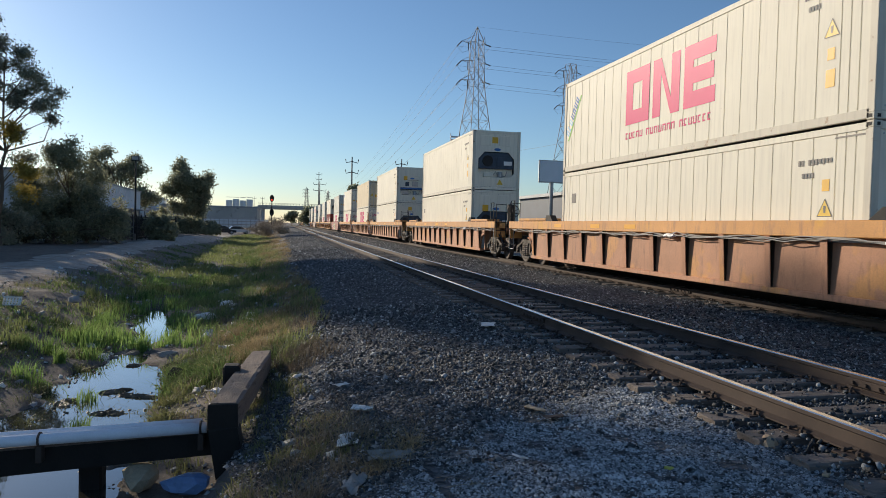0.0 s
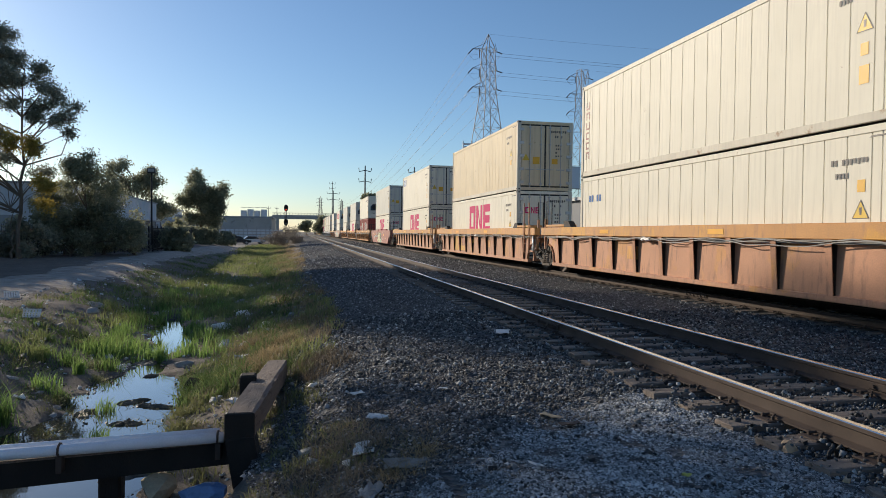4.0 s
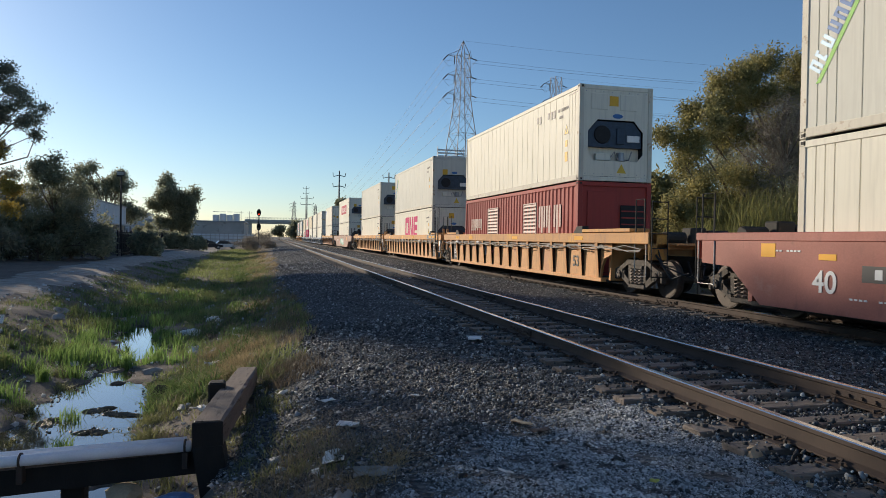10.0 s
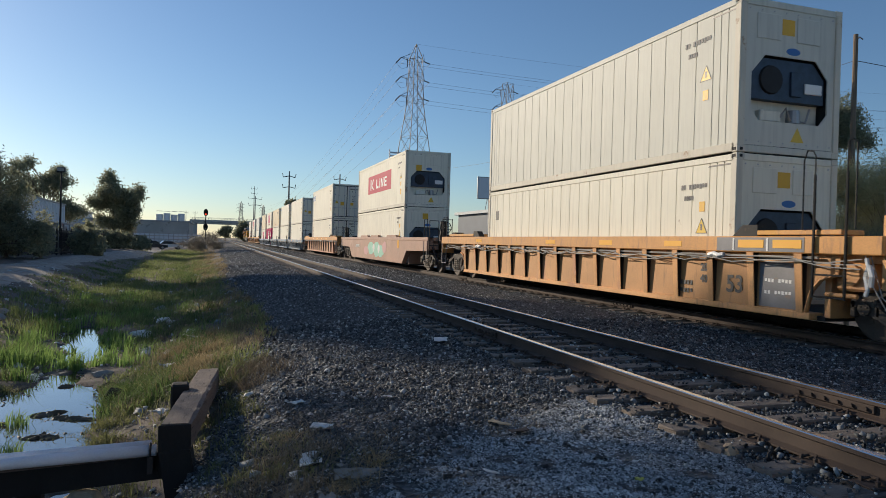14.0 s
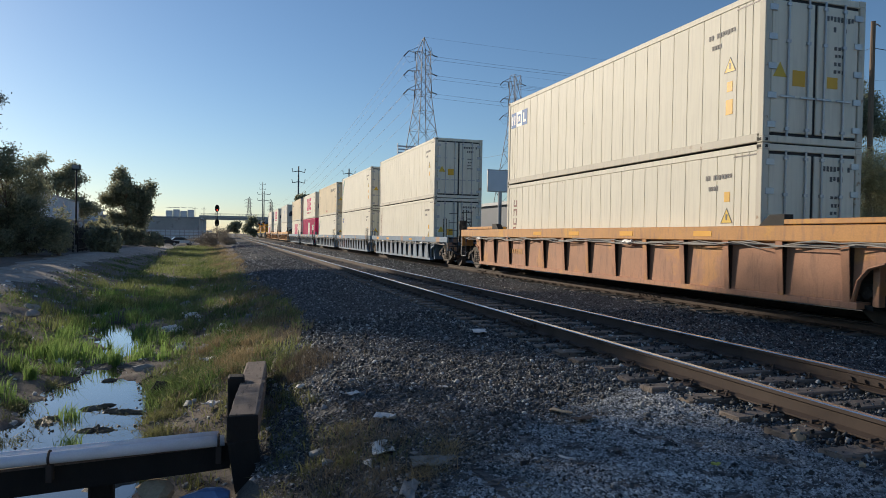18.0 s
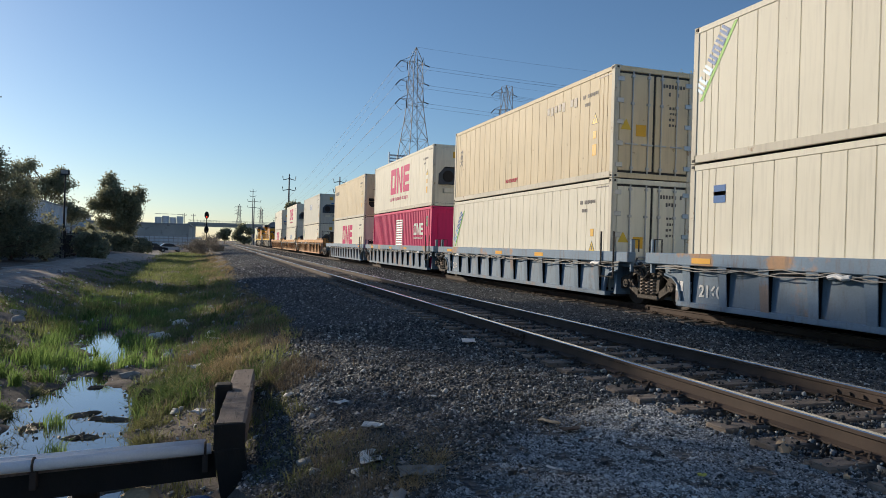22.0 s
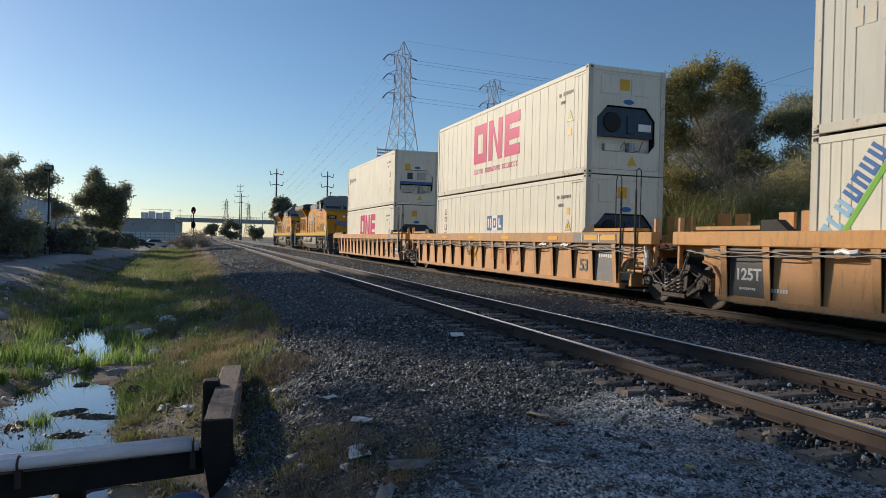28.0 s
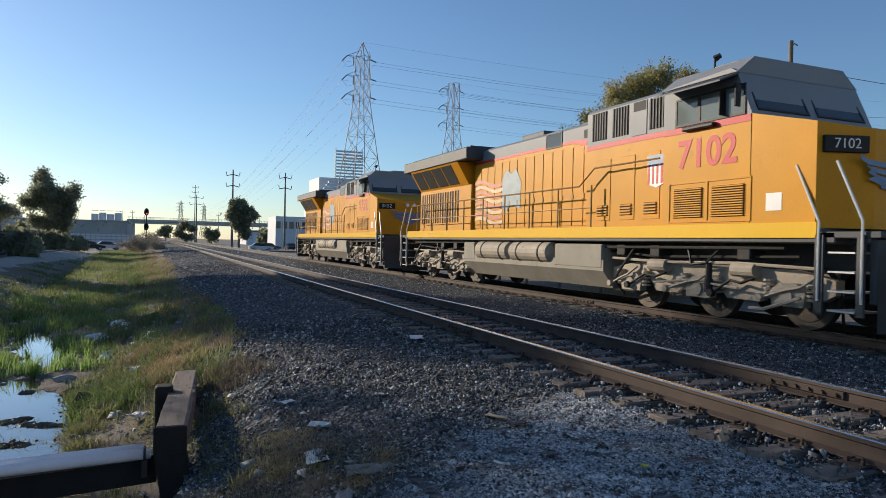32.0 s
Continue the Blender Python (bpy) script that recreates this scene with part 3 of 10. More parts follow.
joint_mesh = mesh_of("joint_bar", joint, STEEL_RUST)
for cx, ys in ((RAIL_1 - GAUGE / 2, (9.9, 21.6)), (RAIL_1 + GAUGE / 2, (4.75, 16.2)), (RAIL_2 - GAUGE / 2, (14.4, 26.0))):
    for y in ys:
        part("joint_bar", joint_mesh, None, TRACKS[0 if cx < 7 else 1][0], m=pose(cx - 0.018, y, 0))

# trodden gravel road along the far bank
ROAD_MAT = surface("trodden_gravel_road", (0.36, 0.32, 0.275), 0.95, 0, 0.28, 0.9, 22, 0.7, 0.03, stain=(0.24, 0.2, 0.165), stain_at=0.5, shift=False)
ry_ = np.r_[np.arange(6, 60, 0.4), np.arange(60, 150, 3)]
rl_ = np.interp(ry_, [6, 14, 20, 26, 40, 50, 70, 100, 150], [-13, -12.2, -11.2, -10.6, -11.2, -11.6, -11.5, -11, -12]) + 0.25 * np.sin(ry_ * 0.9) + 0.12 * np.sin(ry_ * 2.9)
rr_ = np.interp(ry_, [6, 14, 20, 30, 40, 50, 70, 100, 150], [-8.2, -7.8, -7.4, -7.4, -8.2, -8.8, -8.2, -8.2, -9.5]) + 0.2 * np.sin(ry_ * 1.1 + 1) + 0.1 * np.sin(ry_ * 3.3)
ru_ = np.linspace(0, 1, 12)
RX = rl_[:, None] + (rr_ - rl_)[:, None] * ru_[None]
RY = np.repeat(ry_[:, None], 12, 1)
RV = np.stack([RX, RY, ground_z(RX, RY) + 0.075 * np.sin(ru_ * np.pi)[None] ** 0.7 - 0.02], -1).reshape(-1, 3)
ri = (np.arange(11)[None, :] + 12 * np.arange(len(ry_) - 1)[:, None]).ravel()
tagged(new("dirt_road", indexed_mesh("dirt_road", RV, np.stack([ri, ri + 1, ri + 13, ri + 12], 1), 4, ROAD_MAT, True)), "trodden gravel service road along the ditch", "road", kind="structure")

# still water in the ditch
WATER, N_, L_, B_ = nodes_of("still_ditch_water")
B_.inputs["Base Color"].default_value = (0.035, 0.035, 0.028, 1)
B_.inputs["Roughness"].default_value = 0.03
B_.inputs["IOR"].default_value = 1.33
B_.inputs["Coat Weight"].default_value = 1.0
B_.inputs["Coat IOR"].default_value = 1.5
B_.inputs["Coat Roughness"].default_value = 0.02
bump_node(N_, L_, noise_node(N_, L_, coords(N_, L_, False), 3.5, 3), B_, 0.04, 0.02)
mb = MB()
wy = np.linspace(1.0, 20.6, 60)
for a, b in zip(wy[:-1], wy[1:]):
    (la, ra), (lb, rb) = channel(a), channel(b)
    mb.add([(la - 0.3, a, WATER_Z), (ra + 0.3, a, WATER_Z), (rb + 0.3, b, WATER_Z), (lb - 0.3, b, WATER_Z)], [[0, 1, 2, 3]])
tagged(part("ditch_water", mb, WATER), "shallow still water mirroring the sky", "water", kind="structure")
MUD = surface("wet_brown_mud", (0.13, 0.105, 0.075), 0.6, 0, 0.6, 5, 30, 1.0, 0.02, shift=False)


def mud_patch(cx, cy, rx, ry, h, seed):
    r = random.Random(seed)
    vs, fs, n = [(cx, cy, WATER_Z + h)], [], 26
    turn = r.uniform(-0.5, 0.5)
    ph = [r.uniform(0, 6.28) for _ in range(4)]
    edge = [1 + 0.35 * math.sin(2 * 6.283 * k / n + ph[0]) + 0.25 * math.sin(3 * 6.283 * k / n + ph[1]) + r.uniform(-0.22, 0.22) for k in range(n)]
    for ring, q in ((0.35, 1.0), (0.7, 0.7), (1.0, -0.9)):
        for k in range(n):
            a = 2 * math.pi * k / n
            px, py = rx * ring * edge[k] * math.cos(a), ry * ring * edge[k] * math.sin(a)
            vs.append((cx + px * math.cos(turn) - py * math.sin(turn), cy + px * math.sin(turn) + py * math.cos(turn), WATER_Z + h * q * r.uniform(0.2, 1.6)))
    for k in range(n):
        j = (k + 1) % n
        fs.append([0, 1 + k, 1 + j])
        for q in (0, n):
            fs.append([1 + q + k, 1 + q + n + k, 1 + q + n + j, 1 + q + j])
    return MB().add(vs, fs)


for k, (cx, cy, rx, ry) in enumerate(((-2.2, 7.3, 0.4, 0.3), (-3.2, 13.6, 0.35, 0.4), (-2.85, 10.32, 0.26, 0.07), (-2.5, 10.02, 0.3, 0.06), (-2.68, 9.15, 0.2, 0.1), (-3.35, 9.75, 0.16, 0.22), (-2.95, 12.2, 0.16, 0.05))):
    tagged(part("mud_bank", mud_patch(cx, cy, rx, ry, 0.03, k), MUD), "low bank of wet dark mud in the ditch", "mud", group="mud banks in the ditch", kind="structure")
isles = [(-2.8, 10.3, 0.26, 0.08), (-2.5, 10.02, 0.3, 0.07), (-2.65, 9.2, 0.24, 0.09), (-3.35, 9.7, 0.2, 0.2), (-2.9, 12.3, 0.2, 0.05), (-3.55, 8.8, 0.3, 0.3), (-2.1, 10.7, 0.15, 0.3), (-2.05, 9.2, 0.15, 0.4), (-3.6, 11.5, 0.15, 0.5), (-3.65, 12.6, 0.2, 0.4)]
mk = rng.integers(0, len(isles), 360)
mx = np.array([q[0] for q in isles])[mk] + rng.normal(0, 0.9, 360) * np.array([q[2] for q in isles])[mk]
my = np.array([q[1] for q in isles])[mk] + rng.normal(0, 0.9, 360) * np.array([q[3] for q in isles])[mk]
tagged(new("mud_clods", scatter_stones("mud_clods", mx, my, np.maximum(ground_z(mx, my), WATER_Z) + rng.uniform(-0.014, 0.004, 360), rng.uniform(0.012, 0.04, 360), MUD, 8)), "rough clods of dark mud standing out of the water", "mud", kind="stuff")


# ---- grass ----
def blades(name, x, y, z, h, w, mat, lean=0.35, seed=5, wind=(0.1, 0.0)):
    """Grass blades, each a bent strip of two quads."""
    r = np.random.default_rng(seed)
    n = len(x)
    a = r.uniform(0, 2 * np.pi, n)
    side = np.stack([np.cos(a), np.sin(a), 0 * a], 1) * w[:, None]
    out = np.stack([r.normal(0, lean, n) + wind[0], r.normal(0, lean, n) + wind[1], 0 * a], 1) * h[:, None]
    p0 = np.stack([x, y, z - 0.02], 1)
    p1 = p0 + out * 0.3 + np.array([0, 0, 0.6]) * h[:, None]
    p2 = p0 + out + np.array([0, 0, 1.0]) * h[:, None] * r.uniform(0.75, 1, (n, 1))
    V = np.stack([p0 - side, p0 + side, p1 + side * 0.75, p1 - side * 0.75, p2 + side * 0.1, p2 - side * 0.1], 1).reshape(-1, 3)
    F = (np.array([[0, 1, 2, 3], [3, 2, 4, 5]])[None] + 6 * np.arange(n)[:, None, None]).reshape(-1, 4)
    return indexed_mesh(name, V, F, 4, mat)


REED = foliage("bright_green_reeds", (0.055, 0.12, 0.03), (0.34, 0.49, 0.15), 0.6)
LUSH = foliage("lush_green_grass", (0.04, 0.075, 0.026), (0.21, 0.3, 0.1), 0.55)
GRASS = foliage("short_green_grass", (0.075, 0.11, 0.04), (0.34, 0.38, 0.15), 0.55)
STRAW = foliage("dry_straw_grass", (0.16, 0.125, 0.07), (0.5, 0.4, 0.23), 0.5)
DULL = foliage("dull_grey_green_weeds", (0.08, 0.1, 0.045), (0.32, 0.32, 0.14), 0.5)
DEAD = foliage("dead_brown_weeds", (0.08, 0.065, 0.048), (0.4, 0.33, 0.23), 0.3)


def grass_field(name, label, n, off0, off1, y0, y1, h0, h1, w, mat, seed, clump=0.25, per=40, lean=0.3, grow=True, test=None, spots=None):
    """off0, off1: distance from the ditch's middle line, to the right. spots: tufts at given places."""
    r = np.random.default_rng(seed)
    if spots is None:
        m = max(1, n // per)
        cy, cx = near_y(m, y0, y1, r), r.uniform(off0, off1, m)
        cx = cx + ditch_x(cy)
        tall = r.uniform(0.3, 1.3, m)
    else:
        m = len(spots)
        cx, cy, tall = (np.array([q[i] for q in spots], float) for i in range(3))
    k = r.integers(0, m, n)
    wide = clump * (0.6 + cy[k] / 25) * r.uniform(0.5, 1.3, m)[k]
    x, y = cx[k] + r.normal(0, 1, n) * wide, cy[k] + r.normal(0, 1, n) * wide
    left, right = channel(y)
    ok = y > 2.0
    if spots is None:
        ok &= x < ballast_edge(y) + 0.35
        ok &= ~((x > left + 0.03) & (x < right - 0.03) & (y < 20.4))
    if test is not None:
        ok &= test(x, y)
    x, y, t = x[ok], y[ok], tall[k][ok]
    far = np.interp(y, [3, 12, 40, 120], [0.7, 1.0, 1.4, 2.4]) if grow else 1.0
    h = r.uniform(h0, h1, len(x)) * (0.8 + 0.2 * far) * t
    z = np.maximum(np.where(x > ballast_edge(y), bed_z(x, y), ground_z(x, y)), WATER_Z - 0.05)
    return tagged(new(name, blades(name, x, y, z, h, w * far * r.uniform(0.6, 1.3, len(x)), mat, lean, seed)), label, "grass", kind="stuff")


FRONT_DEAD = [(-0.35, 5.0, 0.9), (-0.1, 4.6, 1.0), (0.1, 5.2, 1.0), (-0.3, 4.2, 1.1), (-0.6, 4.6, 1.0), (0.0, 5.7, 0.8), (-0.5, 3.8, 0.9), (-0.2, 5.4, 0.9), (0.5, 5.3, 0.5), (1.75, 5.2, 0.4)]
FRONT_GREEN = [(-0.35, 5.8, 1.0), (-0.5, 5.3, 1.1), (-0.75, 4.8, 1.1), (-0.8, 5.3, 0.9), (-0.1, 5.5, 0.9), (-0.65, 4.2, 1.0), (-0.9, 4.5, 1.0), (0.0, 4.9, 0.9), (-0.45, 6.3, 0.7), (-0.25, 5.15, 1.2), (-0.45, 4.65, 1.0), (-0.15, 6.0, 0.8), (0.2, 5.0, 0.7), (-0.7, 5.9, 0.9)]
grass_field("reeds", "bright green reeds standing in the wet ditch", 5200, -1.5, 1.0, 13.4, 30, 0.16, 0.4, 0.008, REED, 11, 0.1, 55, 0.22, test=lambda x, y: y > 12.5)
grass_field("reed_tufts", "separate bright reed tufts beside the open water", 2000, 0, 0, 0, 0, 0.18, 0.44, 0.007, REED, 19, 0.085, lean=0.28, spots=[(-3.1, 9.85, 0.75), (-2.83, 8.5, 0.7), (-4.25, 11.0, 0.8), (-4.1, 9.1, 1.1), (-4.5, 8.7, 1.15), (-4.3, 9.4, 1.2), (-4.7, 9.5, 1.0), (-5.0, 9.0, 1.0), (-3.05, 13.6, 1.1), (-3.25, 13.9, 1.0), (-4.0, 13.7, 1.0), (-4.4, 14.2, 0.9), (-4.9, 13.0, 0.7), (-3.9, 8.2, 0.6), (-2.6, 14.2, 0.8), (-4.1, 12.2, 0.9), (-3.75, 12.6, 0.9), (-4.5, 12.9, 1.0), (-5.3, 11.4, 0.8), (-3.9, 10.6, 0.5)])
grass_field("mud_weeds", "small weeds and rotten stalks on the mud", 3400, 0, 0, 0, 0, 0.03, 0.16, 0.006, DULL, 29, 0.13, lean=0.9, spots=[(-2.75, 10.25, 0.8), (-2.5, 9.98, 0.7), (-2.6, 9.15, 0.9), (-3.3, 9.7, 1.0), (-3.5, 8.9, 1.0), (-2.0, 10.6, 1.2), (-2.0, 9.3, 1.4), (-1.9, 8.4, 1.4), (-2.2, 11.6, 1.2), (-3.7, 11.9, 1.2), (-3.8, 10.4, 1.2), (-1.8, 7.4, 1.0), (-3.9, 12.8, 1.2)])
grass_field("ditch_grass", "lush green grass along the ditch floor", 17000, -1.3, 1.6, 20, 120, 0.1, 0.3, 0.011, GRASS, 12, 0.16, 45, 0.4)
grass_field("left_bank_grass", "rank green grass covering the shaded ditch bank", 12000, -3.4, -0.7, 12.5, 70, 0.05, 0.17, 0.008, LUSH, 13, 0.13, 45, 0.6)
grass_field("left_bank_weeds", "dull green weeds on the far ditch bank", 9000, -3.6, -0.9, 7, 45, 0.03, 0.15, 0.007, DULL, 27, 0.16, 50, 0.6)
grass_field("near_bank_cover", "low dark weeds creeping over the near ditch bank", 8000, -4.2, -1.0, 8, 17, 0.03, 0.11, 0.007, LUSH, 36, 0.16, 50, 0.9)
grass_field("left_bank_reeds", "fresh green grass tufts on the far bank", 2600, -2.7, -0.8, 12.5, 38, 0.12, 0.34, 0.007, GRASS, 17, 0.09, 55, 0.32)
grass_field("dry_bank_grass", "dry yellow grass on the sunny ditch bank", 19000, 2.4, 4.6, 11.0, 140, 0.05, 0.22, 0.007, STRAW, 14, 0.09, 40, 0.55)
grass_field("green_bank_grass", "patches of green grass on the sunny ditch bank", 30000, 0.8, 3.5, 9.5, 130, 0.05, 0.24, 0.008, GRASS, 15, 0.11, 45, 0.5)
grass_field("rank_bank_tufts", "taller dark green tufts on the sunny ditch bank", 7000, 0.7, 2.6, 9.5, 60, 0.1, 0.32, 0.008, LUSH, 33, 0.1, 60, 0.5)
grass_field("dull_bank_grass", "dull weeds along the edge of the crushed rock", 6500, 0.8, 2.6, 6.5, 14, 0.05, 0.2, 0.006, DULL, 24, 0.1, 45, 0.6)
grass_field("dead_bank_grass", "dead brown stalks among the bank grass", 12000, 1.0, 4.3, 7.5, 40, 0.06, 0.24, 0.005, DEAD, 34, 0.1, 40, 0.6)
grass_field("clod_grass", "dense dark tussock hanging over the undercut bank", 2400, 0, 0, 0, 0, 0.1, 0.3, 0.006, LUSH, 35, 0.11, lean=0.75, spots=[(-2.05, 10.45, 0.9), (-1.85, 10.3, 1.0), (-1.7, 10.7, 1.0), (-1.95, 11.1, 1.1), (-2.1, 10.8, 1.1), (-1.5, 10.4, 0.8), (-1.6, 11.1, 1.0), (-1.9, 10.75, 1.2)])
grass_field("straw_tufts", "dry orange straw tufts at the end of the beam", 3400, 0, 0, 0, 0, 0.1, 0.34, 0.004, STRAW, 25, 0.17, lean=0.5, spots=[(-0.95, 11.2, 1.0), (-0.8, 12.2, 0.9), (-1.1, 10.6, 0.8), (-1.3, 13.2, 1.0), (-0.6, 14.0, 0.9)])
grass_field("dead_tufts", "dull dead tufts beside the timber beam", 1500, 0, 0, 0, 0, 0.08, 0.28, 0.004, DEAD, 47, 0.17, lean=0.6, spots=[(-0.25, 9.3, 0.9), (-0.05, 9.0, 0.8), (-0.3, 8.6, 0.7), (-0.15, 9.7, 0.8)])
grass_field("foreground_weeds", "dead brown weeds among the gravel", 1900, 0, 0, 0, 0, 0.05, 0.26, 0.0035, DEAD, 16, 0.17, lean=0.9, spots=FRONT_DEAD)
grass_field("fallen_straw", "bleached straw tufts lying on the gravel", 700, 0, 0, 0, 0, 0.05, 0.2, 0.003, STRAW, 46, 0.1, lean=1.6, spots=[(0.5, 4.76, 1.0), (0.42, 4.66, 0.8), (0.25, 4.41, 1.0), (0.12, 4.32, 0.8), (-0.1, 5.85, 0.9)])
grass_field("foreground_greens", "low green weeds among the stones", 1800, 0, 0, 0, 0, 0.04, 0.15, 0.005, DULL, 18, 0.16, lean=0.6, spots=FRONT_GREEN)

tw = np.random.default_rng(44)
n = 520
wx, wy_ = tw.uniform(-0.9, 1.0, n), near_y(n, 3.4, 7.5, tw)
keep = wx > ballast_edge(wy_)
wx, wy_ = wx[keep], wy_[keep]
tagged(new("dry_twigs", blades("dry_twigs", wx, wy_, bed_z(wx, wy_) + 0.035, tw.uniform(0.02, 0.05, len(wx)), tw.uniform(0.0018, 0.004, len(wx)), STRAW, 3.6, 45)), "dry twigs and straw strewn on the soil", "twigs", kind="stuff")

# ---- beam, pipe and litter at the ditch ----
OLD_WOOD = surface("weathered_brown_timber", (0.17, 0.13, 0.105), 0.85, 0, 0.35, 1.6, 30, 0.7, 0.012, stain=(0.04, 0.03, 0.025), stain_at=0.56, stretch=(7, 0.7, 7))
# Near-black wood for the posts, lower rail and beam end plate.
DARK_WOOD = surface("near_black_timber", (0.0150, 0.0120, 0.0100), 0.85, 0, 0.4, 2.0, 30, 0.6, 0.012, stretch=(3, 3, 1))
GALV = surface("galvanised_pipe_metal", (0.8, 0.82, 0.86), 0.45, 0.0, 0.12, 3, 60, 0.06, 0.003)
LITTER = surface("dirty_white_litter", (0.72, 0.7, 0.66), 0.7, 0, 0.2, 6, 40, 0.3, 0.01)
BLUE_LITTER = surface("blue_plastic_sheet", (0.16, 0.26, 0.45), 0.45, 0, 0.3, 4, 20, 0.5, 0.02)
TAN_LITTER = surface("tan_sacking", (0.5, 0.38, 0.24), 0.85, 0, 0.3, 4, 30, 0.6, 0.02)
ROCK = surface("tan_rock", (0.42, 0.3, 0.19), 0.9, 0, 0.25, 6, 40, 0.7, 0.015)


CONCRETE_LUMP = surface("broken_grey_concrete", (0.3, 0.29, 0.27), 0.9, 0, 0.25, 6, 40, 0.6, 0.015)


def beam_between(name, a, b, w, h, mat, label, category, roll=0.0):
    a, b = Vector(a), Vector(b)
    d = b - a
    mb = MB()
    n = 26
    ends = []
    for k in range(n + 1):
        t = k / n
        sag = 0.018 * math.sin(3.1 * t + 0.4)
        j = lambda s: random.uniform(-s, s) + sag
        ring = [(-w / 2 + j(0.008), d.length * t, -h + j(0.008)), (w / 2 + j(0.008), d.length * t, -h + j(0.008)), (w / 2 + j(0.008), d.length * t, -0.02 + j(0.006)), (w / 2 - 0.02, d.length * t, j(0.006)), (-w / 2 + 0.02, d.length * t, j(0.006)), (-w / 2 + j(0.008), d.length * t, -0.02 + j(0.006))]
        ends.append(ring)
    vs = [p for r_ in ends for p in r_]
    fs = []
    for k in range(n):
        for i in range(6):
            fs.append([6 * k + i, 6 * k + (i + 1) % 6, 6 * k + 6 + (i + 1) % 6, 6 * k + 6 + i])
    fs += [list(range(6))[::-1], list(range(6 * n, 6 * n + 6))]
    fs = [f[::-1] for f in fs]
    mb.add(vs, fs)
    yaw, pitch = math.degrees(math.atan2(-d.x, d.y)), math.degrees(math.asin(d.z / d.length))
    m = Matrix.Translation(a) @ Euler((radians(pitch), radians(roll), radians(yaw)), "XYZ").to_matrix().to_4x4()
    return thing(name, label, category, m, mb=mb, mats=mat)


barrier = thing("ditch_barrier", "old timber barrier with a galvanised pipe strapped along its rail", "barrier")
top_beam = beam_between("top_beam", (-1.0, 6.15, -0.345), (-0.74, 9.2, -0.42), 0.26, 0.23, OLD_WOOD, "weathered brown timber laid along the bank", "beam")
top_beam.parent = barrier
for key in ("category",):
    del top_beam[key]
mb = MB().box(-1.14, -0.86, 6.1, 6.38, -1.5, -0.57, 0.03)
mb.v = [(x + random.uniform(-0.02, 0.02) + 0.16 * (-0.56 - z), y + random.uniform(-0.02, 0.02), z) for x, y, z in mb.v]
part("post", mb, DARK_WOOD, barrier, "near-black timber post")
# Thin near-black plate over the beam's near end.
part("beam_end", MB().box(-1.135, -0.865, 6.125, 6.146, -0.58, -0.35, 0.008), DARK_WOOD, barrier, "near-black plate over the sawn end of the timber")
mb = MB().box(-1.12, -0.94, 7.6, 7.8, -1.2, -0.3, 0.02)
part("post", mb, DARK_WOOD, barrier, "near-black timber post")
def tilt(x):
    return 0.034 * (x + 1.17)


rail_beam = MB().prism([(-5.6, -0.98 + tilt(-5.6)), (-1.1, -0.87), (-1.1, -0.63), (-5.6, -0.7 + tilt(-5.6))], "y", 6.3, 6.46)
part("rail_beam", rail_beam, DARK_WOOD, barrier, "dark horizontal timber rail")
part("batten", MB().prism([(-5.6, -0.72 + tilt(-5.6)), (-1.25, -0.66), (-1.25, -0.64), (-5.6, -0.69 + tilt(-5.6))], "y", 6.275, 6.3), OLD_WOOD, barrier, "splintered pale batten")
pipe_part = part("pipe", MB().cyl((-5.6, 6.24, -0.59 + tilt(-5.6)), (-1.15, 6.24, -0.59), 0.05, 0.05, 18), GALV, barrier, "pale galvanised pipe", smooth=True)
part("pipe", MB().cyl((-5.6, 6.36, -0.57 + tilt(-5.6)), (-1.2, 6.36, -0.57), 0.035, 0.035, 14), GALV, barrier, "pale galvanised pipe", smooth=True)
for x in (-4.6, -2.55, -1.2):
    mb = MB()
    zc = -0.59 + tilt(x)
    mb.pipe([(x, 6.24 + 0.06 * math.sin(a), zc + 0.06 * math.cos(a)) for a in np.linspace(-2.4, 2.4, 9)], 0.011, 5)
    mb.box(x - 0.025, x + 0.025, 6.2, 6.3, zc - 0.2, zc - 0.05, 0.005)
    part("pipe_strap", mb, STEEL_RUST, barrier)
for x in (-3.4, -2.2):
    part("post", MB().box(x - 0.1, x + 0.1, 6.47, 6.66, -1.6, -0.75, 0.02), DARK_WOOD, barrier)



def lump(sx, sy, sz, seed, n=2):
    bm = bmesh.new()
    bmesh.ops.create_icosphere(bm, subdivisions=n, radius=1)
    r = random.Random(seed)
    ax = [Vector((r.uniform(-1, 1), r.uniform(-1, 1), r.uniform(-1, 1))).normalized() for _ in range(7)]
    for v in bm.verts:
        k = 1.0
        for a in ax:
            k = min(k, 0.62 / max(0.3, v.co.dot(a)) if v.co.dot(a) > 0.55 else k)
        v.co = v.co * k * (1 + 0.1 * noise.noise(v.co * 2.5 + Vector((seed, 0, 0))))
        v.co = Vector((v.co.x * sx, v.co.y * sy, v.co.z * sz))
    me = bpy.data.meshes.new("lump")
    bm.to_mesh(me)
    bm.free()
    return me


def put_lump(name, label, cat, x, y, z, s, mat, seed, group=""):
    me = lump(*s, seed)
    me.materials.append(mat)
    o = new(name, me)
    o.matrix_basis = pose(x, y, z + s[2] * 0.5, 0, 0, seed * 57 % 360)
    return tagged(o, label, cat, group)


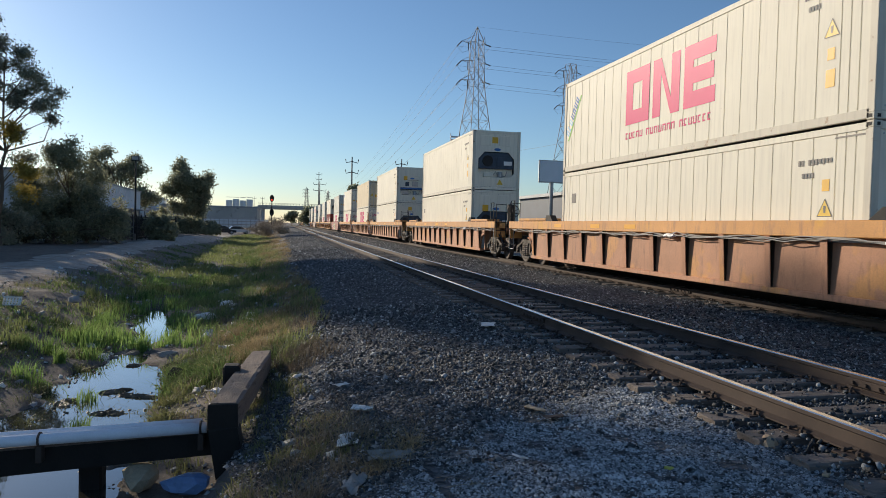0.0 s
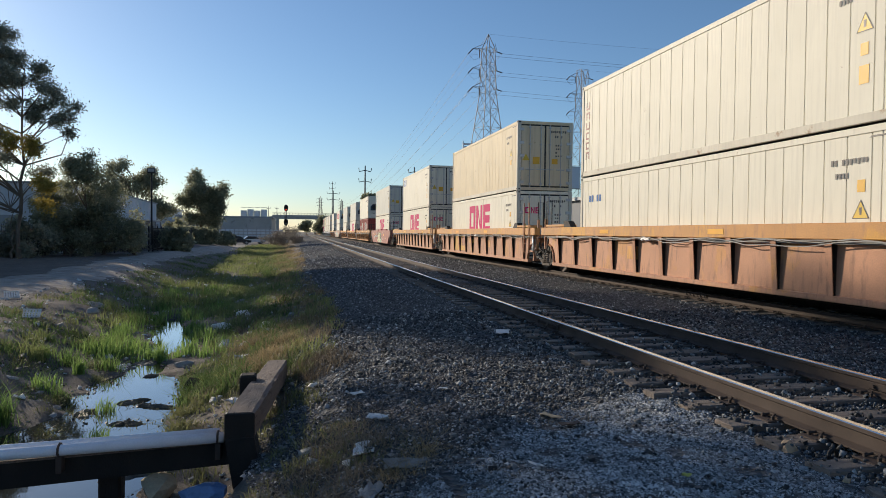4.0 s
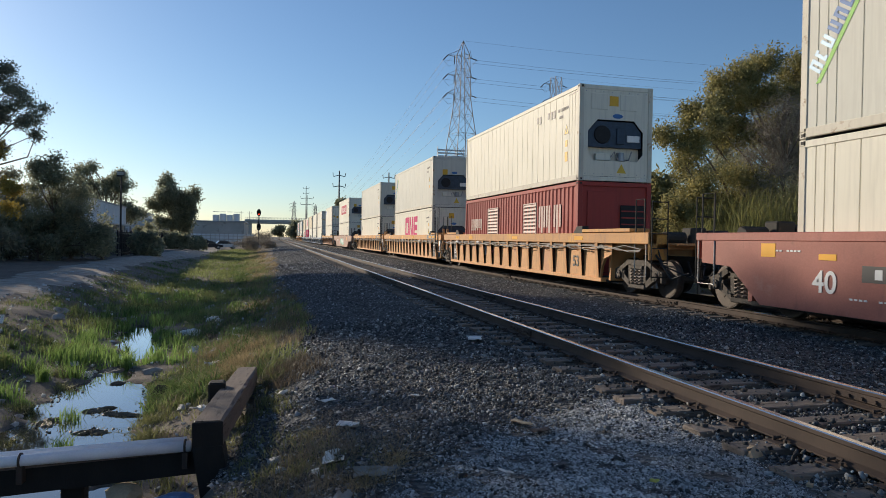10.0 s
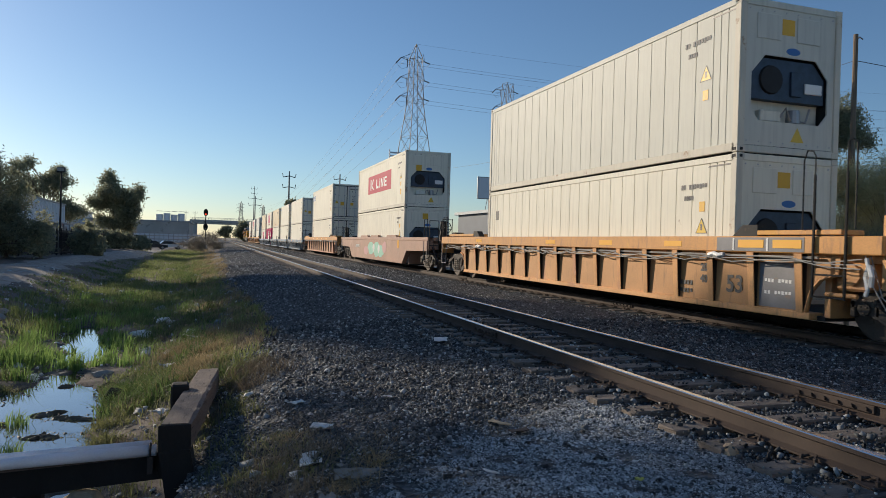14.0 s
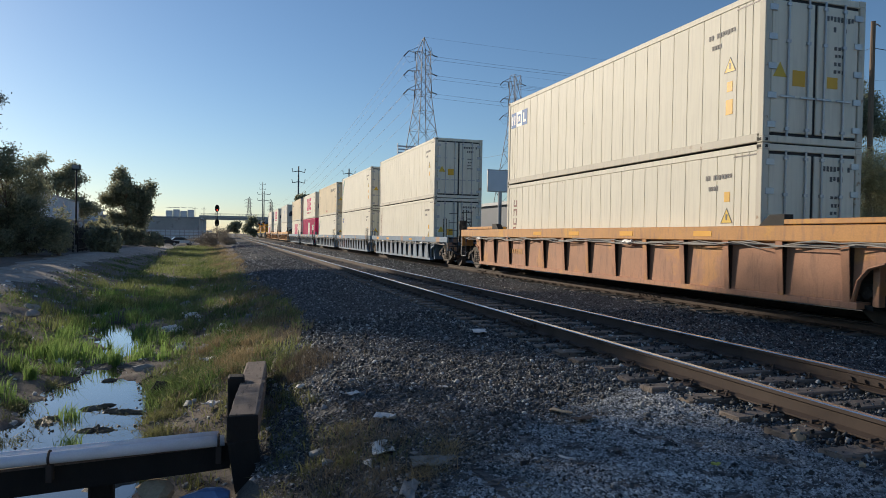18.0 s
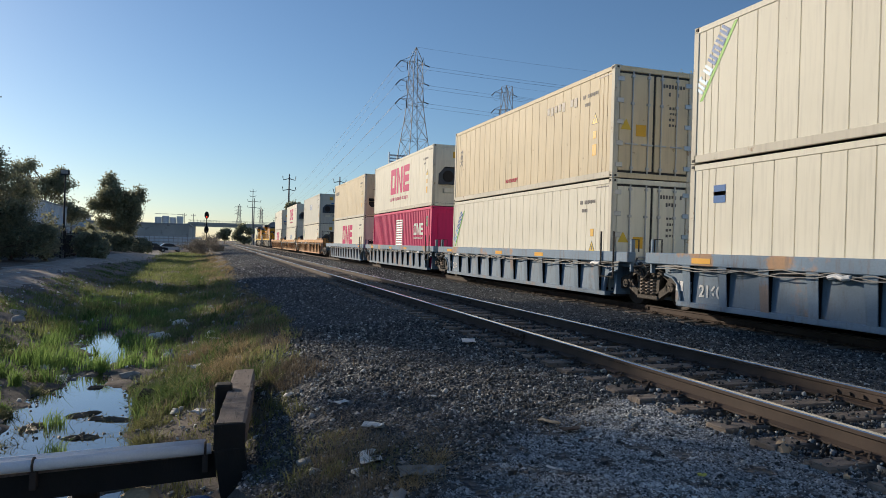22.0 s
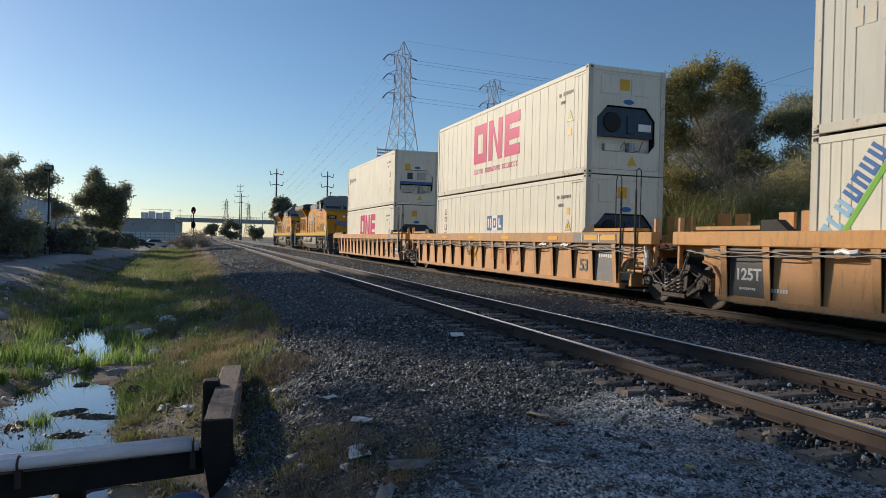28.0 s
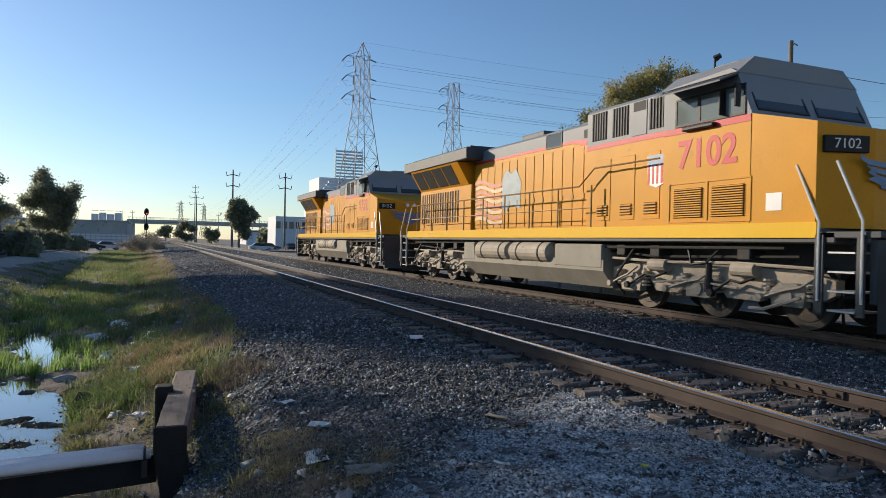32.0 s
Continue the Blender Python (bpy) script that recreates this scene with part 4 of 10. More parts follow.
put_lump("rock", "tan rock lying against the rail", "rock", 3.02, 3.92, -0.25, (0.085, 0.08, 0.075), ROCK, 3)
for k in range(34):
    yy = random.uniform(7, 22)
    xx = float(ditch_x(yy)) + random.choice((random.uniform(-2.6, -0.75), random.uniform(0.7, 2.2)))
    sc = random.uniform(0.03, 0.075) * (1 + yy / 30)
    put_lump("stone", "pale stone on the ditch bank", "rock", xx, yy, float(ground_z(xx, yy)) - sc * 0.3, (sc, sc * 0.8, sc * 0.6), (ROCK, CONCRETE_LUMP)[k % 2], 100 + k, "stones on the banks")
put_lump("rock", "small tan rock beside the rail", "rock", 3.13, 3.5, -0.26, (0.05, 0.04, 0.035), ROCK, 5)
put_lump("sack", "crumpled tan sack lying in the ditch", "sack", -1.72, 6.3, -1.12, (0.32, 0.2, 0.13), TAN_LITTER, 8)
put_lump("plastic_sheet", "crumpled blue plastic sheet in the ditch", "plastic sheet", -1.3, 6.05, -1.08, (0.24, 0.18, 0.1), BLUE_LITTER, 9)
SOIL = surface("black_wet_soil", (0.045, 0.036, 0.028), 0.9, 0, 0.5, 7, 30, 1.0, 0.03, shift=False)
put_lump("soil_clod", "undercut clod of dark soil on the ditch bank", "soil", -1.92, 10.75, -1.26, (0.32, 0.42, 0.24), SOIL, 12)
put_lump("soil_clod", "dark lump of mud at the water edge", "soil", -2.3, 11.9, -1.24, (0.2, 0.18, 0.11), SOIL, 15)
put_lump("rock", "pale rock among the fallen straw", "rock", 0.33, 4.02, -0.44, (0.09, 0.06, 0.05), ROCK, 21)
put_lump("rock", "grey rock at the water edge", "rock", -2.52, 12.8, -1.2, (0.22, 0.16, 0.12), CONCRETE_LUMP, 22)
put_lump("boulder", "grey boulder on the far ditch bank", "rock", -5.4, 17.9, -0.72, (0.22, 0.18, 0.1), CONCRETE_LUMP, 14)


def scrap(name, label, x, y, z, w, d, mat, seed, lift=0.02, tilt=0):
    """A crumpled sheet of paper, card or plastic with thickness."""
    r = random.Random(seed)
    nx, ny = 5, 4
    mb = MB()
    top = []
    for j in range(ny):
        for i in range(nx):
            top.append(((i / (nx - 1) - 0.5) * w + r.uniform(-0.08, 0.08) * w, (j / (ny - 1) - 0.5) * d + r.uniform(-0.08, 0.08) * d, r.uniform(0, 1) * lift + 0.008))
    low = [(a, b, c - 0.006) for a, b, c in top]
    fs = []
    for j in range(ny - 1):
        for i in range(nx - 1):
            q = [j * nx + i, j * nx + i + 1, (j + 1) * nx + i + 1, (j + 1) * nx + i]
            fs += [q, [k + nx * ny for k in q[::-1]]]
    mb.add(top + low, fs)
    return thing(name, label, "litter", pose(x, y, z, tilt, 0, seed * 73 % 360), group="litter by the tracks", mb=mb, mats=mat)


def crumpled(name, label, x, y, z, size, mat, seed):
    """A crushed plastic bag: a creased, uneven lump."""
    bm = bmesh.new()
    bmesh.ops.create_icosphere(bm, subdivisions=3, radius=1)
    for v in bm.verts:
        q = 1 + 0.5 * noise.noise(v.co * 1.6 + Vector((seed * 7.1, 0, 0))) + 0.28 * abs(noise.noise(v.co * 4.2 + Vector((0, seed * 3.3, 0))))
        v.co = Vector((v.co.x * size * q, v.co.y * size * 0.8 * q, max(-0.1, v.co.z) * size * 0.6 * q))
    me = bpy.data.meshes.new(name)
    bm.to_mesh(me)
    bm.free()
    me.materials.append(mat)
    o = new(name, me)
    o.matrix_basis = pose(x, y, z, 0, 0, seed * 61 % 360)
    return tagged(o, label, "litter", "litter by the tracks")


def crate_lid(label, x, y, z, seed):
    c = thing("crate_lid", label, "litter", pose(x, y, z + 0.06, 32, 8 - seed, 12 * seed % 50 - 10) @ Matrix.Scale(0.7, 4), group="litter by the tracks")
    for q in (-0.2, 0.17):
        part("rim", MB().box(-0.24, 0.24, q, q + 0.03, 0, 0.05, 0.005), LITTER, c)
    for q in (-0.24, 0.21):
        part("rim", MB().box(q, q + 0.03, -0.17, 0.17, 0, 0.05, 0.005), LITTER, c)
    for q in range(5):
        part("slat", MB().box(-0.17 + 0.08 * q, -0.125 + 0.08 * q, -0.17, 0.17, 0.01, 0.03, 0.003), LITTER, c)
    for q in (-0.07, 0.05):
        part("slat", MB().box(-0.21, 0.21, q, q + 0.03, 0.0, 0.012, 0.003), LITTER, c)


for k, (x, y, w, d, mat, nm, lb) in enumerate((
        (2.63, 9.75, 0.42, 0.2, LITTER, "paper_scrap", "flat white paper scrap lying on the ballast"),
        (1.0, 6.5, 0.1, 0.05, LITTER, "paper_scrap", "small white paper scrap on the gravel"),
        (0.15, 7.0, 0.16, 0.12, LITTER, "paper_scrap", "pale crumpled scrap on the gravel"),
        (-1.12, 15.0, 0.3, 0.18, LITTER, "paper_scrap", "white litter on the grassy bank"),
        (-2.0, 19.8, 0.5, 0.4, LITTER, "plastic_bag", "white plastic bag caught in the ditch grass"),
        (-2.05, 15.0, 0.4, 0.35, LITTER, "plastic_bag", "pale plastic bag at the ditch edge"),
        (-6.1, 15.9, 0.4, 0.25, LITTER, "crate_lid", "white slatted crate lid thrown on the bank"),
        (-7.6, 18.9, 0.45, 0.35, LITTER, "crate_lid", "white slatted crate lid thrown on the bank"),
        (1.69, 5.23, 0.2, 0.08, TAN_LITTER, "wood_chip", "splintered tan wood chip on the gravel"),
        (1.75, 4.95, 0.2, 0.1, STEEL_RUST, "rusty_scrap", "flat rusty metal scrap on the gravel"),
        (0.05, 5.1, 0.3, 0.16, LITTER, "torn_paper", "torn grey paper among dead weeds"),
        (0.25, 5.9, 0.2, 0.12, LITTER, "torn_paper", "torn pale paper on the stones"),
        (-0.3, 8.0, 0.22, 0.08, LITTER, "torn_paper", "torn pale paper on the stones"),
        (1.15, 4.1, 0.12, 0.03, LITTER, "paper_strip", "thin white paper strip on the gravel"),
        (-1.5, 13.8, 0.25, 0.2, LITTER, "plastic_bag", "pale plastic bag at the ditch edge"),
        (-2.0, 14.6, 0.3, 0.2, LITTER, "plastic_bag", "pale plastic bag at the ditch edge"),
        (-3.1, 9.3, 0.2, 0.15, LITTER, "plastic_bag", "pale plastic scrap on the mud"),
        (-1.3, 8.9, 0.25, 0.18, LITTER, "torn_paper", "torn pale paper on the bank"),
        (-1.8, 19.2, 0.3, 0.25, LITTER, "plastic_bag", "white plastic bag caught in the bank grass"),
        (-2.2, 20.6, 0.4, 0.3, LITTER, "plastic_bag", "white plastic bag caught in the bank grass"),
        (-6.0, 20.0, 0.5, 0.4, CONCRETE_LUMP, "plastic_bag", "grey plastic bag on the far bank"),
        (-3.6, 12.9, 0.3, 0.2, LITTER, "plastic_bag", "pale plastic scrap at the water edge"),
        (-3.2, 10.1, 0.16, 0.1, LITTER, "plastic_bag", "pale plastic scrap on the mud"),
        (-4.3, 10.2, 0.2, 0.12, LITTER, "torn_paper", "torn pale paper on the mud"),
        (-1.6, 14.2, 0.2, 0.14, TAN_LITTER, "torn_card", "torn tan card on the grassy bank"),
        (-2.33, 17.6, 0.55, 0.4, LITTER, "plastic_bag", "pale plastic bag caught in the bank grass"),
        (-1.15, 15.6, 0.4, 0.3, LITTER, "plastic_bag", "white plastic bag on the grassy bank"),
        (-2.3, 23.0, 0.6, 0.5, CONCRETE_LUMP, "plastic_bag", "grey plastic bag in the ditch grass"),
        (-4.0, 13.7, 0.3, 0.2, LITTER, "plastic_bag", "pale plastic scrap at the water edge"),
        (-1.4, 12.2, 0.3, 0.2, LITTER, "torn_paper", "torn pale paper on the bank"),
        (-2.3, 14.0, 0.26, 0.2, TAN_LITTER, "plastic_bag", "tan plastic bag at the ditch edge"),
        (0.3, 4.55, 0.34, 0.12, CONCRETE_LUMP, "torn_paper", "torn grey paper among dead weeds"),
        (0.0, 4.1, 0.3, 0.1, CONCRETE_LUMP, "torn_paper", "torn grey paper among dead weeds"),
        (2.0, 3.6, 0.06, 0.05, surface("yellow_leaf", (0.5, 0.5, 0.1), 0.6, 0, 0.1, 8, 40, 0.1, 0.002), "fallen_leaf", "yellow green leaf on the gravel"))):
    z = float(max(ground_z(x, y), bed_z(x, y) if x > 0.3 else -9)) + 0.02
    if "bag" in nm:
        crumpled(nm, lb, x, y, z - 0.03, w * 0.42, mat, k + 1)
        continue
    if nm == "crate_lid":
        crate_lid(lb, x, y, z, k)
        continue
    scrap(nm, lb, x, y, z, w, d, mat, k + 1, 0.05 if "bag" in nm or "torn" in nm else 0.015)
for k, (x, y, ln, a) in enumerate(((3.12, 3.45, 0.5, 40), (3.22, 3.2, 0.45, 150), (3.18, 2.95, 0.4, 20))):
    mb = MB().box(-ln / 2, ln / 2, -0.02, 0.02, 0, 0.02, 0.004)
    thing("wood_splinter", "pale split wood splinter beside the rail", "splinter", pose(x, y, -0.24, 0, 4, a), group="splinters by the rail", mb=mb, mats=TAN_LITTER)
for k, (x, y) in enumerate(((3.2, 3.72), (3.22, 3.05), (3.2, 2.7))):
    mb = MB()
    mb.pipe([(0.05 * math.cos(a), 0.03 * k, 0.05 + 0.045 * math.sin(a)) for a in np.linspace(0, 5.4, 9)], 0.014, 6)
    thing("rail_anchor", "bent black rail anchor lying by the rail", "rail anchor", pose(x, y, -0.25, 0, 20, 70 * k + 20), group="loose rail anchors", mb=mb, mats=BLACK)

# ---- trees and shrubs ----
BARK = surface("grey_brown_bark", (0.16, 0.125, 0.095), 0.9, 0, 0.3, 3, 25, 0.7, 0.03, stretch=(3, 3, 0.6))
LEAF_GUM = foliage("gum_leaves", (0.17, 0.185, 0.145), (0.48, 0.47, 0.35), 0.55)
LEAF_DARK = foliage("dense_dark_leaves", (0.15, 0.17, 0.12), (0.44, 0.44, 0.29), 0.55)
LEAF_WARM = foliage("olive_sunlit_leaves", (0.14, 0.15, 0.065), (0.5, 0.43, 0.18), 0.52)
LEAF_GREY = foliage("dry_grey_twigs", (0.18, 0.155, 0.125), (0.42, 0.37, 0.29), 0.2)
LEAF_YELLOW = foliage("yellowing_leaves", (0.24, 0.19, 0.05), (0.56, 0.44, 0.12), 0.55)


def leaf_cloud(r, clumps, per, spread, ln, wd):
    """Leaf faces gathered round clump centres."""
    n = len(clumps) * per
    c = np.repeat(np.asarray(clumps), per, 0)
    p = c + r.normal(0, 1, (n, 3)) * spread
    a = r.normal(size=(n, 3))
    a /= np.linalg.norm(a, axis=1, keepdims=True)
    b = np.cross(a, r.normal(size=(n, 3)))
    b /= np.linalg.norm(b, axis=1, keepdims=True) + 1e-9
    s = r.uniform(0.6, 1.4, (n, 1))
    a, b = a * ln * s, b * wd * s
    return np.stack([p - a, p + b, p + a, p - b], 1).reshape(-1, 3)


def tree(name, label, x, y, h, crowns, mat, seed, trunk=0.2, ln=0.16, wd=0.06, per=60, spread=0.35, lean=0.0, limbs=9, z0=None, fork=0.45):
    """crowns: (dx, dy, z, rx, ry, rz, clumps) in the tree's own space, each made of uneven tufts on twigs."""
    r = np.random.default_rng(seed)
    z0 = float(ground_z(x, y)) - 0.15 if z0 is None else z0
    root = thing(name, label, "tree", pose(x, y, z0))
    pts, tufts = [], []
    for dx, dy, z, rx, ry, rz, k in crowns:
        m = max(3, k // 7)
        u = r.normal(size=(m, 3))
        u /= np.linalg.norm(u, axis=1, keepdims=True)
        rad = r.uniform(0.3, 1.0, (m, 1)) ** 0.5
        axes = np.array([rx, ry, rz])
        c = u * rad * axes + np.array([dx, dy, z])
        tufts.append(c)
        q = r.normal(size=(k, 3))
        q /= np.linalg.norm(q, axis=1, keepdims=True)
        size = r.uniform(0.55, 1.25, m) * (rx * ry * rz) ** (1 / 3) * 0.42
        j = r.integers(0, m, k)
        pts.append(c[j] + q * r.uniform(0.4, 1.0, (k, 1)) * size[j][:, None] * np.array([1.1, 1.1, 0.7]))
    pts, tufts = np.concatenate(pts), np.concatenate(tufts)
    V = leaf_cloud(r, pts, per, spread, ln, wd)
    part("crown", quads_mesh("crown", V, 4, mat), None, root)
    mb = MB()
    p = Vector((0, 0, 0))
    segs, n = [], 12
    for k in range(n):
        q = Vector((lean * (k + 1) / n + r.normal(0, 0.07), r.normal(0, 0.06), h * fork * (k + 1) / n))
        mb.cyl(p, q, trunk * (1 - 0.065 * k) * (1.35 if k == 0 else 1), trunk * (1 - 0.065 * (k + 1)), 8)
        segs.append(q.copy())
        p = q
    pick = r.choice(len(tufts), min(limbs, len(tufts)), replace=False)
    for i in pick:
        end = Vector(tufts[i])
        want = end.z - 0.7 * math.hypot(end.x, end.y) - 0.3 + r.normal(0, 0.3)
        s = min(segs[2:], key=lambda q: abs(q.z - want))
        reach = (end - s).length
        mid = s.lerp(end, 0.5) + Vector((r.normal(0, 0.1) * reach, r.normal(0, 0.1) * reach, r.normal(0.02, 0.07) * reach))
        thick = min(trunk * 0.42, 0.013 * reach + 0.01)
        mb.cyl(s, mid, thick, thick * 0.66, 6)
        mb.cyl(mid, end, thick * 0.66, thick * 0.25, 5)
        near = np.argsort(np.linalg.norm(pts - tufts[i], axis=1))[:12]
        for j in near[::2]:
            mb.cyl(end.lerp(mid, r.uniform(0.1, 0.5)), Vector(pts[j]), thick * 0.25, 0.006, 3)
    part("trunk", mb, BARK, root)
    return root


gum_pads = [(-1.5, 13.2, 0.9), (-0.7, 12.7, 0.7), (-2.3, 12.3, 1.0), (-1.4, 11.5, 1.2), (0.1, 11.5, 0.9), (0.8, 10.7, 1.1), (-0.4, 10.4, 1.2), (1.5, 9.8, 0.8), (-2.4, 10.2, 1.4), (2.1, 9.1, 0.75), (-1.2, 9.0, 1.3), (0.9, 9.0, 0.8), (2.4, 8.2, 0.5), (-2.6, 8.4, 1.4), (-3.6, 7.6, 1.2), (2.7, 7.4, 0.35), (-1.3, 7.4, 1.0), (1.7, 8.0, 0.5), (-2.4, 6.3, 0.9), (1.2, 5.0, 0.5), (-0.6, 9.8, 1.1), (0.2, 8.3, 0.8), (-1.9, 7.3, 1.2), (-3.2, 9.4, 1.2), (-3.0, 6.0, 1.3), (-4.2, 7.0, 1.3), (-3.8, 5.0, 1.2), (-1.0, 5.7, 0.8), (0.6, 6.5, 0.6), (-2.2, 4.2, 1.0)]
tree("gum_tree", "tall thin gum tree with a sparse open crown", -16.1, 43.0, 13, [(a, 0.5 * math.sin(3 * k), z, w * 1.1, w * 0.8, w * 0.42, int(26 * w)) for k, (a, z, w) in enumerate(gum_pads)], LEAF_GUM, 21, 0.13, 0.075, 0.032, 62, 0.2, 0.3, 55, fork=0.84)
tree("gum_tree", "tall dark gum tree leaning over the fence", -18.6, 42.0, 13, [(-0.4, 0, 10.6, 1.6, 1.2, 0.6, 70), (0.5, 0, 8.8, 1.4, 0.8, 0.6, 34), (-0.8, 0, 12.0, 1.3, 1.1, 0.5, 44), (-1.6, 0, 8.4, 1.3, 0.8, 0.5, 28), (0.9, 0, 11.4, 0.9, 0.9, 0.4, 26), (-0.6, 0, 6.9, 1.2, 0.7, 0.4, 20)], LEAF_GUM, 22, 0.2, 0.085, 0.036, 50, 0.28, 0.2, 50, fork=0.65)
# Two gums out of view on the left, added to shade the foreground.
tree("gum_tree", "broad unseen gum tree added to shade the near ground", -18.0, 30.2, 11.4, [(0, 0, 10.3, 1.7, 1.7, 0.9, 52), (-0.9, -1.2, 10.2, 1.4, 1.4, 0.8, 26)], LEAF_GUM, 25, 0.26, 0.2, 0.08, 22, 0.45, 0, 18, fork=0.65)
tree("gum_tree", "low unseen gum tree added beside the dirt road for shade", -18.5, 18.0, 9.6, [(0, 0, 7.0, 2.4, 2.2, 1.5, 80)], LEAF_GUM, 26, 0.22, 0.2, 0.08, 60, 0.42, 0, 14, fork=0.6)
# Gums added past the left edge of view, set to shade ballast and tracks.
for k, (xx, yy, hh) in enumerate(((-28.0, 56.6, 19.6), (-29.5, 58.5, 20.0), (-30.0, 63.5, 19.6), (-31.0, 68.5, 19.2), (-32.0, 73.5, 19.0))):
    tree("gum_tree", "very tall gum tree added behind the yard to shade the tracks", xx, yy, hh, [(0, 0, hh - 1.4, 2.6, 2.6, 1.1, 64), (1.6, 0.6, hh - 2.0, 2.2, 2.2, 0.6, 24)], LEAF_GUM, 140 + k, 0.34, 0.22, 0.08, 60, 0.5, 0, 16, fork=0.75)
# Row of trees added mostly out of view to keep sun off the road.
for k, yy in enumerate((56.0, 61.5, 67.0, 72.5, 78.0)):
    tree("pine_tree", "dense dark tree added behind the warehouse to shade the road", -34.5 - 0.3 * k, yy, 14.0, [(0, 0, 11.6, 2.3, 2.6, 1.6, 110), (0, 0, 9.0, 2.4, 2.6, 1.4, 110)], LEAF_DARK, 150 + k, 0.3, 0.28, 0.13, 30, 0.45, 0, 10, fork=0.6)
# Unseen row, low enough to shade the road yet leave the ditch sunlit.
for k, (yy, hh) in enumerate(((20.5, 5.6), (24.0, 6.0), (28.0, 5.8), (31.5, 6.2), (35.0, 6.0), (38.5, 5.6))):
    tree("bushy_tree", "bushy dark unseen tree added to shade the dirt road", -19.2 + 0.5 * (k % 2), yy, hh, [(0, 0, hh * 0.62, 1.6, 2.0, hh * 0.26, 90), (0.3, 0, hh * 0.3, 1.6, 1.9, hh * 0.24, 70)], LEAF_DARK, 120 + k, 0.16, 0.18, 0.085, 30, 0.34, limbs=8)
tree("oak_tree", "dense dark tree in front of the fence", -14.0, 48.5, 7.0, [(-0.6, 0, 6.3, 0.8, 0.8, 0.6, 34), (0.3, 0, 4.2, 1.5, 1.6, 1.5, 110), (-1.3, 0, 2.6, 1.6, 1.6, 1.5, 110), (1.3, 0, 2.3, 1.6, 1.4, 1.4, 100), (-0.3, 0, 5.6, 0.9, 0.9, 0.6, 40), (-2.4, 0, 3.6, 0.7, 0.8, 0.6, 26), (1.3, 0, 4.6, 0.8, 0.8, 0.6, 30), (2.5, 0, 1.5, 1.0, 1, 0.9, 60)], LEAF_DARK, 27, 0.2, 0.085, 0.04, 55, 0.24, limbs=16)
tree("shrub", "round dark shrub beside the dirt road", -11.9, 51.5, 3.0, [(0, 0, 1.3, 0.9, 0.9, 1.0, 90)], LEAF_DARK, 28, 0.1, 0.1, 0.045, 70, 0.18, limbs=6)
for k, (x, y, w, h) in enumerate(((-17.0, 48.0, 1.5, 3.0), (-15.6, 49.0, 1.6, 3.4), (-13.6, 50.6, 1.5, 3.2), (-14.6, 47.2, 1.3, 2.2))):
    tree("shrub", "dense dark shrub grown against the iron fence", x, y, h, [(0, 0, h * 0.5, w, 1.1, h * 0.46, 110)], LEAF_DARK, 170 + k, 0.1, 0.085, 0.04, 50, 0.2, limbs=8)
tree("shrub", "low yellow green shrub against the fence", -16.2, 44.5, 3.0, [(0, 0, 1.2, 1.8, 1.1, 0.9, 90)], LEAF_GUM, 29, 0.1, 0.1, 0.045, 60, 0.2, limbs=6)
tree("shrub", "yellowing shrub under the tall gum tree", -16.2, 42.2, 6.6, [(0.2, 0, 6.5, 1.0, 0.8, 0.55, 34), (-1.9, 0, 5.0, 0.9, 0.8, 0.7, 34), (1.6, 0, 3.6, 0.9, 0.8, 1.0, 34)], LEAF_YELLOW, 30, 0.06, 0.08, 0.036, 60, 0.18, limbs=10)
tree("pine_tree", "group of dark trees behind the white building", -21.2, 97.0, 10.3, [(1.2 * a, 0, 1.2 * b, 1.2 * c, 2, 1.2 * d, e) for a, b, c, d, e in ((-1.2, 6.0, 1.8, 1.6, 90), (0.9, 6.2, 1.4, 1.5, 80), (2.6, 4.2, 1.0, 1.5, 60), (-2.6, 8.0, 0.6, 0.9, 24), (-1.4, 8.2, 0.4, 0.9, 16), (0.9, 8.0, 0.8, 0.5, 20), (0.2, 3.4, 2.2, 1.4, 80))], LEAF_DARK, 31, 0.3, 0.15, 0.07, 50, 0.36, limbs=22)
tree("acacia_tree", "round leafy tree standing alone by the yard", -14.8, 108.0, 10.4, [(0.8 * a + 0.2, b, c, 0.85 * d, e, f, g) for a, b, c, d, e, f, g in ((0.6, 0, 6.6, 2.4, 2.0, 1.6, 90), (-0.6, 0, 4.2, 1.8, 1.6, 1.2, 60), (1.4, 0, 3.2, 1.6, 1.4, 1.2, 60), (-0.6, 0, 7.6, 2.2, 2.2, 1.8, 120), (1.4, 0, 5.8, 2.0, 1.8, 1.8, 100), (-1.2, 0, 9.8, 1.3, 1.3, 0.7, 40), (3.2, 0, 8.0, 0.8, 0.9, 1.0, 30), (-2.8, 0, 6.6, 1.0, 1.0, 0.9, 34), (2.8, 0, 5.0, 1.0, 0.9, 1.2, 40))], LEAF_DARK, 32, 0.3, 0.16, 0.08, 50, 0.4, limbs=22)
for k, (x, y, w, h) in enumerate(((-10.6, 62, 1.0, 2.3), (-13.4, 96, 2.4, 2.4), (-11.4, 104, 2.0, 2.0), (-16, 100, 3.2, 3.4))):
    tree("shrub", "dark rounded shrub along the yard fence", x, y, h, [(0, 0, h * 0.5, w * 0.85, 1.1, h * 0.42, 90)], LEAF_DARK, 40 + k, 0.1, 0.2, 0.09, 55, 0.26, limbs=5)
